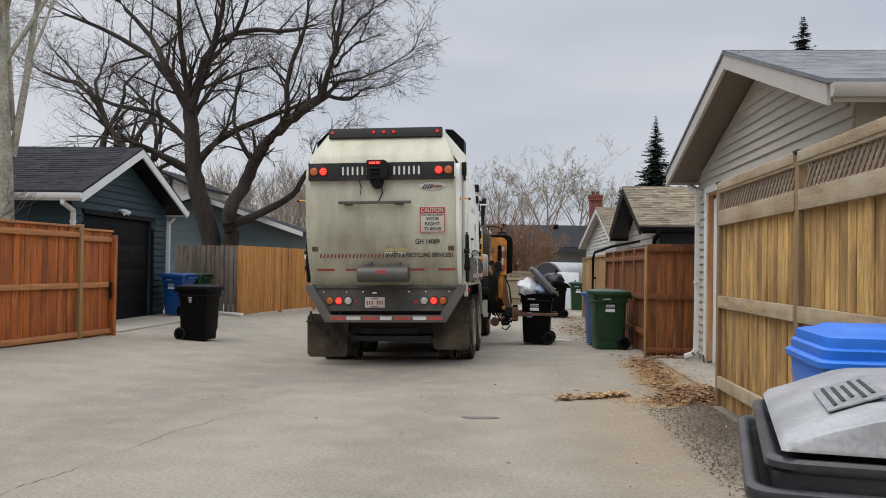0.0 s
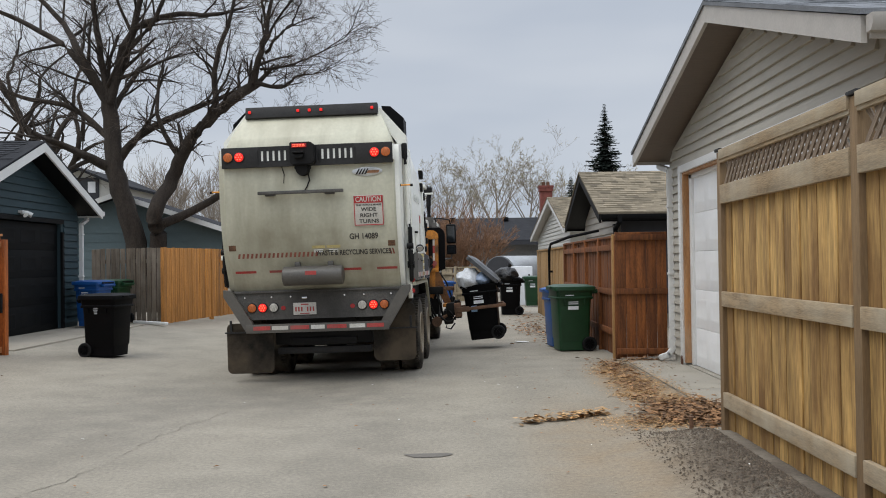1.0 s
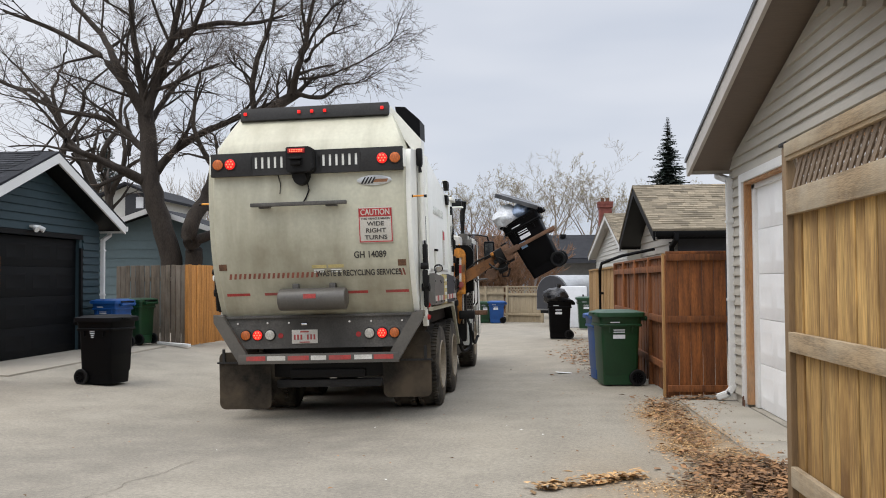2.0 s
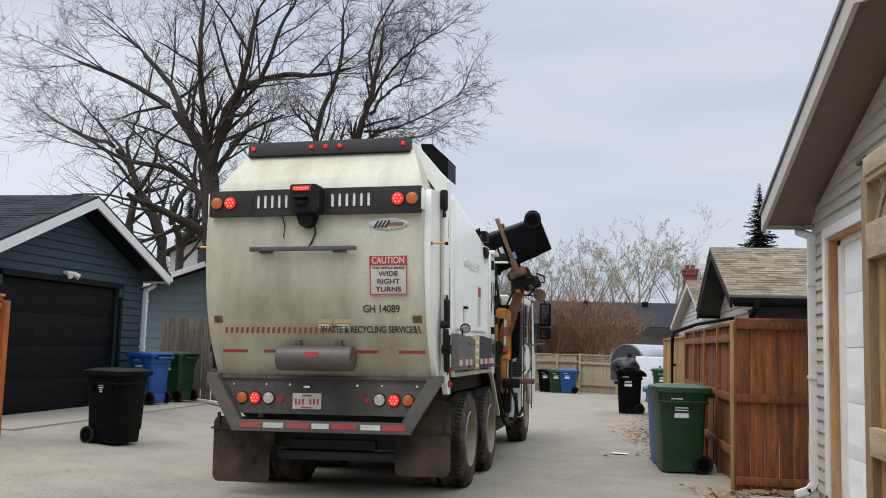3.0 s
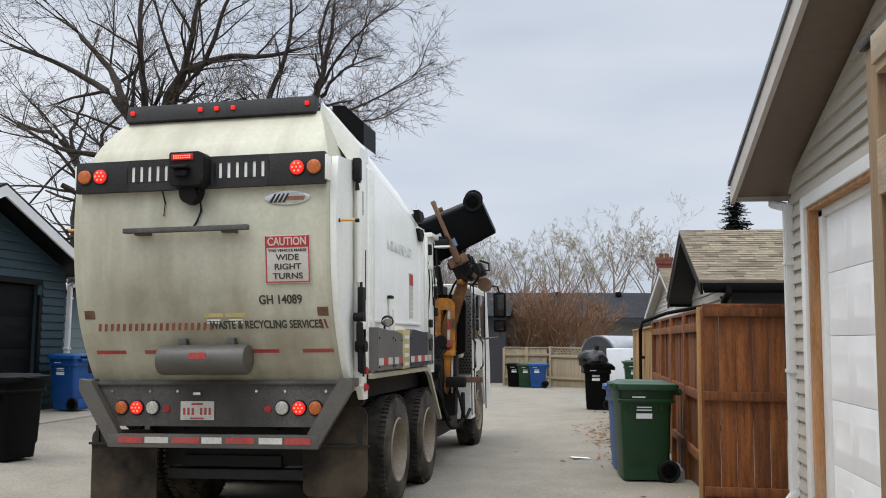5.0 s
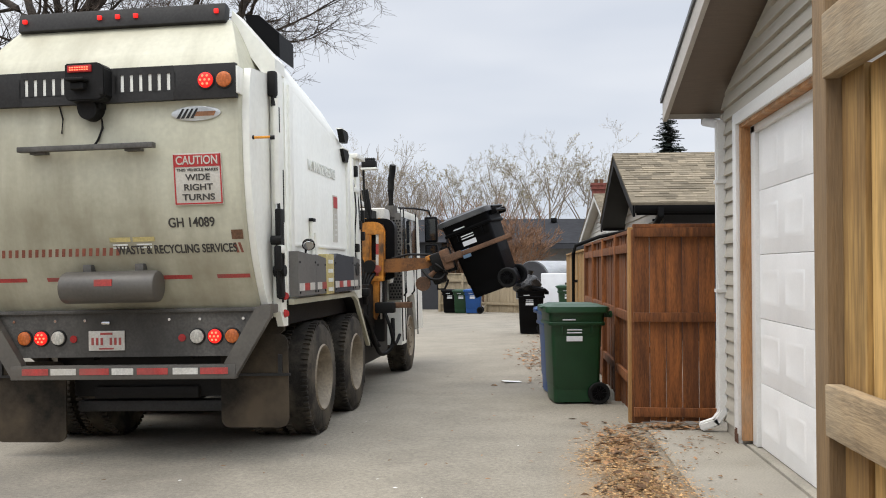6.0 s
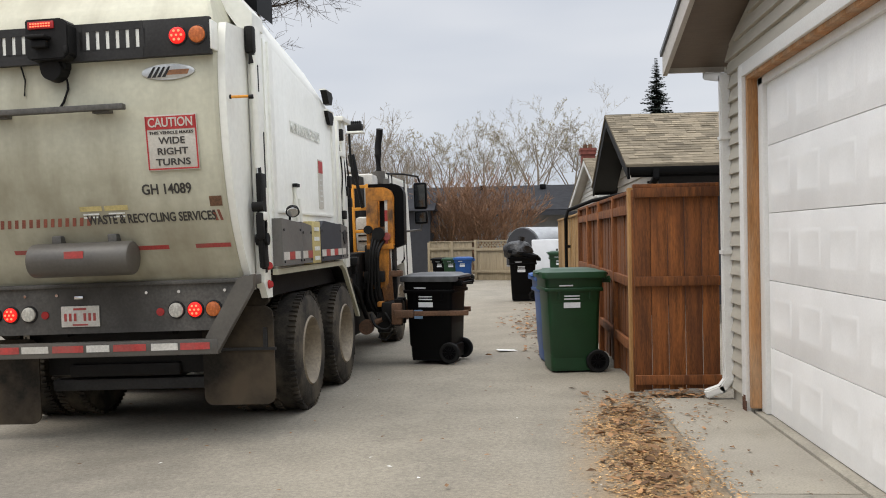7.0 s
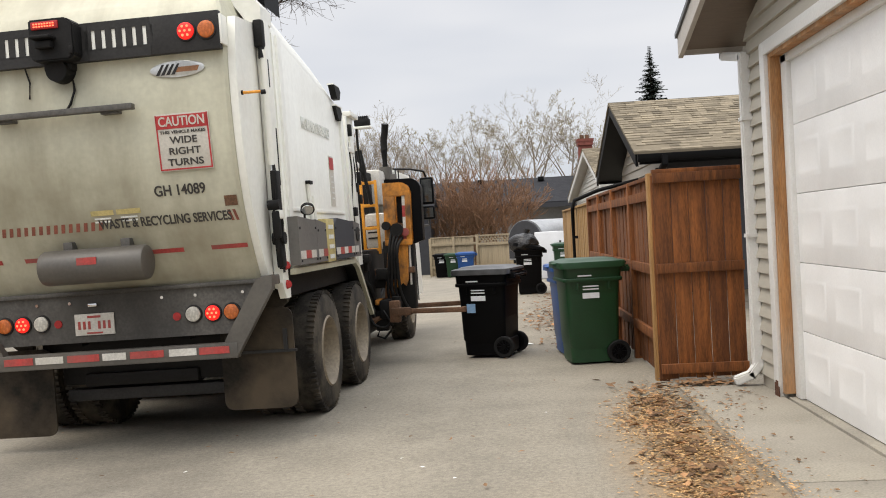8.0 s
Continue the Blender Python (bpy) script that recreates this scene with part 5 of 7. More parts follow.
    part("plate_bar", b, M["tape_red"], plate)
    # under-run frame
    b = bm_new()
    for s in (-1, 1):
        prism(b, [(s * 1.20, 1.17), (s * 1.09, 1.15), (s * 0.83, 0.73), (s * 0.83, 0.61), (s * 0.91, 0.61), (s * 1.20, 1.08)], "y", -0.13, -0.06)
        box(b, (s * 1.15, 0.0, 1.13), (0.10, 0.16, 0.07), bev=0.012)
    box(b, (0, -0.10, 0.66), (1.84, 0.07, 0.11), bev=0.008)
    bumper = part("bumper", b, M["roller"], T, "grey steel under-run bumper")
    for k, (x0, x1, m) in enumerate(((-0.58, -0.37, 1), (-0.34, -0.10, 0), (-0.075, 0.10, 1), (0.13, 0.38, 0), (0.42, 0.62, 1), (0.64, 0.86, 0), (-0.82, -0.60, 0))):
        b = bm_new()
        box(b, ((x0 + x1) / 2, -0.137, 0.668), (x1 - x0, 0.004, 0.05))
        part("tape", b, M["tape_white" if m else "tape_red"], bumper)
    # mud flaps and chassis
    for s, x0, x1, z0, z1 in ((-1, -1.26, -0.64, 0.06, 0.72), (1, 0.68, 1.235, 0.18, 0.92)):
        b = bm_new()
        rr = round_rect((x1 - x0) / 2, (z1 - z0) / 2, 0.07, 0, cx=(x0 + x1) / 2, cy=(z0 + z1) / 2)
        loft(b, [[(p[0], 0.19, p[1]) for p in rr], [(p[0], 0.205, p[1]) for p in rr]])
        flap = part("mud_flap", b, M["flap"], T, "dirty black rubber mud flap")
        b = bm_new()
        box(b, ((x0 + x1) / 2, 0.18, 0.60), (x1 - x0 + 0.04, 0.02, 0.02))
        box(b, (x1 - 0.06 if s > 0 else x0 + 0.06, 0.18, 0.68), (0.03, 0.02, 0.16))
        part("flap_bar", b, D, flap)
    for s in (-1, 1):
        b = bm_new()
        prism(b, [(s * 0.80, 1.18), (s * 1.20, 1.18), (s * 1.20, 0.95), (s * 0.80, 0.62)], "y", 0.21, 0.26)
        part("rear_guard", b, M["flap"], T)
    each("frame_rail", [((s * 0.42, 3.6, 0.86), (0.09, 6.9, 0.26)) for s in (-1, 1)], K, T)
    for y in (1.33, 2.70):
        b = bm_new()
        cyl(b, (-1.0, y, 0.44), (1.0, y, 0.44), 0.07, n=14)
        bmesh.ops.create_uvsphere(b, u_segments=16, v_segments=10, radius=0.2, matrix=pose(0, y, 0.44))
        part("axle", b, K, T)
    each("crossmember", [((0, 0.35, 0.45), (0.9, 0.12, 0.10)), ((0, 0.5, 0.78), (1.5, 0.5, 0.25)), ((0, 0.42, 0.62), (1.3, 0.16, 0.42))], K, T, bev=0.02)
    # black masses filled in to keep the underside dark, their shapes unseen
    each("underbody", [((0, 1.9, 1.05), (2.2, 3.2, 0.16)), ((0, 2.0, 0.70), (1.25, 2.9, 0.5))], K, T)
    each("spring_pack", [((s * 0.50, 2.0, 0.42), (0.12, 1.7, 0.16)) for s in (-1, 1)], K, T, bev=0.02)
    # unseen sheet across the truck, added to block light from ahead
    each("light_baffle", [((0, 3.45, 0.55), (2.3, 0.03, 0.84))], M["flap"], T)
    # the last, middle box is unseen and added to shut out light
    each("chassis_box", [((0.82, 4.25, 0.78), (0.60, 1.7, 0.94)), ((-0.82, 4.25, 0.78), (0.60, 1.7, 0.94)), ((0, 5.5, 0.62), (1.9, 0.9, 0.55))], K, T, "black chassis box", bev=0.03)
    # unseen block, added to darken the space below the body
    each("belly_filler", [((0, 0.75, 0.72), (1.2, 0.7, 0.42))], K, T, bev=0.06)
    each("tow_beam", [((0, 0.42, 0.33), (1.25, 0.14, 0.09))], D, T, "grimy grey tow beam", bev=0.015)
    b = bm_new()
    cyl(b, (-0.5, 0.6, 0.62), (0.5, 0.6, 0.62), 0.11, n=14)
    part("air_tank", b, K, T)
    for s in (-1, 1):
        for y in (1.33, 2.70):
            wheel(T, s * 1.225, y, 0.505, s, True)
        wheel(T, s * 1.20, 6.45, 0.505, s, False)
        # fender over the tandem
        edge = [(0.34, 1.19), (2.60, 1.19), (2.76, 1.13), (3.34, 0.60), (3.34, 0.56), (3.30, 0.57), (2.73, 1.09), (2.58, 1.145), (0.34, 1.145)]
        b = bm_new()
        prism(b, edge, "x", s * 1.225 - 0.02, s * 1.225 + 0.02)
        part("fender", b, M["tail_paint"], T, "grimy white wheel fender edge")
        # the inner width is black, only the outer edge keeps the white
        b = bm_new()
        prism(b, [(p[0] - 0.004, p[1] - 0.004) for p in edge], "x", s * 0.99 - 0.21, s * 0.99 + 0.21)
        part("fender_inner", b, K, T, "black inner width of the fender")
    # side lockers
    for y0, y1, z0, z1, m, nm in ((0.38, 0.94, 1.21, 1.58, M["locker"], "grey"), (0.945, 1.28, 1.21, 1.56, M["locker"], "grey"), (1.60, 2.42, 1.21, 1.58, M["dark_wall"], "dark"), (2.425, 2.72, 1.21, 1.56, M["locker"], "grey")):
        b = bm_new()
        prism(b, [(y0, z0), (y1, z0), (y1, z1 - 0.03), (y0 + 0.12 * (nm == "dark"), z1), (y0, z1 - 0.06 * (nm == "dark"))], "x", 1.19, 1.28)
        locker = part("locker", b, m, T, nm + " side locker")
        n = int((y1 - y0) / 0.16)
        for k in range(n):
            each("tape", [((1.282, y0 + 0.10 + 0.16 * k, 1.285), (0.004, 0.15, 0.062))], M["tape_red"] if k % 2 else M["tape_white"], locker)
        for y in (y0 + 0.04, y1 - 0.04):
            for z in (z0 + 0.03, z1 - 0.09):
                b = bm_new()
                cyl(b, (1.278, y, z), (1.288, y, z), 0.010, n=8)
                part("bolt", b, D, locker)
    b = bm_new()
    cyl(b, (1.279, 2.57, 1.43), (1.292, 2.57, 1.43), 0.07, n=20)
    part("round_badge", b, D, T)
    b = bm_new()
    box(b, (1.235, 1.44, 1.385), (0.09, 0.29, 0.37), bev=0.008)
    ystk = part("yellow_panel", b, M["yellow"], T, "yellow warning panel")
    each("print_bar", [((1.283, 1.44, 1.50 - 0.085 * k), (0.004, 0.17, 0.035)) for k in range(4)], M["grey_ink"], ystk)
    for z in (1.22, 1.08):
        b = bm_new()
        cyl(b, (1.212, 0.21, z), (1.232, 0.20, z), 0.034, 0.026, 18)
        part("side_marker", b, M["red_dim"], T, "small red side marker")
    b = bm_new()
    cyl(b, (1.285, 0.68, 1.65), (1.291, 0.660, 1.632), 0.052, 0.056, 28)
    tube(b, [(1.24, 0.74, 1.55), (1.25, 0.72, 1.60), (1.28, 0.69, 1.64)], 0.010)
    mirr = part("convex_mirror", b, K, T, "round convex mirror")
    b = bm_new()
    cyl(b, (1.291, 0.660, 1.632), (1.2922, 0.656, 1.6284), 0.047, 0.043, 28)
    part("mirror_glass", b, M["chrome"], mirr)
    for y, z1 in ((1.05, 1.86), (1.16, 1.76)):
        b = bm_new()
        cyl(b, (1.225, y, 1.56), (1.215, y - 0.02, z1), 0.017, n=10)
        part("filler_pipe", b, W, T)
    each("pipe_clip", [((1.222, 1.05, 1.87), (0.04, 0.10, 0.03))], K, T, bev=0.006)
    # hopper and frames ahead of the body
    b = bm_new()
    for x, top in ((-1.15, 2.5), (0.72, 1.80)):
        box(b, (x, 3.7, (1.0 + top) / 2), (0.08, 1.6, top - 1.0), bev=0.01)
    box(b, (-0.2, 4.48, 1.75), (1.9, 0.06, 1.5))
    box(b, (-0.2, 3.7, 1.0), (1.9, 1.6, 0.08))
    part("hopper", b, W, T, "open loading hopper")
    each("hopper_post", [((1.17, 2.80, 1.88), (0.08, 0.06, 1.50)), ((1.15, 3.08, 1.90), (0.10, 0.18, 1.58)), ((0.88, 3.42, 1.62), (0.08, 0.10, 1.05)), ((0.86, 3.64, 1.55), (0.07, 0.05, 0.90))], W, T, bev=0.008)
    each("hopper_rail", [((1.13, 3.28, 2.20), (0.09, 0.46, 0.06), (-6, 0, 0)), ((1.17, 3.10, 2.67), (0.14, 0.40, 0.05)), ((1.17, 2.97, 1.66), (0.07, 0.34, 0.05)), ((1.18, 2.95, 2.30), (0.06, 0.35, 0.05))], W, T, bev=0.008)
    each("valve", [((1.20, 2.93, 2.50), (0.06, 0.07, 0.12)), ((1.21, 3.22, 2.02), (0.05, 0.06, 0.14)), ((1.21, 3.22, 1.80), (0.05, 0.08, 0.10)), ((1.19, 3.14, 1.92), (0.06, 0.07, 0.10)), ((1.22, 2.86, 1.66), (0.05, 0.10, 0.09))], K, T, bev=0.012)
    for k in range(3):
        hose(T, [(1.18, 2.92 + 0.12 * k, 2.42), (1.205, 2.93 + 0.15 * k, 2.1), (1.18, 2.95 + 0.17 * k, 1.75), (1.19, 3.0 + 0.14 * k, 1.35)], 0.008)
    # lamp in a white tray on the hopper's corner
    b = bm_new()
    box(b, (1.225, 3.62, 2.60), (0.19, 0.14, 0.022), bev=0.004)
    tray = part("lamp_tray", b, W, T)
    b = bm_new()
    box(b, (1.22, 3.62, 2.655), (0.17, 0.11, 0.085), bev=0.018)
    part("hopper_lamp", b, K, tray, "black finned lamp")
    each("lamp_fin", [((1.15 + 0.022 * k, 3.62, 2.70), (0.009, 0.10, 0.05)) for k in range(7)], K, tray)
    hose(T, [(1.15, 3.62, 2.60), (1.15, 3.63, 2.40), (1.16, 3.66, 2.20)], 0.014)
    # ram and hoses in the arm's bay
    b = bm_new()
    cyl(b, (1.03, 4.30, 2.34), (1.12, 4.36, 1.78), 0.022, n=12)
    cyl(b, (1.02, 4.29, 2.42), (1.055, 4.32, 2.16), 0.042, n=12)
    part("ram", b, K, T)
    each("bay_block", [((0.9, 4.1, 0.95), (0.5, 0.6, 0.6)), ((0.95, 3.75, 1.10), (0.35, 0.5, 0.2)), ((1.17, 3.52, 1.16), (0.10, 0.14, 0.10))], K, T, bev=0.03)
    each("slide_rail", [((1.30, 4.12, 0.985), (0.62, 0.10, 0.07))], M["rust"], T, "rusty brown arm slide rail", bev=0.01)
    each("rail_box", [((1.30, 4.02, 0.96), (0.24, 0.12, 0.13)), ((1.13, 3.62, 1.10), (0.08, 0.10, 0.17))], K, T, bev=0.02)
    # ladder and tank behind the cab
    ladder = new("ladder")
    ladder.parent = T
    ladder["label"] = "orange access ladder"
    each("stile", [((x, 4.42, 1.63), (0.030, 0.045, 0.88)) for x in (0.995, 1.17)], M["ladder"], ladder, bev=0.005)
    each("rung", [((1.082, 4.42, z), (0.18, 0.040, 0.038)) for z in (2.04, 1.77, 1.50, 1.24)], M["ladder"], ladder, bev=0.005)
    b = bm_new()
    box(b, (1.12, 4.72, 1.46), (0.30, 0.24, 0.44), bev=0.05)
    tank = part("tank_box", b, M["tape_white"], T, "white plastic reservoir")
    each("tank_band", [((1.07, 4.596, 1.38 + 0.07 * k), (0.13, 0.004, 0.02)) for k in range(3)], D, tank)
    b = bm_new()
    box(b, (0.2, 5.0, 1.4), (1.6, 0.4, 1.6))
    box(b, (0.8, 4.85, 0.75), (0.55, 0.9, 0.5), bev=0.04)
    part("engine_bay", b, K, T)
    hose(T, [(1.0, 3.45, 1.02), (1.13, 3.72, 0.86), (1.17, 3.92, 0.60), (1.2, 4.12, 0.41), (1.26, 4.26, 0.40), (1.32, 4.36, 0.50), (1.30, 4.5, 0.80)], 0.026, label="black hydraulic hose loop")
    hose(T, [(1.28, 4.0, 0.95), (1.36, 3.96, 0.75), (1.40, 4.05, 0.52), (1.44, 4.2, 0.62)], 0.020)
    hose(T, [(1.05, 3.7, 1.0), (1.1, 3.9, 0.75), (1.12, 4.2, 0.62), (1.16, 4.6, 0.8)], 0.022)
    # cab
    b = bm_new()
    prism(b, [(5.60, 0.38), (6.0, 0.38), (6.12, 1.02), (6.8, 1.06), (7.0, 0.5), (7.6, 0.5), (7.6, 1.3), (7.4, 2.28), (5.60, 2.28)], "x", -1.22, 1.22)
    bmesh.ops.bevel(b, geom=[e for e in b.edges if abs(e.verts[0].co.x - e.verts[1].co.x) < 0.01 and min(e.verts[0].co.z, e.verts[1].co.z) > 1.2], offset=0.05, segments=3, affect="EDGES")
    cab = part("cab", b, W, T, "white low-entry cab")
    b = bm_new()
    for y0, y1 in ((5.72, 5.9), (6.0, 7.0)):
        box(b, (1.222, (y0 + y1) / 2, 1.83), (0.02, y1 - y0, 0.66), bev=0.008)
    box(b, (0, 7.52, 1.85), (2.1, 0.10, 0.7))
    part("cab_window", b, M["glass"], cab, "dark cab glass")
    b = bm_new()
    for y in (5.68, 5.95, 7.05):
        box(b, (1.226, y, 1.35), (0.015, 0.012, 1.85))
    for y in (5.80, 6.5):
        tube(b, [(1.23, y, 1.05), (1.27, y, 1.10), (1.27, y, 1.45), (1.23, y, 1.5)], 0.012, 8)
    part("door_seam", b, K, cab)
    b = bm_new()
    box(b, (1.165, 5.53, 1.60), (0.19, 0.07, 1.20), bev=0.01)
    part("grille_column", b, M["roller"], T)
    b = bm_new()
    for k in range(26):
        for j in range(4):
            cyl(b, (1.10 + 0.042 * j + 0.021 * (k % 2), 5.496, 1.04 + 0.042 * k), (1.10 + 0.042 * j + 0.021 * (k % 2), 5.49, 1.04 + 0.042 * k), 0.015, n=6)
    part("grille_holes", b, K, T, "perforated exhaust guard")["kind"] = "stuff"
    b = bm_new()
    box(b, (0.62, 5.30, 2.02), (1.0, 0.4, 0.46), bev=0.06)
    part("cab_duct", b, M["tape_white"], T)
    b = bm_new()
    tube(b, [(1.12, 5.55, 2.25), (1.12, 5.55, 2.52), (1.125, 5.55, 2.66), (1.15, 5.53, 2.76), (1.165, 5.50, 2.86)], 0.045, 14)
    part("exhaust_pipe", b, K, T, "black upright exhaust pipe")
    b = bm_new()
    cyl(b, (1.12, 5.55, 2.14), (1.12, 5.55, 2.30), 0.085, n=16)
    part("stack_collar", b, M["roller"], T)
    mir = new("side_mirror")
    mir.parent = T
    b = bm_new()
    box(b, (1.47, 7.02, 2.02), (0.20, 0.10, 0.40), bev=0.035)
    box(b, (1.47, 7.02, 1.70), (0.20, 0.10, 0.20), bev=0.035)
    part("mirror_housing", b, M["plastic_black"], mir)
    b = bm_new()
    box(b, (1.47, 6.962, 2.02), (0.15, 0.01, 0.33))
    box(b, (1.47, 6.962, 1.70), (0.15, 0.01, 0.14))
    part("mirror_glass", b, M["glass"], mir)
    b = bm_new()
    tube(b, [(1.15, 6.0, 2.30), (1.3, 6.5, 2.32), (1.44, 7.0, 2.31), (1.47, 7.05, 2.2)], 0.014, 8)
    part("mirror_arm", b, K, mir)
    b = bm_new()
    tube(b, [(1.2, 6.95, 1.50), (1.46, 7.05, 1.52), (1.47, 7.05, 1.62)], 0.016, 8)
    part("mirror_arm", b, M["roller"], mir)

    # ---- lift arm: mast, boom and gripper, keyed in the truck's space ----
    mast = new("lift_mast")
    mast.parent = T
    # an upright frame with a slot, its top corner rounded off on the outer side
    arch = [(0.155 - 0.11 * (1 - math.cos(radians(q))), 1.90 + 0.11 * math.sin(radians(q))) for q in range(0, 91, 15)]
    b = bm_new()
    for y in (-0.085, 0.085):
        box(b, (-0.088, y, 1.62), (0.134, 0.036, 0.66), bev=0.008)
    part("mast_leg", b, M["orange"], mast, "scuffed orange mast leg")
    b = bm_new()
    for y in (-0.085, 0.085):
        box(b, (0.125, y, 1.62), (0.060, 0.036, 0.66), bev=0.008)
    part("mast_leg", b, M["orange"], mast, "scuffed orange mast leg")
    b = bm_new()
    for y in (-0.086, 0.086):
        prism(b, [(-0.155, 1.86), (0.155, 1.86)] + arch + [(-0.155, 2.01)], "y", y - 0.020, y + 0.020)
    part("mast_head", b, M["orange"], mast, "rounded orange mast head")
    b = bm_new()
    box(b, (0, 0, 1.325), (0.31, 0.212, 0.06), bev=0.008)
    part("mast_sill", b, M["orange"], mast)
    # black plate closes the back of the slot
    b = bm_new()
    box(b, (0.02, 0.115, 1.62), (0.29, 0.02, 0.62))
    part("mast_slot", b, K, mast, "black plate behind the slot")
    for k in range(4):
        b = bm_new()
        box(b, (0.078, -0.078, 1.42 + 0.13 * k), (0.036, 0.02, 0.128))
        part("mast_reflector", b, M["tape_red" if k % 2 == 0 else "tape_white"], mast)
    b = bm_new()
    outer = [(0.27 - 0.13 * (1 - math.cos(radians(q))), 1.93 + 0.13 * math.sin(radians(q))) for q in range(0, 91, 15)]
    prism(b, [(0.16, 1.30), (0.27, 1.34)] + outer + [(-0.15, 2.06), (-0.15, 2.015), (0.05, 2.015), (0.13, 1.98), (0.16, 1.90)], "y", 0.05, 0.30)
    part("mast_guard", b, M["plastic_black"], mast, "black plastic guard round the mast")
    b = bm_new()
    prism(b, [(-0.105, 1.30), (0.10, 1.30), (0.09, 0.90), (0.06, 0.82), (0.02, 0.86), (-0.03, 0.80), (-0.07, 0.84), (-0.10, 0.82)], "y", -0.07, 0.07)
    part("mast_column", b, M["orange"], mast, "worn orange column")
    b = bm_new()
    box(b, (0.115, 0.02, 1.06), (0.022, 0.10, 0.46), bev=0.004)
    part("column_edge", b, M["tape_white"], mast)
    b = bm_new()
    box(b, (-0.02, 0.10, 0.95), (0.36, 0.22, 0.80), bev=0.03)
    part("mast_carriage", b, K, mast, "black greasy carriage")
    for k in range(4):
        hose(mast, [(-0.06 + 0.035 * k, -0.13, 1.50 - 0.04 * k), (-0.10 + 0.03 * k, -0.19, 1.25), (-0.12 + 0.035 * k, -0.18, 1.0), (-0.14 + 0.05 * k, -0.15, 0.72), (-0.04 + 0.05 * k, -0.10, 0.50)], 0.016 + 0.004 * (k % 2))
    b = bm_new()
    cyl(b, (-0.01, -0.105, 1.47), (-0.01, -0.17, 1.47), 0.075, n=22)
    cyl(b, (-0.13, -0.10, 1.52), (-0.13, -0.16, 1.52), 0.05, n=18)
    part("pivot_disc", b, K, mast, "greasy black pivot knuckle")
    b = bm_new()
    cyl(b, (0.085, -0.11, 1.44), (0.085, -0.13, 1.44), 0.045, n=18)
    part("round_reflector", b, M["tape_red"], mast, "round red reflector")
    b = bm_new()
    box(b, (-0.62, 0.02, 0.86), (1.1, 0.14, 0.11), bev=0.02)
    part("slide_beam", b, K, mast)
    boom = new("boom")
    boom.parent = T
    b = bm_new()
    for y in (-0.035, 0.035):
        prism(b, [(-0.08, -0.07), (0.3, -0.09), (0.92, -0.045), (0.95, 0.0), (0.92, 0.05), (0.3, 0.08), (-0.08, 0.07)], "z", y - 0.015, y + 0.015)
    cyl(b, (0, 0, -0.06), (0, 0, 0.06), 0.08, n=18)
    cyl(b, (0.9, 0, -0.10), (0.9, 0, 0.10), 0.06, n=18)
    part("boom_arm", b, M["arm"], boom, "grease-streaked brown boom arm with orange paint left")
    b = bm_new()
    cyl(b, (0.1, 0.02, 0.0), (0.75, 0.01, 0.0), 0.018, n=12)
    tube(b, [(0.25, 0.08, 0.0), (0.45, 0.12, 0.02), (0.7, 0.10, 0.03), (0.9, 0.05, 0.06)], 0.014, 8)
    part("boom_ram", b, K, boom)
    grip = new("gripper")
    grip.parent = T
    b = bm_new()
    box(b, (-0.50, 0, 0.58), (0.24, 0.34, 0.22), bev=0.03)
    box(b, (-0.60, 0, 0.45), (0.16, 0.22, 0.24), bev=0.03)
    for y in (-0.15, 0.15):
        cyl(b, (-0.42, y, 0.42), (-0.42, y, 0.72), 0.05, n=14)
    tube(b, [(-0.62, -0.1, 0.38), (-0.66, -0.12, 0.28), (-0.58, -0.12, 0.25), (-0.5, -0.1, 0.34)], 0.014, 8)
    part("gripper_head", b, K, grip, "black greasy gripper head")
    b = bm_new()
    box(b, (-0.60, -0.02, 0.66), (0.14, 0.26, 0.06), bev=0.015)
    part("gripper_plate", b, M["orange"], grip)
    b = bm_new()
    cyl(b, (-0.80, -0.16, 0.40), (-0.80, -0.06, 0.40), 0.085, n=20)
    cyl(b, (-0.80, -0.10, 0.40), (-0.55, -0.08, 0.52), 0.035, n=12)
    part("gripper_link", b, M["rust"], grip, "rusty brown link")
    each("gripper_tag", [((-0.44, -0.19, 0.56), (0.06, 0.005, 0.02))], M["tape_white"], grip)
    hose(grip, [(-0.75, -0.12, 0.55), (-0.68, -0.2, 0.42), (-0.56, -0.2, 0.38), (-0.46, -0.18, 0.46)], 0.016)
    hose(grip, [(-0.62, -0.1, 0.62), (-0.54, -0.2, 0.52), (-0.48, -0.19, 0.40)], 0.013)
    fingers = []
    for s in (-1, 1):
        f = new("finger")
        f.parent = T
        b = bm_new()
        box(b, (0.40, s * 0.02, 0.565), (0.82, 0.04, 0.055), bev=0.010)
        box(b, (0.10, s * 0.03, 0.565), (0.22, 0.06, 0.085), (0, 0, 0), bev=0.012)
        box(b, (0.80, -s * 0.01, 0.565), (0.05, 0.07, 0.06), bev=0.010)
        box(b, (0.02, 0, 0.565), (0.12, 0.08, 0.24), bev=0.02)
        part("finger_bar", b, M["rust"], f, "rusty gripper finger")
        fingers.append((f, s))
    return T, mast, boom, grip, fingers


TRUCK, MAST, BOOM, GRIP, FINGERS = build_truck()

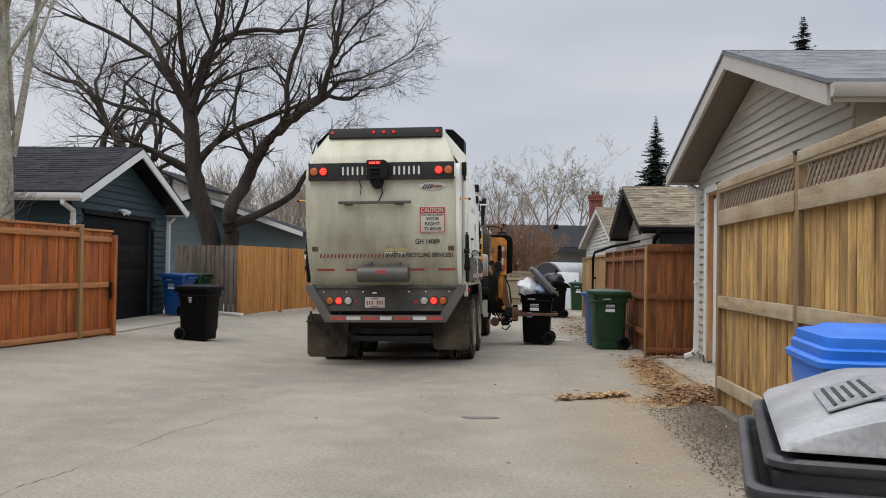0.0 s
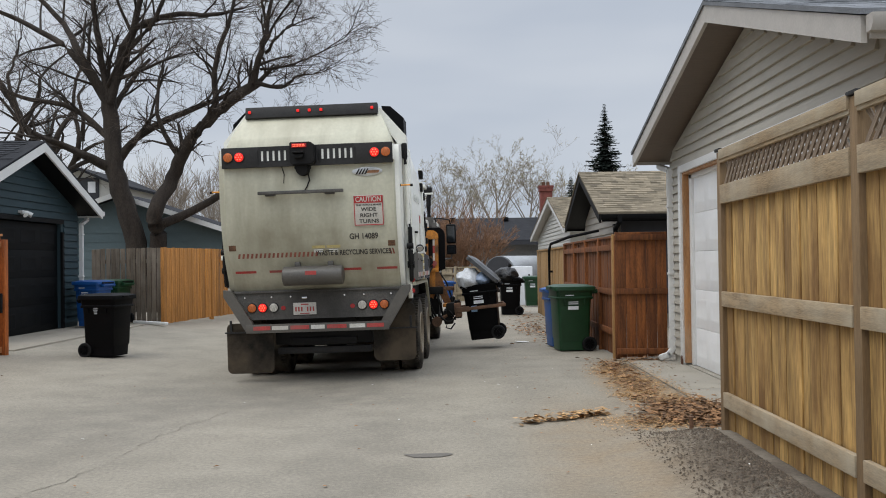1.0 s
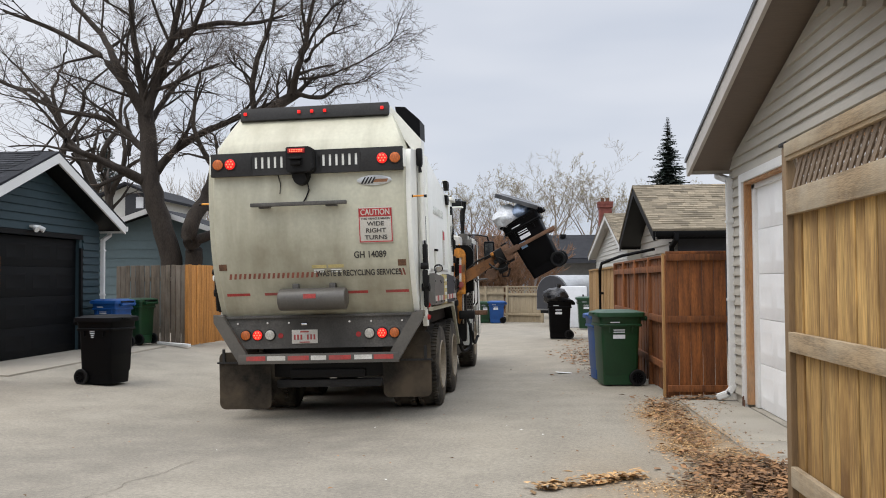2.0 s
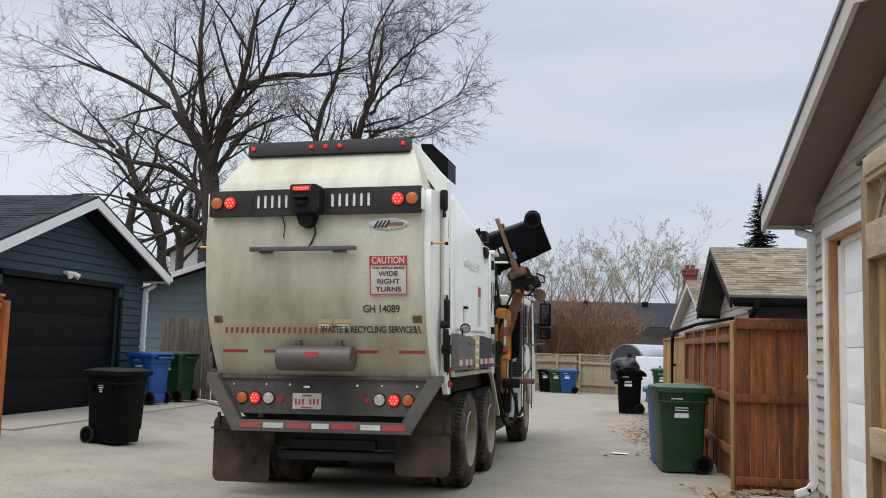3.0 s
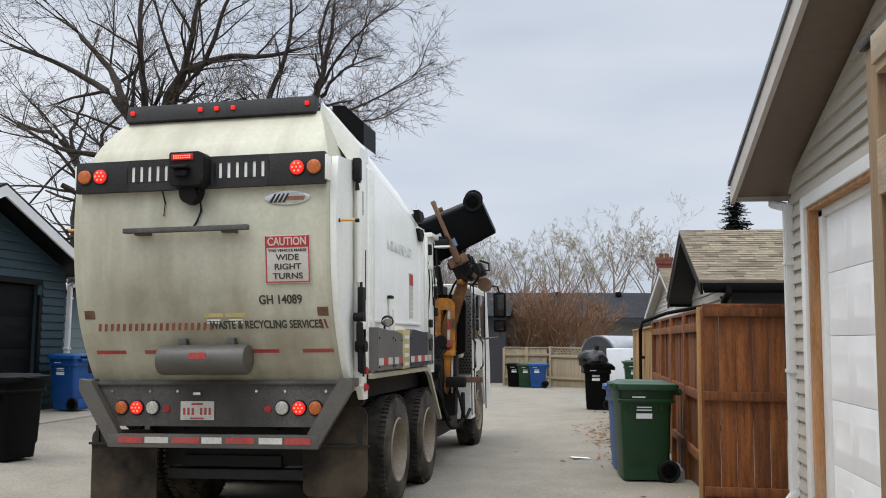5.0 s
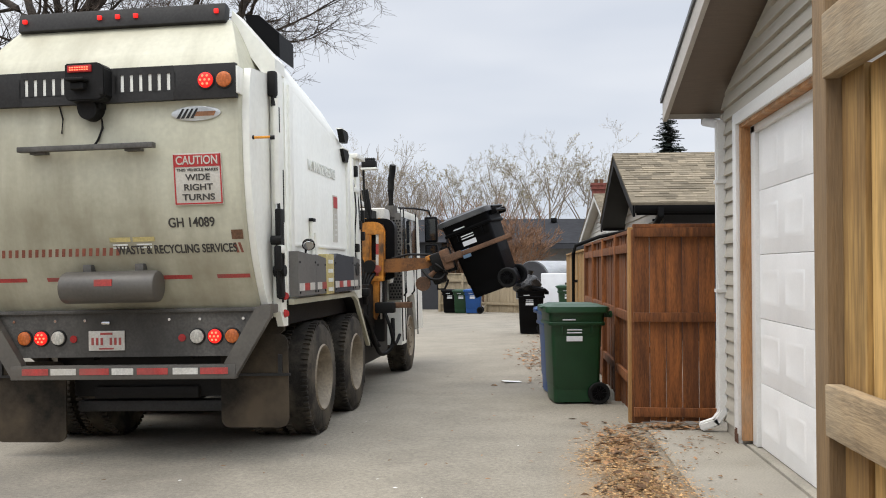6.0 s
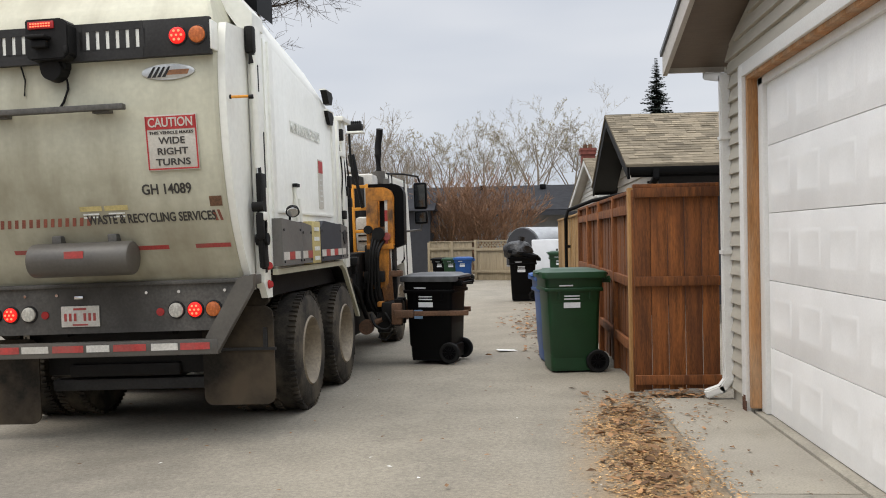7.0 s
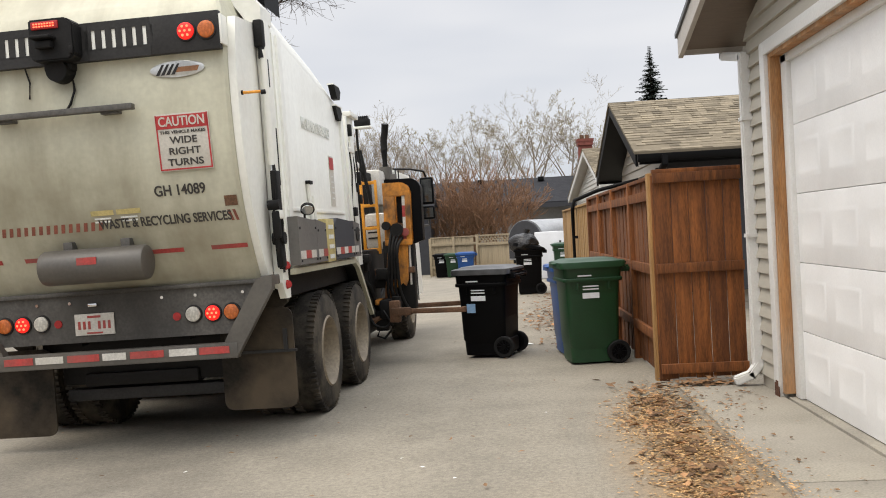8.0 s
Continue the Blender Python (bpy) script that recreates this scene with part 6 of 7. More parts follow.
# ---- wheeled carts (own space: base centre on the ground, wheels and handle towards +x) ----
def cart(name, label, at, body_mat, lid_mat, group="wheeled carts", h=1.0, label_bits=True, lid_open=0.0, face=-1, tub=False):
    """A wheeled cart; a tub flares to a broad flange under a narrower lid."""
    C = thing(name, label, "cart", at, group)
    b = bm_new()
    rings = [round_rect(0.235, 0.225, 0.05, 0.02), round_rect(0.24, 0.23, 0.05, 0.06)]
    rings += [round_rect(0.24 + (0.07 if tub else 0.035) * t, 0.23 + (0.09 if tub else 0.055) * t, 0.055, 0.06 + 0.74 * t * h) for t in (0.33, 0.66, 1.0)]
    zt = 0.80 * h
    lk = 0.90 if tub else 1.0
    if tub:
        rings += [round_rect(0.318, 0.328, 0.06, zt + 0.09 * h), round_rect(0.29, 0.30, 0.05, zt + 0.15 * h), round_rect(0.25, 0.26, 0.05, 0.2), round_rect(0.2, 0.2, 0.05, 0.08)]
    else:
        rings += [round_rect(0.293, 0.300, 0.06, zt + 0.02), round_rect(0.296, 0.305, 0.06, zt + 0.09 * h), round_rect(0.305, 0.315, 0.06, zt + 0.15 * h), round_rect(0.275, 0.285, 0.05, zt + 0.15 * h), round_rect(0.25, 0.26, 0.05, 0.2), round_rect(0.2, 0.2, 0.05, 0.08)]
    loft(b, rings)
    body = part("body", b, body_mat, C)
    b = bm_new()
    if tub:
        loft(b, [round_rect(0.322, 0.332, 0.06, zt + 0.070 * h), round_rect(0.336, 0.346, 0.06, zt + 0.080 * h), round_rect(0.336, 0.346, 0.06, zt + 0.098 * h), round_rect(0.328, 0.338, 0.06, zt + 0.106 * h), round_rect(0.316, 0.326, 0.06, zt + 0.108 * h), round_rect(0.318, 0.328, 0.06, zt + 0.138 * h), round_rect(0.308, 0.318, 0.06, zt + 0.145 * h), round_rect(0.28, 0.29, 0.06, zt + 0.147 * h), round_rect(0.28, 0.29, 0.06, zt + 0.165 * h)])
    else:
        loft(b, [round_rect(0.318, 0.328, 0.06, zt + 0.115 * h), round_rect(0.322, 0.332, 0.06, zt + 0.125 * h), round_rect(0.322, 0.332, 0.06, zt + 0.148 * h), round_rect(0.312, 0.32, 0.06, zt + 0.152 * h)])
        loft(b, [round_rect(0.300, 0.309, 0.06, zt - 0.01), round_rect(0.305, 0.314, 0.06, zt + 0.0), round_rect(0.305, 0.314, 0.06, zt + 0.02), round_rect(0.298, 0.306, 0.06, zt + 0.03)])
    for s in (-1, 1):
        box(b, (0.345, s * 0.20, zt + 0.10 * h), (0.09, 0.03, 0.07), bev=0.01)
    cyl(b, (0.375, -0.24, zt + 0.10 * h), (0.375, 0.24, zt + 0.10 * h), 0.016, n=12)
    part("rim", b, body_mat, C)
    for s in (-1, 1):
        for sx in (-1, 1):
            b = bm_new()
            box(b, (sx * 0.16, s * 0.285, zt - 0.04), (0.02, 0.03, 0.10), bev=0.005)
            part("gusset", b, body_mat, C)
    b = bm_new()
    box(b, (0.20, 0, 0.12), (0.16, 0.34, 0.16), bev=0.03)
    part("axle_housing", b, body_mat, C)
    for s in (-1, 1):
        w = new("wheel")
        w.parent = C
        w.matrix_basis = pose(0.235, s * 0.255, 0.118)
        b = bm_new()
        prof = [(-0.024, 0.078), (-0.026, 0.108), (-0.018, 0.118), (0.018, 0.118), (0.026, 0.108), (0.024, 0.078)]
        rr = [[b.verts.new((pr * math.cos(math.tau * q / 28), px, pr * math.sin(math.tau * q / 28))) for q in range(28)] for px, pr in prof]
        for ra, rb in zip(rr, rr[1:]):
            for q in range(28):
                b.faces.new((ra[q], ra[(q + 1) % 28], rb[(q + 1) % 28], rb[q]))
        part("tyre", b, M["cart_tyre"], w)
        b = bm_new()
        cyl(b, (0, -0.026, 0), (0, 0.026, 0), 0.03, n=14)
        cyl(b, (0, -0.01, 0), (0, 0.01, 0), 0.082, n=28)
        for q in range(10):
            a = math.tau * q / 10
            box(b, (0.055 * math.cos(a), s * 0.016, 0.055 * math.sin(a)), (0.06, 0.012, 0.012), (0, -math.degrees(a), 0))
        part("rim", b, M["plastic_black"], w)
    b = bm_new()
    cyl(b, (0.235, -0.26, 0.125), (0.235, 0.26, 0.125), 0.012, n=8)
    part("axle", b, M["dark_metal"], C)
    # lid, hinged at the handle side
    lid = new("lid")
    lid.parent = C
    lid.matrix_basis = pose(0.33, 0, zt + 0.155 * h, 0, lid_open, 0)
    b = bm_new()
    o = -0.33
    loft(b, [round_rect(0.326 * lk, 0.336 * lk, 0.06, -0.004, cx=o), round_rect(0.328 * lk, 0.338 * lk, 0.06, -0.034, cx=o), round_rect(0.336 * lk, 0.346 * lk, 0.06, -0.034, cx=o), round_rect(0.336 * lk, 0.346 * lk, 0.06, 0.006, cx=o), round_rect(0.332 * lk, 0.342 * lk, 0.06, 0.026, cx=o), round_rect(0.30 * lk, 0.31 * lk, 0.06, 0.036, cx=o), round_rect(0.285 * lk, 0.29 * lk, 0.06, 0.034, cx=o), round_rect(0.24 * lk, 0.25 * lk, 0.06, 0.055, cx=o), round_rect(0.10 * lk, 0.12 * lk, 0.05, 0.060, cx=o)])
    if not tub:
        box(b, (o * 2 - 0.01, 0, 0.010), (0.05, 0.22, 0.02), bev=0.008)
    part("lid_shell", b, lid_mat, lid)
    b = bm_new()
    cyl(b, (0.02, -0.22, 0.0), (0.02, 0.22, 0.0), 0.014, n=10)
    part("hinge_pin", b, M["plastic_black"], lid)
    if label_bits:
        def bar(c, size, turn):
            b = bm_new()
            box(b, c, size, (turn, 0, 0))
            part("print_bar", b, M["label"], C)
        if label_bits == "print":
            for q in range(4):
                bar((0.02, face * (0.292 + 0.002 * q), 0.70 + 0.028 * q), (0.05 + 0.03 * (q > 1), 0.004, 0.010), -face * 3.5)
            return C, lid
        b = bm_new()
        box(b, (-0.03, face * 0.2895, 0.66 * h), (0.17, 0.006, 0.055), (-face * 3.5, 0, 0))
        part("label", b, M["label"], C, "white address label")
        for q in range(2):
            bar((-0.03, face * (0.2935 + 0.002 * q), 0.72 * h + 0.03 * q), (0.16, 0.004, 0.012), -face * 3.5)
        bar((-0.09, face * 0.3075, 0.85 * h), (0.14, 0.004, 0.014), -face * 2)
    return C, lid


def build_carts():
    cart("wheeled_cart", "green wheeled cart standing before the brown fence", pose(2.04, 13.90, 0, 0, 0, 8), M["plastic_green"], M["plastic_green"], h=1.06)
    cart("wheeled_cart", "blue wheeled cart half hidden behind the green one", pose(2.0, 14.60, 0, 0, 0, 8), M["plastic_blue"], M["plastic_blue"], h=1.0)
    cart("wheeled_cart", "black wheeled cart standing alone on the alley's edge", pose(-5.42, 13.65, 0.02, 0, 0, 168), M["plastic_black"], M["plastic_black"], face=1, label_bits="print")
    cart("wheeled_cart", "blue wheeled cart beside the dark garage", pose(-7.76, 18.95, 0.16, 0, 0, -10), M["plastic_blue"], M["plastic_blue"])
    cart("wheeled_cart", "green wheeled cart beside the grey fence", pose(-7.70, 20.0, 0.16, 0, 0, -10), M["plastic_green"], M["plastic_green"])
    cart("wheeled_cart", "black wheeled cart overfilled with a black bag", pose(1.66, 24.15, 0, 0, 0, 0), M["plastic_black"], M["plastic_black"], lid_open=12)
    cart("wheeled_cart", "green wheeled cart by the tan fence", pose(2.74, 29.6, -0.04, 0, 0, 0), M["plastic_green"], M["plastic_green"])
    cart("wheeled_cart", "black wheeled cart at the end fence", pose(-1.02, 35.5, -0.11), M["plastic_black"], M["plastic_black"], h=0.80)
    cart("wheeled_cart", "green wheeled cart at the end fence", pose(-0.62, 35.3, -0.11), M["plastic_green"], M["plastic_green"], h=0.80)
    cart("wheeled_cart", "blue wheeled cart at the end fence", pose(-0.22, 35.1, -0.11), M["plastic_blue"], M["plastic_blue"], h=0.82)
    cart("wheeled_cart", "bright blue wheeled cart by the lattice fence", pose(1.685, 0.81, 0.14, 0, 0, -6), M["blue_bright"], M["blue_bright"], h=1.085, label_bits=False, tub=True)
    # the cart that the truck empties
    C, lid = cart("wheeled_cart", "black wheeled cart with white labels, emptied by the truck", I4, M["plastic_black"], M["lid_grey"])
    b = bm_new()
    box(b, (-0.12, -0.283, 0.55), (0.10, 0.006, 0.10), (4, 0, 0))
    part("sticker", b, M["label_blue"], C, "light blue sticker")
    return C, lid


def blob(name, material, r, seed, squash=(1, 1, 1), sub=3, rough=0.22):
    b = bm_new()
    bmesh.ops.create_icosphere(b, subdivisions=sub, radius=1.0)
    for v in b.verts:
        p = v.co * 1.6 + Vector((seed * 3.1, seed, 0))
        v.co = Vector((v.co.x * squash[0], v.co.y * squash[1], v.co.z * squash[2])) * r * (1 + rough * noise.noise(p) + rough * 0.6 * noise.noise(p * 2.7))
    return b


def build_bin():
    """The long black bin with a domed grey lid, along the fence."""
    B = thing("rubbish_bin", "long black plastic bin with scuffed domed grey lid by the fence", "bin", pose(1.226, -0.310, 0.06, 0, 0, -13))
    b = bm_new()
    rr = lambda x, y, z, r=0.07: round_rect(x, y, r, z, 5)
    loft(b, [rr(0.29, 0.46, 0.09), rr(0.30, 0.47, 0.12), rr(0.355, 0.535, 0.875)])
    part("body", b, M["plastic_black"], B)
    b = bm_new()
    loft(b, [rr(0.355, 0.535, 0.855), rr(0.368, 0.548, 0.858), rr(0.376, 0.556, 0.866), rr(0.379, 0.559, 0.880), rr(0.376, 0.556, 0.893), rr(0.366, 0.546, 0.900), rr(0.354, 0.534, 0.899), rr(0.345, 0.525, 0.890), rr(0.335, 0.515, 0.868)])
    part("lower_rim", b, M["bin_edge"], B, "scuffed rounded shelf rim")
    b = bm_new()
    loft(b, [rr(0.315, 0.50, 0.88), rr(0.315, 0.50, 0.925), rr(0.328, 0.512, 0.928), rr(0.335, 0.518, 0.938), rr(0.334, 0.517, 0.952), rr(0.326, 0.508, 0.960), rr(0.314, 0.496, 0.960), rr(0.302, 0.482, 0.950), rr(0.275, 0.46, 0.935)])
    part("upper_rim", b, M["bin_edge"], B, "scuffed rounded upper rim")
    b = bm_new()
    loft(b, [rr(0.275, 0.46, 0.94), rr(0.275, 0.46, 0.99)])
    part("collar", b, M["plastic_black"], B)
    lid = new("lid")
    lid.parent = B
    b = bm_new()
    arc = [(-0.30, 0.975), (-0.285, 0.995), (-0.19, 1.035), (-0.10, 1.07), (-0.05, 1.08), (0.1, 1.088), (0.22, 1.07), (0.30, 1.0), (0.30, 0.975)]
    rings = [[(p[0] * f, y, 0.975 + (p[1] - 0.975) * g) for p in arc] for y, f, g in ((-0.50, 0.96, 0.45), (-0.49, 1.0, 0.8), (-0.44, 1.0, 0.98), (0.0, 1.0, 1.0), (0.44, 1.0, 0.98), (0.49, 1.0, 0.85), (0.50, 0.96, 0.5))]
    loft(b, rings)
    part("lid_shell", b, M["bin_lid"], lid)
    b = bm_new()
    box(b, (-0.12, -0.12, 1.068), (0.14, 0.40, 0.004), (0, -20, 0))
    lab = part("lid_label", b, M["label_grey"], lid, "worn grey moulded label")
    for k in range(5):
        b = bm_new()
        box(b, (-0.165 + 0.022 * k, -0.12, 1.0555 + 0.0079 * k), (0.009, 0.32 - 0.05 * (k % 3), 0.003), (0, -20, 0))
        part("print_bar", b, M["dark_metal"], lab)
    for s in (-1, 1):
        b = bm_new()
        cyl(b, (s * 0.26 - 0.03, -0.40, 0.05), (s * 0.26 + 0.03, -0.40, 0.05), 0.10, n=24)
        part("wheel", b, M["rubber"], B)
        b = bm_new()
        box(b, (s * 0.2, 0.38, 0.03), (0.08, 0.10, 0.16), bev=0.01)
        part("foot", b, M["plastic_black"], B)


LIFT_CART, LIFT_LID = build_carts()
build_bin()
BAGS = thing("garbage_bags", "white and blue plastic garbage bags crammed into the cart", "garbage bag")
part("bag", blob("bag", M["bag_white"], 0.22, 1, (1, 1.2, 0.9)), M["bag_white"], BAGS, "white plastic bag", at=pose(-0.17, -0.12, 1.04))
part("bag", blob("bag", M["bag_blue"], 0.16, 2, (1.1, 1.2, 0.8)), M["bag_blue"], BAGS, "bluish plastic bag", at=pose(0.04, -0.13, 1.03))
part("bag", blob("bag", M["bag_white"], 0.15, 3, (1.1, 1.3, 0.8)), M["bag_white"], BAGS, "white plastic bag", at=pose(0.12, 0.1, 0.97))
part("bag_print", blob("bag_print", M["bag_green"], 0.10, 4, (1.1, 0.6, 0.6), 2), M["bag_green"], BAGS, "green print on the bag", at=pose(-0.17, -0.28, 1.05))
BLACK_BAG = thing("garbage_bag", "knotted black garbage bag on an overfilled cart", "garbage bag", pose(1.56, 24.05, 1.02))
part("bag", blob("bag", M["bag_black"], 0.27, 6, (1.15, 1, 0.85)), M["bag_black"], BLACK_BAG, at=pose(0, 0, 0.05))
_b = bm_new()
cyl(_b, (0.06, 0, 0.22), (0.10, 0.02, 0.36), 0.03, 0.07, 10)
part("knot", _b, M["bag_black"], BLACK_BAG)
_t = thing("covered_trailer", "silver arched trailer cover with a dark panel for the shaded open end", "trailer", pose(2.4, 32.9, -0.10, 0, 0, 42))
_b = bm_new()
_arc = [(0.78 * math.cos(radians(a)), 1.15 + 0.62 * math.sin(radians(a))) for a in range(0, 181, 12)]
prism(_b, [(-0.78, 0.55)] + [(-p[0], p[1]) for p in _arc] + [(0.78, 0.55)], "x", -0.85, 1.6)
part("cover", _b, M["cover"], _t)
# dark panel closes the arch, standing in for its shaded inside
_b = bm_new()
prism(_b, [(-0.72, 0.6)] + [(-p[0] * 0.92, p[1] - 0.03) for p in _arc] + [(0.72, 0.6)], "x", -0.90, -0.84)
part("end_panel", _b, M["dark_wall"], _t, "dark panel for the shaded open end")
_b = bm_new()
for _y in (-0.6, 0.6):
    cyl(_b, (0.4, _y - 0.09, 0.3), (0.4, _y + 0.09, 0.3), 0.3, n=20)
box(_b, (0.3, 0, 0.5), (2.2, 1.3, 0.12))
part("trailer_chassis", _b, M["black"], _t)
_t = thing("white_box", "upright white panel box beside the trailer", "box", pose(2.44, 31.4, -0.08))
_b = bm_new()
box(_b, (0, 0, 0.68), (0.85, 0.5, 1.36), bev=0.03)
part("shell", _b, M["white_box"], _t)
_b = bm_new()
box(_b, (0.3, -0.256, 1.02), (0.06, 0.01, 0.14))
part("mark", _b, M["ink"], _t)

# ---- trees ----
def ring_mesh(name, segs, material, parent, n_thick=8, kind=""):
    """segs: chains of (point, radius). One mesh of tapered tubes."""
    verts, faces = [], []
    for chain in segs:
        r0 = chain[0][1]
        n = n_thick if r0 > 0.06 else (5 if r0 > 0.02 else 3)
        base = None
        for i, (p, r) in enumerate(chain):
            a, b = chain[max(i - 1, 0)][0], chain[min(i + 1, len(chain) - 1)][0]
            d = (b - a).normalized()
            u = d.orthogonal().normalized()
            v = d.cross(u)
            now = len(verts)
            for k in range(n):
                t = math.tau * k / n
                verts.append(p + (u * math.cos(t) + v * math.sin(t)) * r)
            if base is not None:
                for k in range(n):
                    faces.append((base + k, base + (k + 1) % n, now + (k + 1) % n, now + k))
            base = now
    me = bpy.data.meshes.new(name)
    me.from_pydata([tuple(v) for v in verts], [], faces)
    me.materials.append(material)
    me.polygons.foreach_set("use_smooth", [True] * len(me.polygons))
    ob = piece(name, me, parent, I4)
    if kind:
        ob["kind"] = kind
    return ob


def grow(rng, start, way, length, radius, depth, out, bend=0.25, up=0.12, spread=38, kids=(3, 5), taper=0.45, min_r=0.006, shrink=(0.45, 0.72), steps=None):
    """Recursive limbs: out collects (depth, chain)."""
    p, d = Vector(start), Vector(way).normalized()
    n = steps or max(3, int(length / 0.35))
    n = min(n, 12)
    chain = [(p.copy(), radius)]
    for i in range(n):
        d = (d + Vector((rng.gauss(0, bend), rng.gauss(0, bend), rng.gauss(0, bend * 0.7) + up)) * (1.2 / n)).normalized()
        p = p + d * (length / n)
        chain.append((p.copy(), max(min_r * 0.6, radius * (1 - (1 - taper) * (i + 1) / n))))
    out.append((depth, chain))
    if depth <= 0:
        return
    for k in range(rng.randint(*kids)):
        f = rng.uniform(0.3, 1.0)
        i = min(n, max(1, round(f * n)))
        q, r = chain[i]
        dd = (chain[i][0] - chain[i - 1][0]).normalized()
        side = Vector((rng.gauss(0, 1), rng.gauss(0, 1), rng.gauss(0, 0.6)))
        side = (side - dd * side.dot(dd)).normalized()
        a = radians(rng.uniform(0.55, 1.25) * spread)
        grow(rng, q, dd * math.cos(a) + side * math.sin(a), length * rng.uniform(*shrink), max(min_r, r * rng.uniform(0.42, 0.62)), depth - 1, out, bend, up, spread, kids, taper, min_r, shrink)


def guided(rng, pts, y, r0, r1, depth, out, every=0.55, reach=(1.2, 2.6), **kw):
    """A main limb along control points (x, z) near the depth y, with branches growing off it."""
    path = spline([Vector((p[0], y + rng.uniform(-0.35, 0.35) * (k > 0), p[1])) for k, p in enumerate(pts)], 5)
    n = len(path) - 1
    chain = [(p + Vector((rng.gauss(0, 0.02), rng.gauss(0, 0.02), 0)), r0 + (r1 - r0) * k / n) for k, p in enumerate(path)]
    out.append((depth, chain))
    gone = 0.0
    for k in range(1, n + 1):
        step = (path[k] - path[k - 1]).length
        gone += step
        if (gone > every and path[k].z > 4.2) or k == n:
            gone = 0.0
            d = (path[k] - path[k - 1]).normalized()
            for _ in range(2 if k == n else 1):
                side = Vector((rng.gauss(0, 1), rng.gauss(0, 1), rng.gauss(0.25, 0.6)))
                side = (side - d * side.dot(d)).normalized()
                a = radians(rng.uniform(25, 62)) * (0.45 if k == n else 1)
                grow(rng, path[k], d * math.cos(a) + side * math.sin(a), rng.uniform(*reach), max(0.02, chain[k][1] * rng.uniform(0.35, 0.6)), depth - 2, out, **kw)


def guided_tree(label, seed, y, limbs, depth, every=0.55, reach=(1.3, 2.8), twig_depth=1, **kw):
    rng = random.Random(seed)
    T = thing("elm_tree", label, "tree")
    out = []
    for pts, r0, r1 in limbs:
        guided(rng, pts, y, r0, r1, depth, out, every, reach, **kw)
    ring_mesh("trunk", [c for d, c in out if d == depth], M["bark"], T, 12)
    ring_mesh("branchwork", [c for d, c in out if twig_depth < d < depth], M["bark"], T, 6, "stuff")
    ring_mesh("crown", [c for d, c in out if d <= twig_depth], M["twig"], T, 5, "stuff")
    return T


def tree(name, label, seed, limbs, depth, bark, twig, twig_depth=2, buds=None, **kw):
    rng = random.Random(seed)
    T = thing(name, label, "tree")
    out = []
    for start, way, length, radius in limbs:
        grow(rng, start, way, length, radius, depth, out, **kw)
    ring_mesh("trunk", [c for d, c in out if d == depth], bark, T, 12)
    ring_mesh("branchwork", [c for d, c in out if twig_depth < d < depth], bark, T, 7, "stuff")
    ring_mesh("crown", [c for d, c in out if d <= twig_depth], twig, T, 5, "stuff")
    if buds:
        verts, faces = [], []
        for d, c in out:
            if d == 0:
                for p, _ in c[1:]:
                    if rng.random() < 0.5:
                        b0 = len(verts)
                        s = rng.uniform(0.012, 0.03)
                        for k in range(3):
                            verts.append(p + Vector((rng.gauss(0, s), rng.gauss(0, s), rng.gauss(0, s))))
                        faces.append((b0, b0 + 1, b0 + 2))
        me = bpy.data.meshes.new("bud_haze")
        me.from_pydata([tuple(v) for v in verts], [], faces)
        me.materials.append(buds)
        piece("bud_haze", me, T, I4)["kind"] = "stuff"
    return T


def spruce(label, x, y, z0, height, radius, material, seed):
    rng = random.Random(seed)
    T = thing("spruce", label, "tree", pose(x, y, z0))
    b = bm_new()
    cyl(b, (0, 0, 0), (0, 0, height * 0.97), height * 0.018, 0.02, 8)
    part("trunk", b, M["bark"], T)
    verts, faces = [], []
    n = int(height * 10)
    for k in range(n):
        f = k / n
        z = height * (0.08 + 0.92 * f)
        rr = radius * (1 - f) ** 0.85 * rng.uniform(0.75, 1.1) + 0.05
        for j in range(max(7, int(22 * (1 - f) + 6))):
            a = rng.uniform(0, math.tau)
            L = rr * rng.uniform(0.55, 1.0)
            w = 0.10 + 0.16 * L
            c, s = math.cos(a), math.sin(a)
            # a drooping bough of jagged needle blades
            for m in range(4):
                t0, t1 = m / 4, (m + 1.25) / 4
                dz = lambda t: -0.35 * L * t + 0.22 * L * t * t
                b0 = len(verts)
                for sgn in (-1, 1):
                    verts.append((c * L * t0, s * L * t0, z + dz(t0)))
                    verts.append((c * L * t1 - s * sgn * w * (1.1 - t0), s * L * t1 + c * sgn * w * (1.1 - t0), z + dz(t1) - 0.07 * w + rng.uniform(-0.05, 0.05)))
                    verts.append((c * L * (t1 - 0.05), s * L * (t1 - 0.05), z + dz(t1) - 0.12 * L * 0.5))
                faces += [(b0, b0 + 1, b0 + 2), (b0 + 3, b0 + 4, b0 + 5)]
    me = bpy.data.meshes.new("foliage")
    me.from_pydata(verts, [], faces)
    me.materials.append(material)
    piece("foliage", me, T, I4)["kind"] = "stuff"
    return T


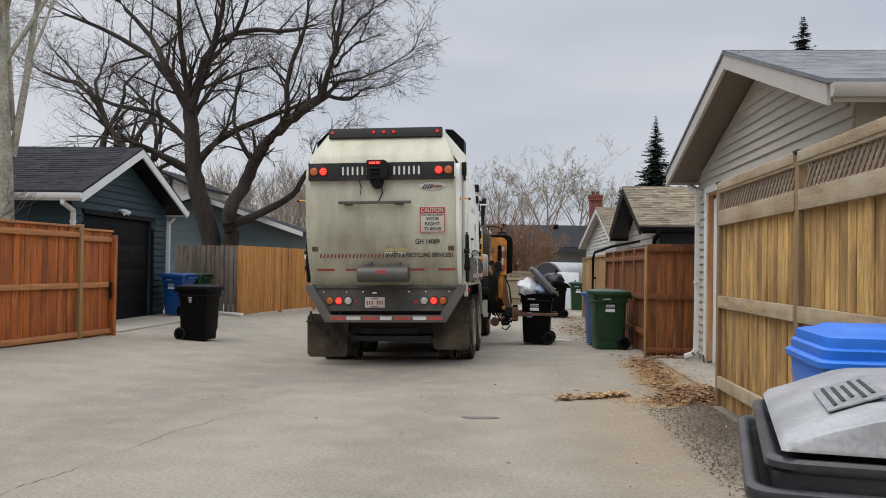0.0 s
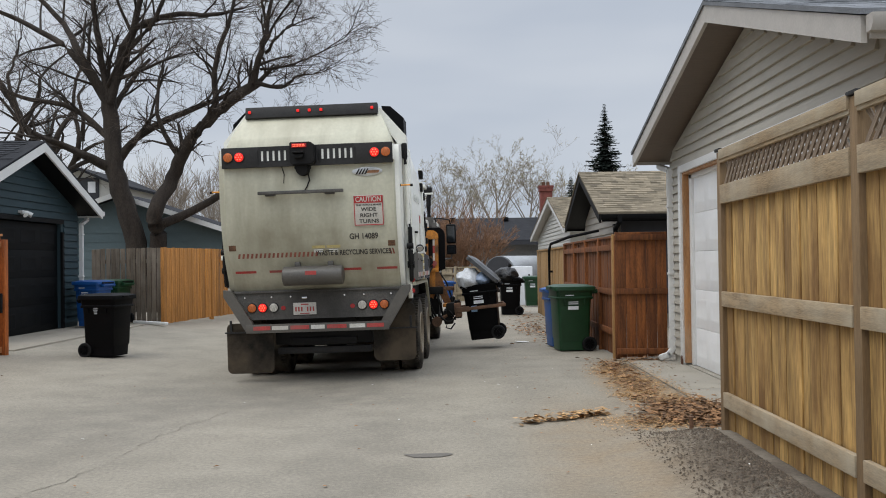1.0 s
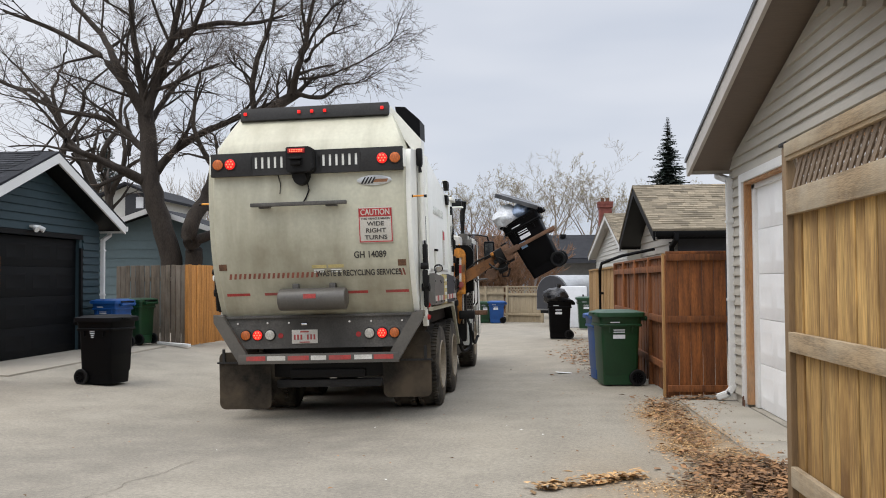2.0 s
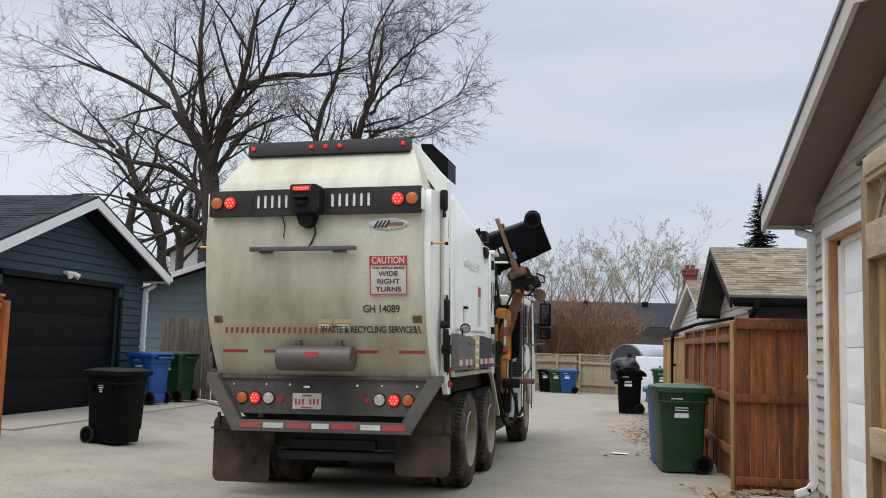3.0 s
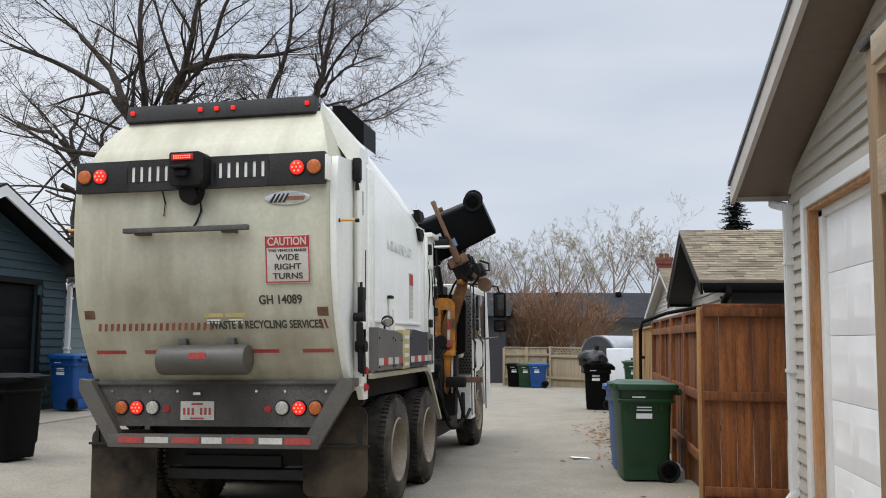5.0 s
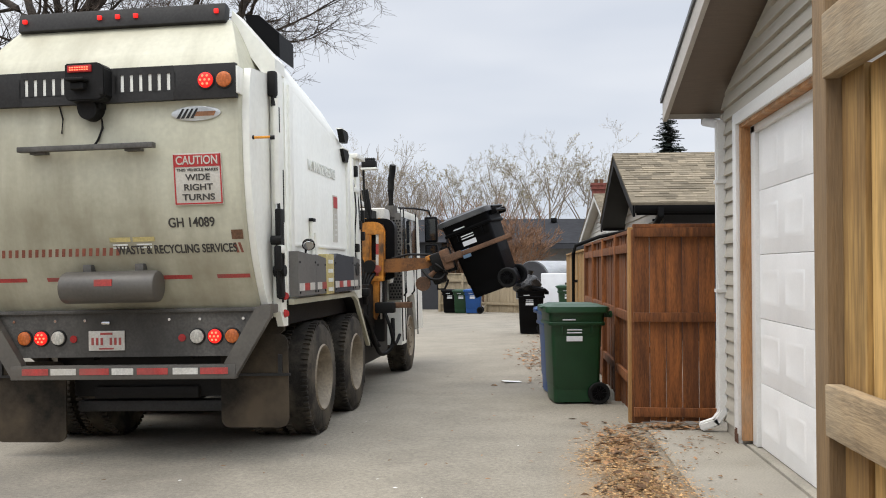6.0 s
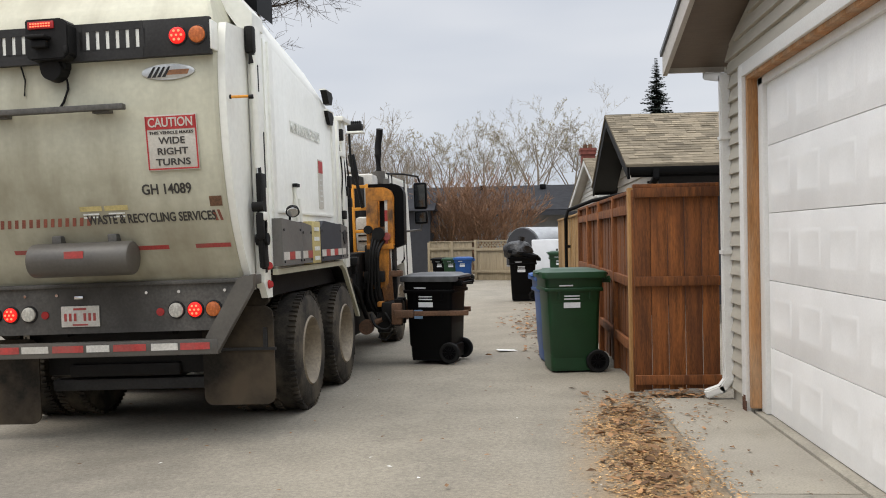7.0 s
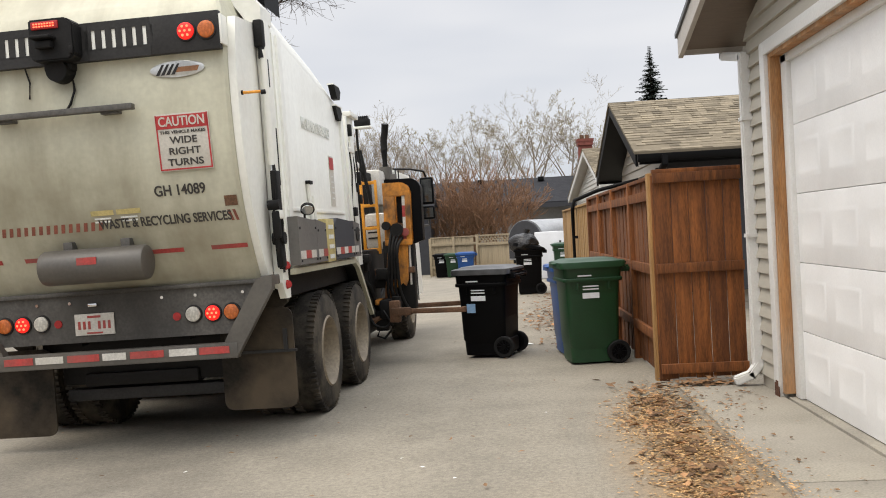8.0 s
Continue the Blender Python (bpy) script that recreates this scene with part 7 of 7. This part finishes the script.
def build_trees():
    V = Vector
    # the big elm pair behind the blue-grey house's fence
    wild = dict(bend=0.45, up=0.05, spread=46, kids=(3, 5), shrink=(0.5, 0.78), min_r=0.0055)
    guided_tree("large bare elm with heavy dark limbs", 3, 26.5, [
        ([(-9.3, 0.1), (-9.5, 2.2), (-10.0, 4.1), (-10.2, 5.4), (-10.3, 6.7)], 0.34, 0.22),
        ([(-10.3, 6.6), (-11.0, 7.8), (-11.7, 8.9), (-13.0, 10.3)], 0.15, 0.05),
        ([(-10.25, 6.6), (-9.8, 8.0), (-9.4, 9.5), (-9.1, 11.2)], 0.16, 0.05),
        ([(-10.2, 6.4), (-9.6, 8.4), (-8.4, 9.1), (-7.1, 9.0), (-6.2, 9.3)], 0.13, 0.035),
        ([(-10.0, 4.7), (-9.1, 5.6), (-7.6, 6.2), (-6.1, 6.8)], 0.14, 0.05),
        ([(-10.3, 6.4), (-11.4, 8.0), (-13.0, 9.0), (-14.7, 9.7)], 0.13, 0.04),
        ([(-10.2, 6.2), (-10.5, 8.2), (-10.6, 10.0), (-10.8, 12.0)], 0.12, 0.04),
        ([(-10.1, 5.2), (-11.4, 6.3), (-12.8, 6.6), (-14.4, 7.4)], 0.11, 0.035),
        ([(-9.9, 7.8), (-8.8, 8.9), (-8.2, 10.4), (-7.6, 12.0)], 0.09, 0.03),
    ], 5, every=0.58, **wild)
    guided_tree("bare elm with a curved trunk leaning over the fence", 8, 26.2, [
        ([(-8.9, 0.1), (-8.8, 2.2), (-8.7, 3.0), (-8.3, 4.1), (-7.6, 5.2), (-6.5, 6.3), (-5.7, 7.0)], 0.27, 0.14),
        ([(-5.8, 6.9), (-5.5, 7.8), (-5.3, 9.0), (-5.2, 10.4)], 0.11, 0.035),
        ([(-8.65, 2.7), (-7.8, 3.1), (-6.8, 3.7), (-6.2, 4.5), (-5.6, 5.5)], 0.15, 0.05),
        ([(-5.4, 7.8), (-4.9, 8.3), (-4.6, 8.8), (-4.3, 9.3)], 0.06, 0.02),
        ([(-5.7, 6.9), (-5.0, 6.8), (-4.5, 7.1), (-4.0, 7.1)], 0.07, 0.02),
        ([(-6.9, 5.9), (-6.9, 7.6), (-6.4, 9.2), (-6.3, 10.8)], 0.10, 0.03),
        ([(-8.0, 4.6), (-8.6, 6.0), (-8.5, 7.6)], 0.09, 0.03),
        ([(-5.5, 7.9), (-5.0, 9.0), (-4.4, 9.5), (-3.7, 9.9)], 0.05, 0.014),
        ([(-5.6, 7.3), (-4.7, 7.4), (-3.8, 7.7), (-3.0, 8.3)], 0.045, 0.013),
        ([(-5.4, 8.6), (-5.5, 9.9), (-5.0, 11.2), (-4.5, 12.0)], 0.05, 0.015),
    ], 5, every=0.34, reach=(0.7, 1.25), **wild)
    guided_tree("bare dark tree leaning beyond the garage roof", 21, 32, [
        ([(-14.4, 0), (-14.5, 3.4), (-14.55, 4.92), (-15.0, 6.05), (-15.45, 6.64)], 0.20, 0.13),
        ([(-15.6, 0), (-15.65, 4.0), (-15.69, 6.07), (-15.47, 6.64)], 0.16, 0.12),
        ([(-15.47, 6.6), (-15.96, 7.62), (-16.6, 8.36), (-17.36, 8.55), (-18.1, 8.83)], 0.12, 0.04),
        ([(-15.96, 7.6), (-16.28, 8.24), (-16.93, 8.78), (-17.6, 9.6)], 0.08, 0.03),
        ([(-15.5, 6.8), (-15.96, 8.23), (-15.86, 8.85), (-15.6, 9.9)], 0.08, 0.03),
        ([(-15.43, 6.7), (-14.9, 7.79), (-14.69, 8.39), (-14.0, 9.2)], 0.09, 0.03),
    ], 5, every=0.8, reach=(1.2, 2.1), bend=0.4, up=0.06, spread=44, kids=(2, 4), shrink=(0.5, 0.75), min_r=0.008)
    guided_tree("bare dark tree with crooked stems between the houses", 27, 36, [
        ([(-15.8, 0), (-15.85, 3.4), (-15.96, 5.35), (-16.07, 6.15), (-15.72, 7.06), (-15.48, 7.86), (-15.71, 8.32), (-16.19, 8.57)], 0.19, 0.05),
        ([(-15.77, 4.0), (-15.84, 5.0), (-15.25, 5.9), (-15.0, 6.7), (-15.24, 7.5), (-15.36, 8.66), (-15.2, 9.6)], 0.14, 0.05),
        ([(-15.25, 5.9), (-14.65, 6.34), (-14.1, 6.65)], 0.10, 0.04),
        ([(-14.96, 6.6), (-14.81, 7.49), (-15.0, 8.3), (-14.88, 8.9)], 0.10, 0.04),
        ([(-16.07, 6.15), (-15.84, 6.72), (-15.95, 7.53)], 0.08, 0.03),
    ], 5, every=0.9, reach=(1.0, 2.0), bend=0.5, up=0.05, spread=48, kids=(2, 3), shrink=(0.5, 0.75), min_r=0.008)
    tree("poplar_tree", "pale-barked bare poplar behind the orange fence", 33, [
        ((-9.27, 13.9, 0.1), (0.03, 0, 1), 8.5, 0.17),
        ((-9.20, 13.9, 3.4), (0.15, 0, 1), 4.5, 0.08),
        ((-9.20, 13.9, 3.9), (-0.12, 0, 1), 4.0, 0.07),
    ], 3, M["bark_pale"], M["twig_far"], 1, bend=0.15, up=0.25, spread=28, kids=(4, 6), min_r=0.007)
    # the row of poplars across the far end
    rng = random.Random(77)
    for k, (x, y, h) in enumerate(((-13.5, 70, 10.4), (-9.8, 66, 10.6), (-6.4, 67, 11.0), (-3.4, 68, 10.6), (-0.4, 67, 11.4), (1.7, 70, 9.6), (3.4, 67, 12.2), (5.7, 68, 11.2), (7.9, 70, 10.6), (12.9, 70, 11.4))):
        limbs = [((x, y, 0), (rng.uniform(-0.08, 0.08), 0, 1), h * 0.62, 0.15)]
        for j in range(4):
            f, side = rng.uniform(0.20, 0.38), (-1, 1)[j % 2]
            limbs.append(((x + rng.uniform(-0.05, 0.05), y, h * f), (side * rng.uniform(0.30, 0.65), rng.uniform(-0.4, 0.4), 1), h * (0.95 - f) * rng.uniform(0.50, 0.66), 0.06))
        for j in range(4):
            f = rng.uniform(0.4, 0.6)
            limbs.append(((x + rng.uniform(-0.1, 0.1), y, h * f), ((-1, 1)[j % 2] * rng.uniform(0.25, 0.6), rng.uniform(-0.3, 0.3), 1), h * (0.92 - f) * rng.uniform(0.45, 0.62), 0.04))
        tree("poplar_tree", "tall bare poplar with yellowish buds at the alley's end", 100 + k, limbs, 4, M["twig_far"], M["twig_far"], 1, buds=M["bud"], bend=0.38, up=0.20, spread=44, kids=(3, 5), min_r=0.0068, taper=0.22, shrink=(0.36, 0.54))
    for k, (x, y, h) in enumerate(((-24, 55, 8), (-20, 58, 7), (-16.5, 52, 6.5), (-13, 56, 7.5), (-10.0, 50, 6.5), (-7.2, 54, 7.0), (-4.5, 60, 7.0), (-18.2, 50, 7.0), (-14.8, 48, 6.6), (-11.6, 47, 6.8), (-8.8, 49, 6.6), (-6.2, 50, 6.4), (-13.2, 51, 7.4))):
        limbs = [((x + rng.uniform(-0.4, 0.4), y, 0), (rng.uniform(-0.2, 0.2), 0, 1), h * 0.6, 0.10) for j in range(3)]
        tree("bare_tree", "slender bare tree in a brown thicket", 140 + k, limbs, 3, M["twig_far"], M["twig_far"], 1, bend=0.25, up=0.25, spread=30, kids=(5, 7), min_r=0.012, shrink=(0.42, 0.66))
    # red-brown bush
    limbs = [((0.1 + rng.uniform(-1.3, 1.3), 39.5 + rng.uniform(-0.5, 0.5), 0), (rng.uniform(-0.55, 0.55), rng.uniform(-0.3, 0.3), 1), rng.uniform(1.7, 2.55), 0.03) for j in range(70)]
    t = tree("bush", "dense red-brown leafless bush behind the end fence", 55, limbs, 3, M["red_twig"], M["red_twig"], 2, bend=0.2, up=0.15, spread=30, kids=(3, 5), min_r=0.011, shrink=(0.4, 0.6))
    t["category"] = "bush"
    limbs = [((-9.6 + rng.uniform(-0.5, 0.5), 12.4 + rng.uniform(-0.4, 0.4), 0.1), (rng.uniform(-0.5, 0.5), rng.uniform(-0.4, 0.4), 1), rng.uniform(1.4, 2.2), 0.02) for j in range(10)]
    t = tree("bush", "thin leafless shrub behind the orange fence", 56, limbs, 2, M["twig"], M["twig"], 1, bend=0.2, up=0.15, spread=34, kids=(3, 4), min_r=0.006)
    t["category"] = "bush"
    spruce("tall dark spruce above the garage roofs", 10.2, 60, 0, 11.95, 2.9, M["needle"], 1)
    spruce("dark spruce top beyond the beige garage", 13.95, 41, 0, 13.5, 3.8, M["needle"], 2)
    spruce("small dark spruce at the horizon", 2.6, 80, 0, 5.8, 1.5, M["needle"], 3)
    spruce("small dark spruce at the horizon", 4.0, 82, 0, 5.3, 1.6, M["needle"], 4)
    spruce("small dark spruce by the brick chimney", 6.9, 52, 0, 6.4, 1.5, M["needle"], 6)
    spruce("pale blue spruce far behind the trees", -27.1, 60, 0, 12.4, 2.2, M["needle_blue"], 5)


build_trees()


# ---- litter ----
def build_litter():
    rng = random.Random(19)

    def leaves(name, label, spots, material, n, size=(0.03, 0.07), lift=0.05):
        verts, faces = [], []
        for _ in range(n):
            cx, cy, sx, sy = rng.choice(spots)
            x, y = rng.gauss(cx, sx), rng.gauss(cy, sy)
            z = max(mound(x, y), 0.024 if (x > 2.56 and 6.3 < y < 11.96) else 0) + rng.random() ** 2 * lift + 0.004
            if 8.78 < y + 0.2 * math.sin(x * 9) < 9.08 and x < 2.6 and rng.random() < 0.8:
                continue
            if x > 3.15 or (x > 2.08 and y < 5.9) or (x > 2.44 and y > 12.38):
                continue
            L, w, a = rng.uniform(*size), rng.uniform(0.35, 0.6), rng.uniform(0, math.tau)
            c, s = math.cos(a) * L, math.sin(a) * L
            curl, tip = rng.uniform(0.1, 0.45) * L, rng.uniform(-0.3, 0.5) * L
            b0 = len(verts)
            verts += [(x - c, y - s, z + max(0, tip)), (x - s * w, y + c * w, z + curl), (x + c, y + s, z + max(0, -tip)), (x + s * w, y - c * w, z + curl * rng.uniform(0.2, 1))]
            faces += [(b0, b0 + 1, b0 + 2), (b0, b0 + 2, b0 + 3)]
        me = bpy.data.meshes.new(name)
        me.from_pydata(verts, [], faces)
        me.materials.append(material)
        tagged(piece(name, me, None, I4), label, "leaves", kind="stuff")

    apron = [(2.35, 7.7, 0.20, 0.32), (2.5, 7.5, 0.22, 0.3), (2.22, 8.6, 0.14, 0.4), (2.2, 9.5, 0.14, 0.5), (2.28, 10.6, 0.13, 0.5), (2.35, 11.6, 0.13, 0.3), (2.1, 7.2, 0.22, 0.2)]
    leaves("dry_leaves", "brown dry leaves drifted along the garage apron", apron[:2] * 5 + apron, M["leaf"], 2600, (0.020, 0.052), 0.06)
    leaves("light_leaves", "pale tan leaf scraps and wood chips along the apron edge", apron + [(2.2, 9.4, 0.16, 0.9), (2.3, 9.0, 0.2, 0.5), (1.85, 7.2, 0.25, 0.2), (2.45, 8.3, 0.12, 0.25), (2.58, 9.6, 0.06, 1.4), (2.3, 10.0, 0.12, 0.2), (2.15, 10.9, 0.14, 0.3), (2.05, 8.9, 0.10, 0.15)], M["leaf2"], 18000, (0.004, 0.017), 0.02)
    leaves("leaf_windrow", "small windrow of tan leaves on the asphalt", [(0.82 + 0.1 * k, 7.22 + 0.06 * k, 0.04, 0.04) for k in range(8)] + [(1.35, 7.60, 0.15, 0.05)], M["leaf2"], 240, (0.022, 0.056), 0.055)
    leaves("far_leaves", "brown leaves scattered before the far fences", [(2.1, 15.6, 0.2, 0.9), (1.95, 17.5, 0.25, 1.0), (1.8, 19, 0.25, 0.9), (2.9, 12.25, 0.25, 0.10), (2.1, 22, 0.2, 2.0)], M["leaf"], 900, (0.02, 0.06))
    leaves("scattered_leaves", "stray leaf bits scattered over the alley", [(0.8, 8, 1.4, 3), (0.9, 13, 1.2, 4), (-3, 9, 3, 4), (2.8, 9.5, 0.25, 1.5), (2.7, 9.0, 0.2, 1.6), (2.9, 11.5, 0.2, 0.3)], M["leaf"], 420, (0.010, 0.026), 0.01)
    leaves("pale_scraps", "small pale scraps on the alley", [(0.5, 7, 1.6, 3), (0.9, 13, 1.0, 4), (-2.5, 6, 2.5, 3)], M["paper"], 26, (0.008, 0.022), 0.006)
    # loose gravel at the fence foot
    verts, faces = [], []
    for _ in range(13000):
        y = rng.gauss(4.2, 1.5) if rng.random() < 0.8 else rng.uniform(-2, 6.9)
        x = rng.gauss(1.95, 0.23)
        if x > 2.1:
            x = 2.1 - (x - 2.1) * 0.5
        r = 0.003 + 0.010 * rng.random() ** 2
        z = mound(x, y) + 0.001
        if y > 6.95:
            continue
        b0 = len(verts)
        for dx, dy, dz in ((1, 0, 0), (0, 1, 0), (-1, 0, 0), (0, -1, 0), (0, 0, 0.8)):
            verts.append((x + dx * r * rng.uniform(0.6, 1.2), y + dy * r * rng.uniform(0.6, 1.2), z + dz * r * rng.uniform(0.6, 1.2)))
        faces += [(b0, b0 + 1, b0 + 4), (b0 + 1, b0 + 2, b0 + 4), (b0 + 2, b0 + 3, b0 + 4), (b0 + 3, b0, b0 + 4)]
    me = bpy.data.meshes.new("gravel_stones")
    me.from_pydata(verts, [], faces)
    me.materials.append(M["stone"])
    tagged(piece("gravel_stones", me, None, I4), "loose grey gravel along the fence foot", "gravel", kind="stuff")
    st = thing("survey_stake", "short rusty stake standing in the gravel", "stake", pose(2.10, 6.53, 0.03))
    b = bm_new()
    cyl(b, (0, 0, -0.05), (0.0, 0, 0.12), 0.019, 0.017, 12)
    part("shaft", b, M["rust"], st)
    b = bm_new()
    cyl(b, (0, 0, 0.12), (0, 0, 0.135), 0.022, 0.022, 12)
    part("tip", b, M["rust"], st)
    p = bm_new()
    box(p, (0, 0, 0.004), (0.24, 0.13, 0.004), (0, 4, 0))
    tagged(part("paper_scrap", p, M["paper"], at=pose(1.36, 15.5, 0.006, 0, 0, 20)), "flat white paper scrap on the asphalt", "paper")


build_litter()


# ---- what moves ----
# seconds, x and z of the cart's base, its tilt towards the truck, its turn, lid opening
CART_ROWS = [
    (0.0, 0.795, 0.0, 0, -6, 46), (0.5, 0.785, 0.0, 1, -6, 46), (0.75, 0.755, 0.03, 3, -6, 46), (1.0, 0.695, 0.13, 6, -6, 46), (1.25, 0.855, 0.32, 8, -6, 46),
    (1.5, 0.995, 0.58, 10, -6, 46), (1.75, 1.085, 1.05, 17, -6, 46), (2.0, 1.125, 1.62, 28, -7, 45), (2.2, 1.055, 1.93, 38, -8, 46), (2.4, 0.995, 2.2, 48, -9, 50),
    (2.6, 0.955, 2.55, 68, -10, 52), (2.8, 0.815, 2.76, 88, -11, 65), (3.0, 0.305, 3.08, 112, -12, 85), (3.2, -0.425, 3.26, 133, -13, 98), (3.35, -0.675, 3.34, 149, -14, 100),
    (3.5, -0.685, 3.35, 150, -14, 100), (4.0, -0.68, 3.36, 152, -14, 100), (4.2, -0.68, 3.36, 152, -14, 100), (4.6, -0.65, 3.34, 149, -14, 98), (4.8, -0.345, 3.24, 131, -14, 92),
    (5.0, 0.255, 3.06, 114, -14, 82), (5.15, 0.635, 2.86, 100, -14, 72), (5.3, 0.845, 2.67, 86, -14, 60), (5.5, 0.955, 2.56, 69, -14, 42), (5.7, 1.005, 2.13, 44, -14, 6),
    (5.9, 1.175, 1.46, 28, -14, 0), (6.0, 1.215, 1.17, 20.6, -14, 0), (6.2, 1.055, 0.73, 12, -14, 0), (6.35, 0.975, 0.47, 9, -14, 0), (6.5, 0.855, 0.23, 7, -14, 0),
    (6.65, 0.755, 0.06, 3, -14, 0), (6.8, 0.575, 0.0, 0, -14, 0), (7.0, 0.565, 0.0, 0, -14, 0), (7.2, 0.695, 0.03, 0, -15, 0), (7.5, 0.935, 0.01, 0, -17, 0),
    (7.7, 1.005, 0.0, 0, -18, 0), (8.0, 1.005, 0.0, 0, -18, 0),
]
CART_Y, PIVOT_Z, MAST_Y = 14.74, 1.47, 14.88
MAST_ROWS = [(0.0, 0.045), (0.5, 0.045), (0.75, -0.105), (1.0, -0.265), (1.5, -0.325), (2.0, -0.33), (6.0, -0.33), (6.3, -0.31), (6.5, -0.275), (6.8, -0.185), (7.0, -0.085), (7.2, 0.135), (7.5, 0.375), (7.8, 0.315), (8.0, 0.0)]


def motions():
    at = lambda t, rows, n: float(np.interp(t, [r[0] for r in rows], [r[n] for r in rows]))
    carts, lids, bags, masts, booms, grips = [], [], [], [], [], []
    fingers = {-1: [], 1: []}
    for t, x, z, tilt, turn, lid in CART_ROWS:
        m = pose(x, CART_Y, z, 0, -tilt, 0) @ pose(0, 0, 0, 0, 0, turn)
        carts.append((t, m))
        lids.append((t, pose(0.33, 0, 0.955, 0, lid, 0)))
        if t <= 2.8:
            bags.append((t, m))
        elif t == 3.0:
            bags.append((t, pose(-0.6, CART_Y, 2.6, 0, -95, 0)))
        elif t == 3.2:
            bags.append((t, pose(-1.3, CART_Y, 1.7, 0, -120, 0)))
        elif t in (3.5, 8.0):
            bags.append((t, pose(-1.2, CART_Y, 1.35, 0, -120, 0)))
    for t in sorted({r[0] for r in CART_ROWS} | {r[0] for r in MAST_ROWS}):
        mx = at(t, MAST_ROWS, 1)
        masts.append((t, TO_TRUCK @ pose(mx, MAST_Y, 0)))
        x, z, tilt = (at(t, CART_ROWS, n) for n in (1, 2, 3))
        back = max(0.0, t - 7.6) / 0.4
        x -= 0.62 * back
        g = pose(x, CART_Y, z, 0, -tilt, 0)
        grips.append((t, TO_TRUCK @ g))
        tip = g @ Vector((-0.55, 0, 0.58))
        booms.append((t, TO_TRUCK @ pose(mx, MAST_Y, PIVOT_Z, 90, 0, 0) @ pose(0, 0, 0, 0, 0, math.degrees(math.atan2(tip.z - PIVOT_Z, tip.x - mx)))))
        opened = 12 * min(1.0, max(0.0, t - 7.5) / 0.2)
        for s in (-1, 1):
            fingers[s].append((t, TO_TRUCK @ g @ pose(-0.44, s * 0.31, 0, 0, 0, s * (opened - 2))))
    walk(LIFT_CART, carts)
    walk(LIFT_LID, lids)
    walk(BAGS, bags)
    walk(MAST, masts)
    walk(BOOM, booms)
    walk(GRIP, grips)
    for f, s in FINGERS:
        walk(f, fingers[s])


motions()
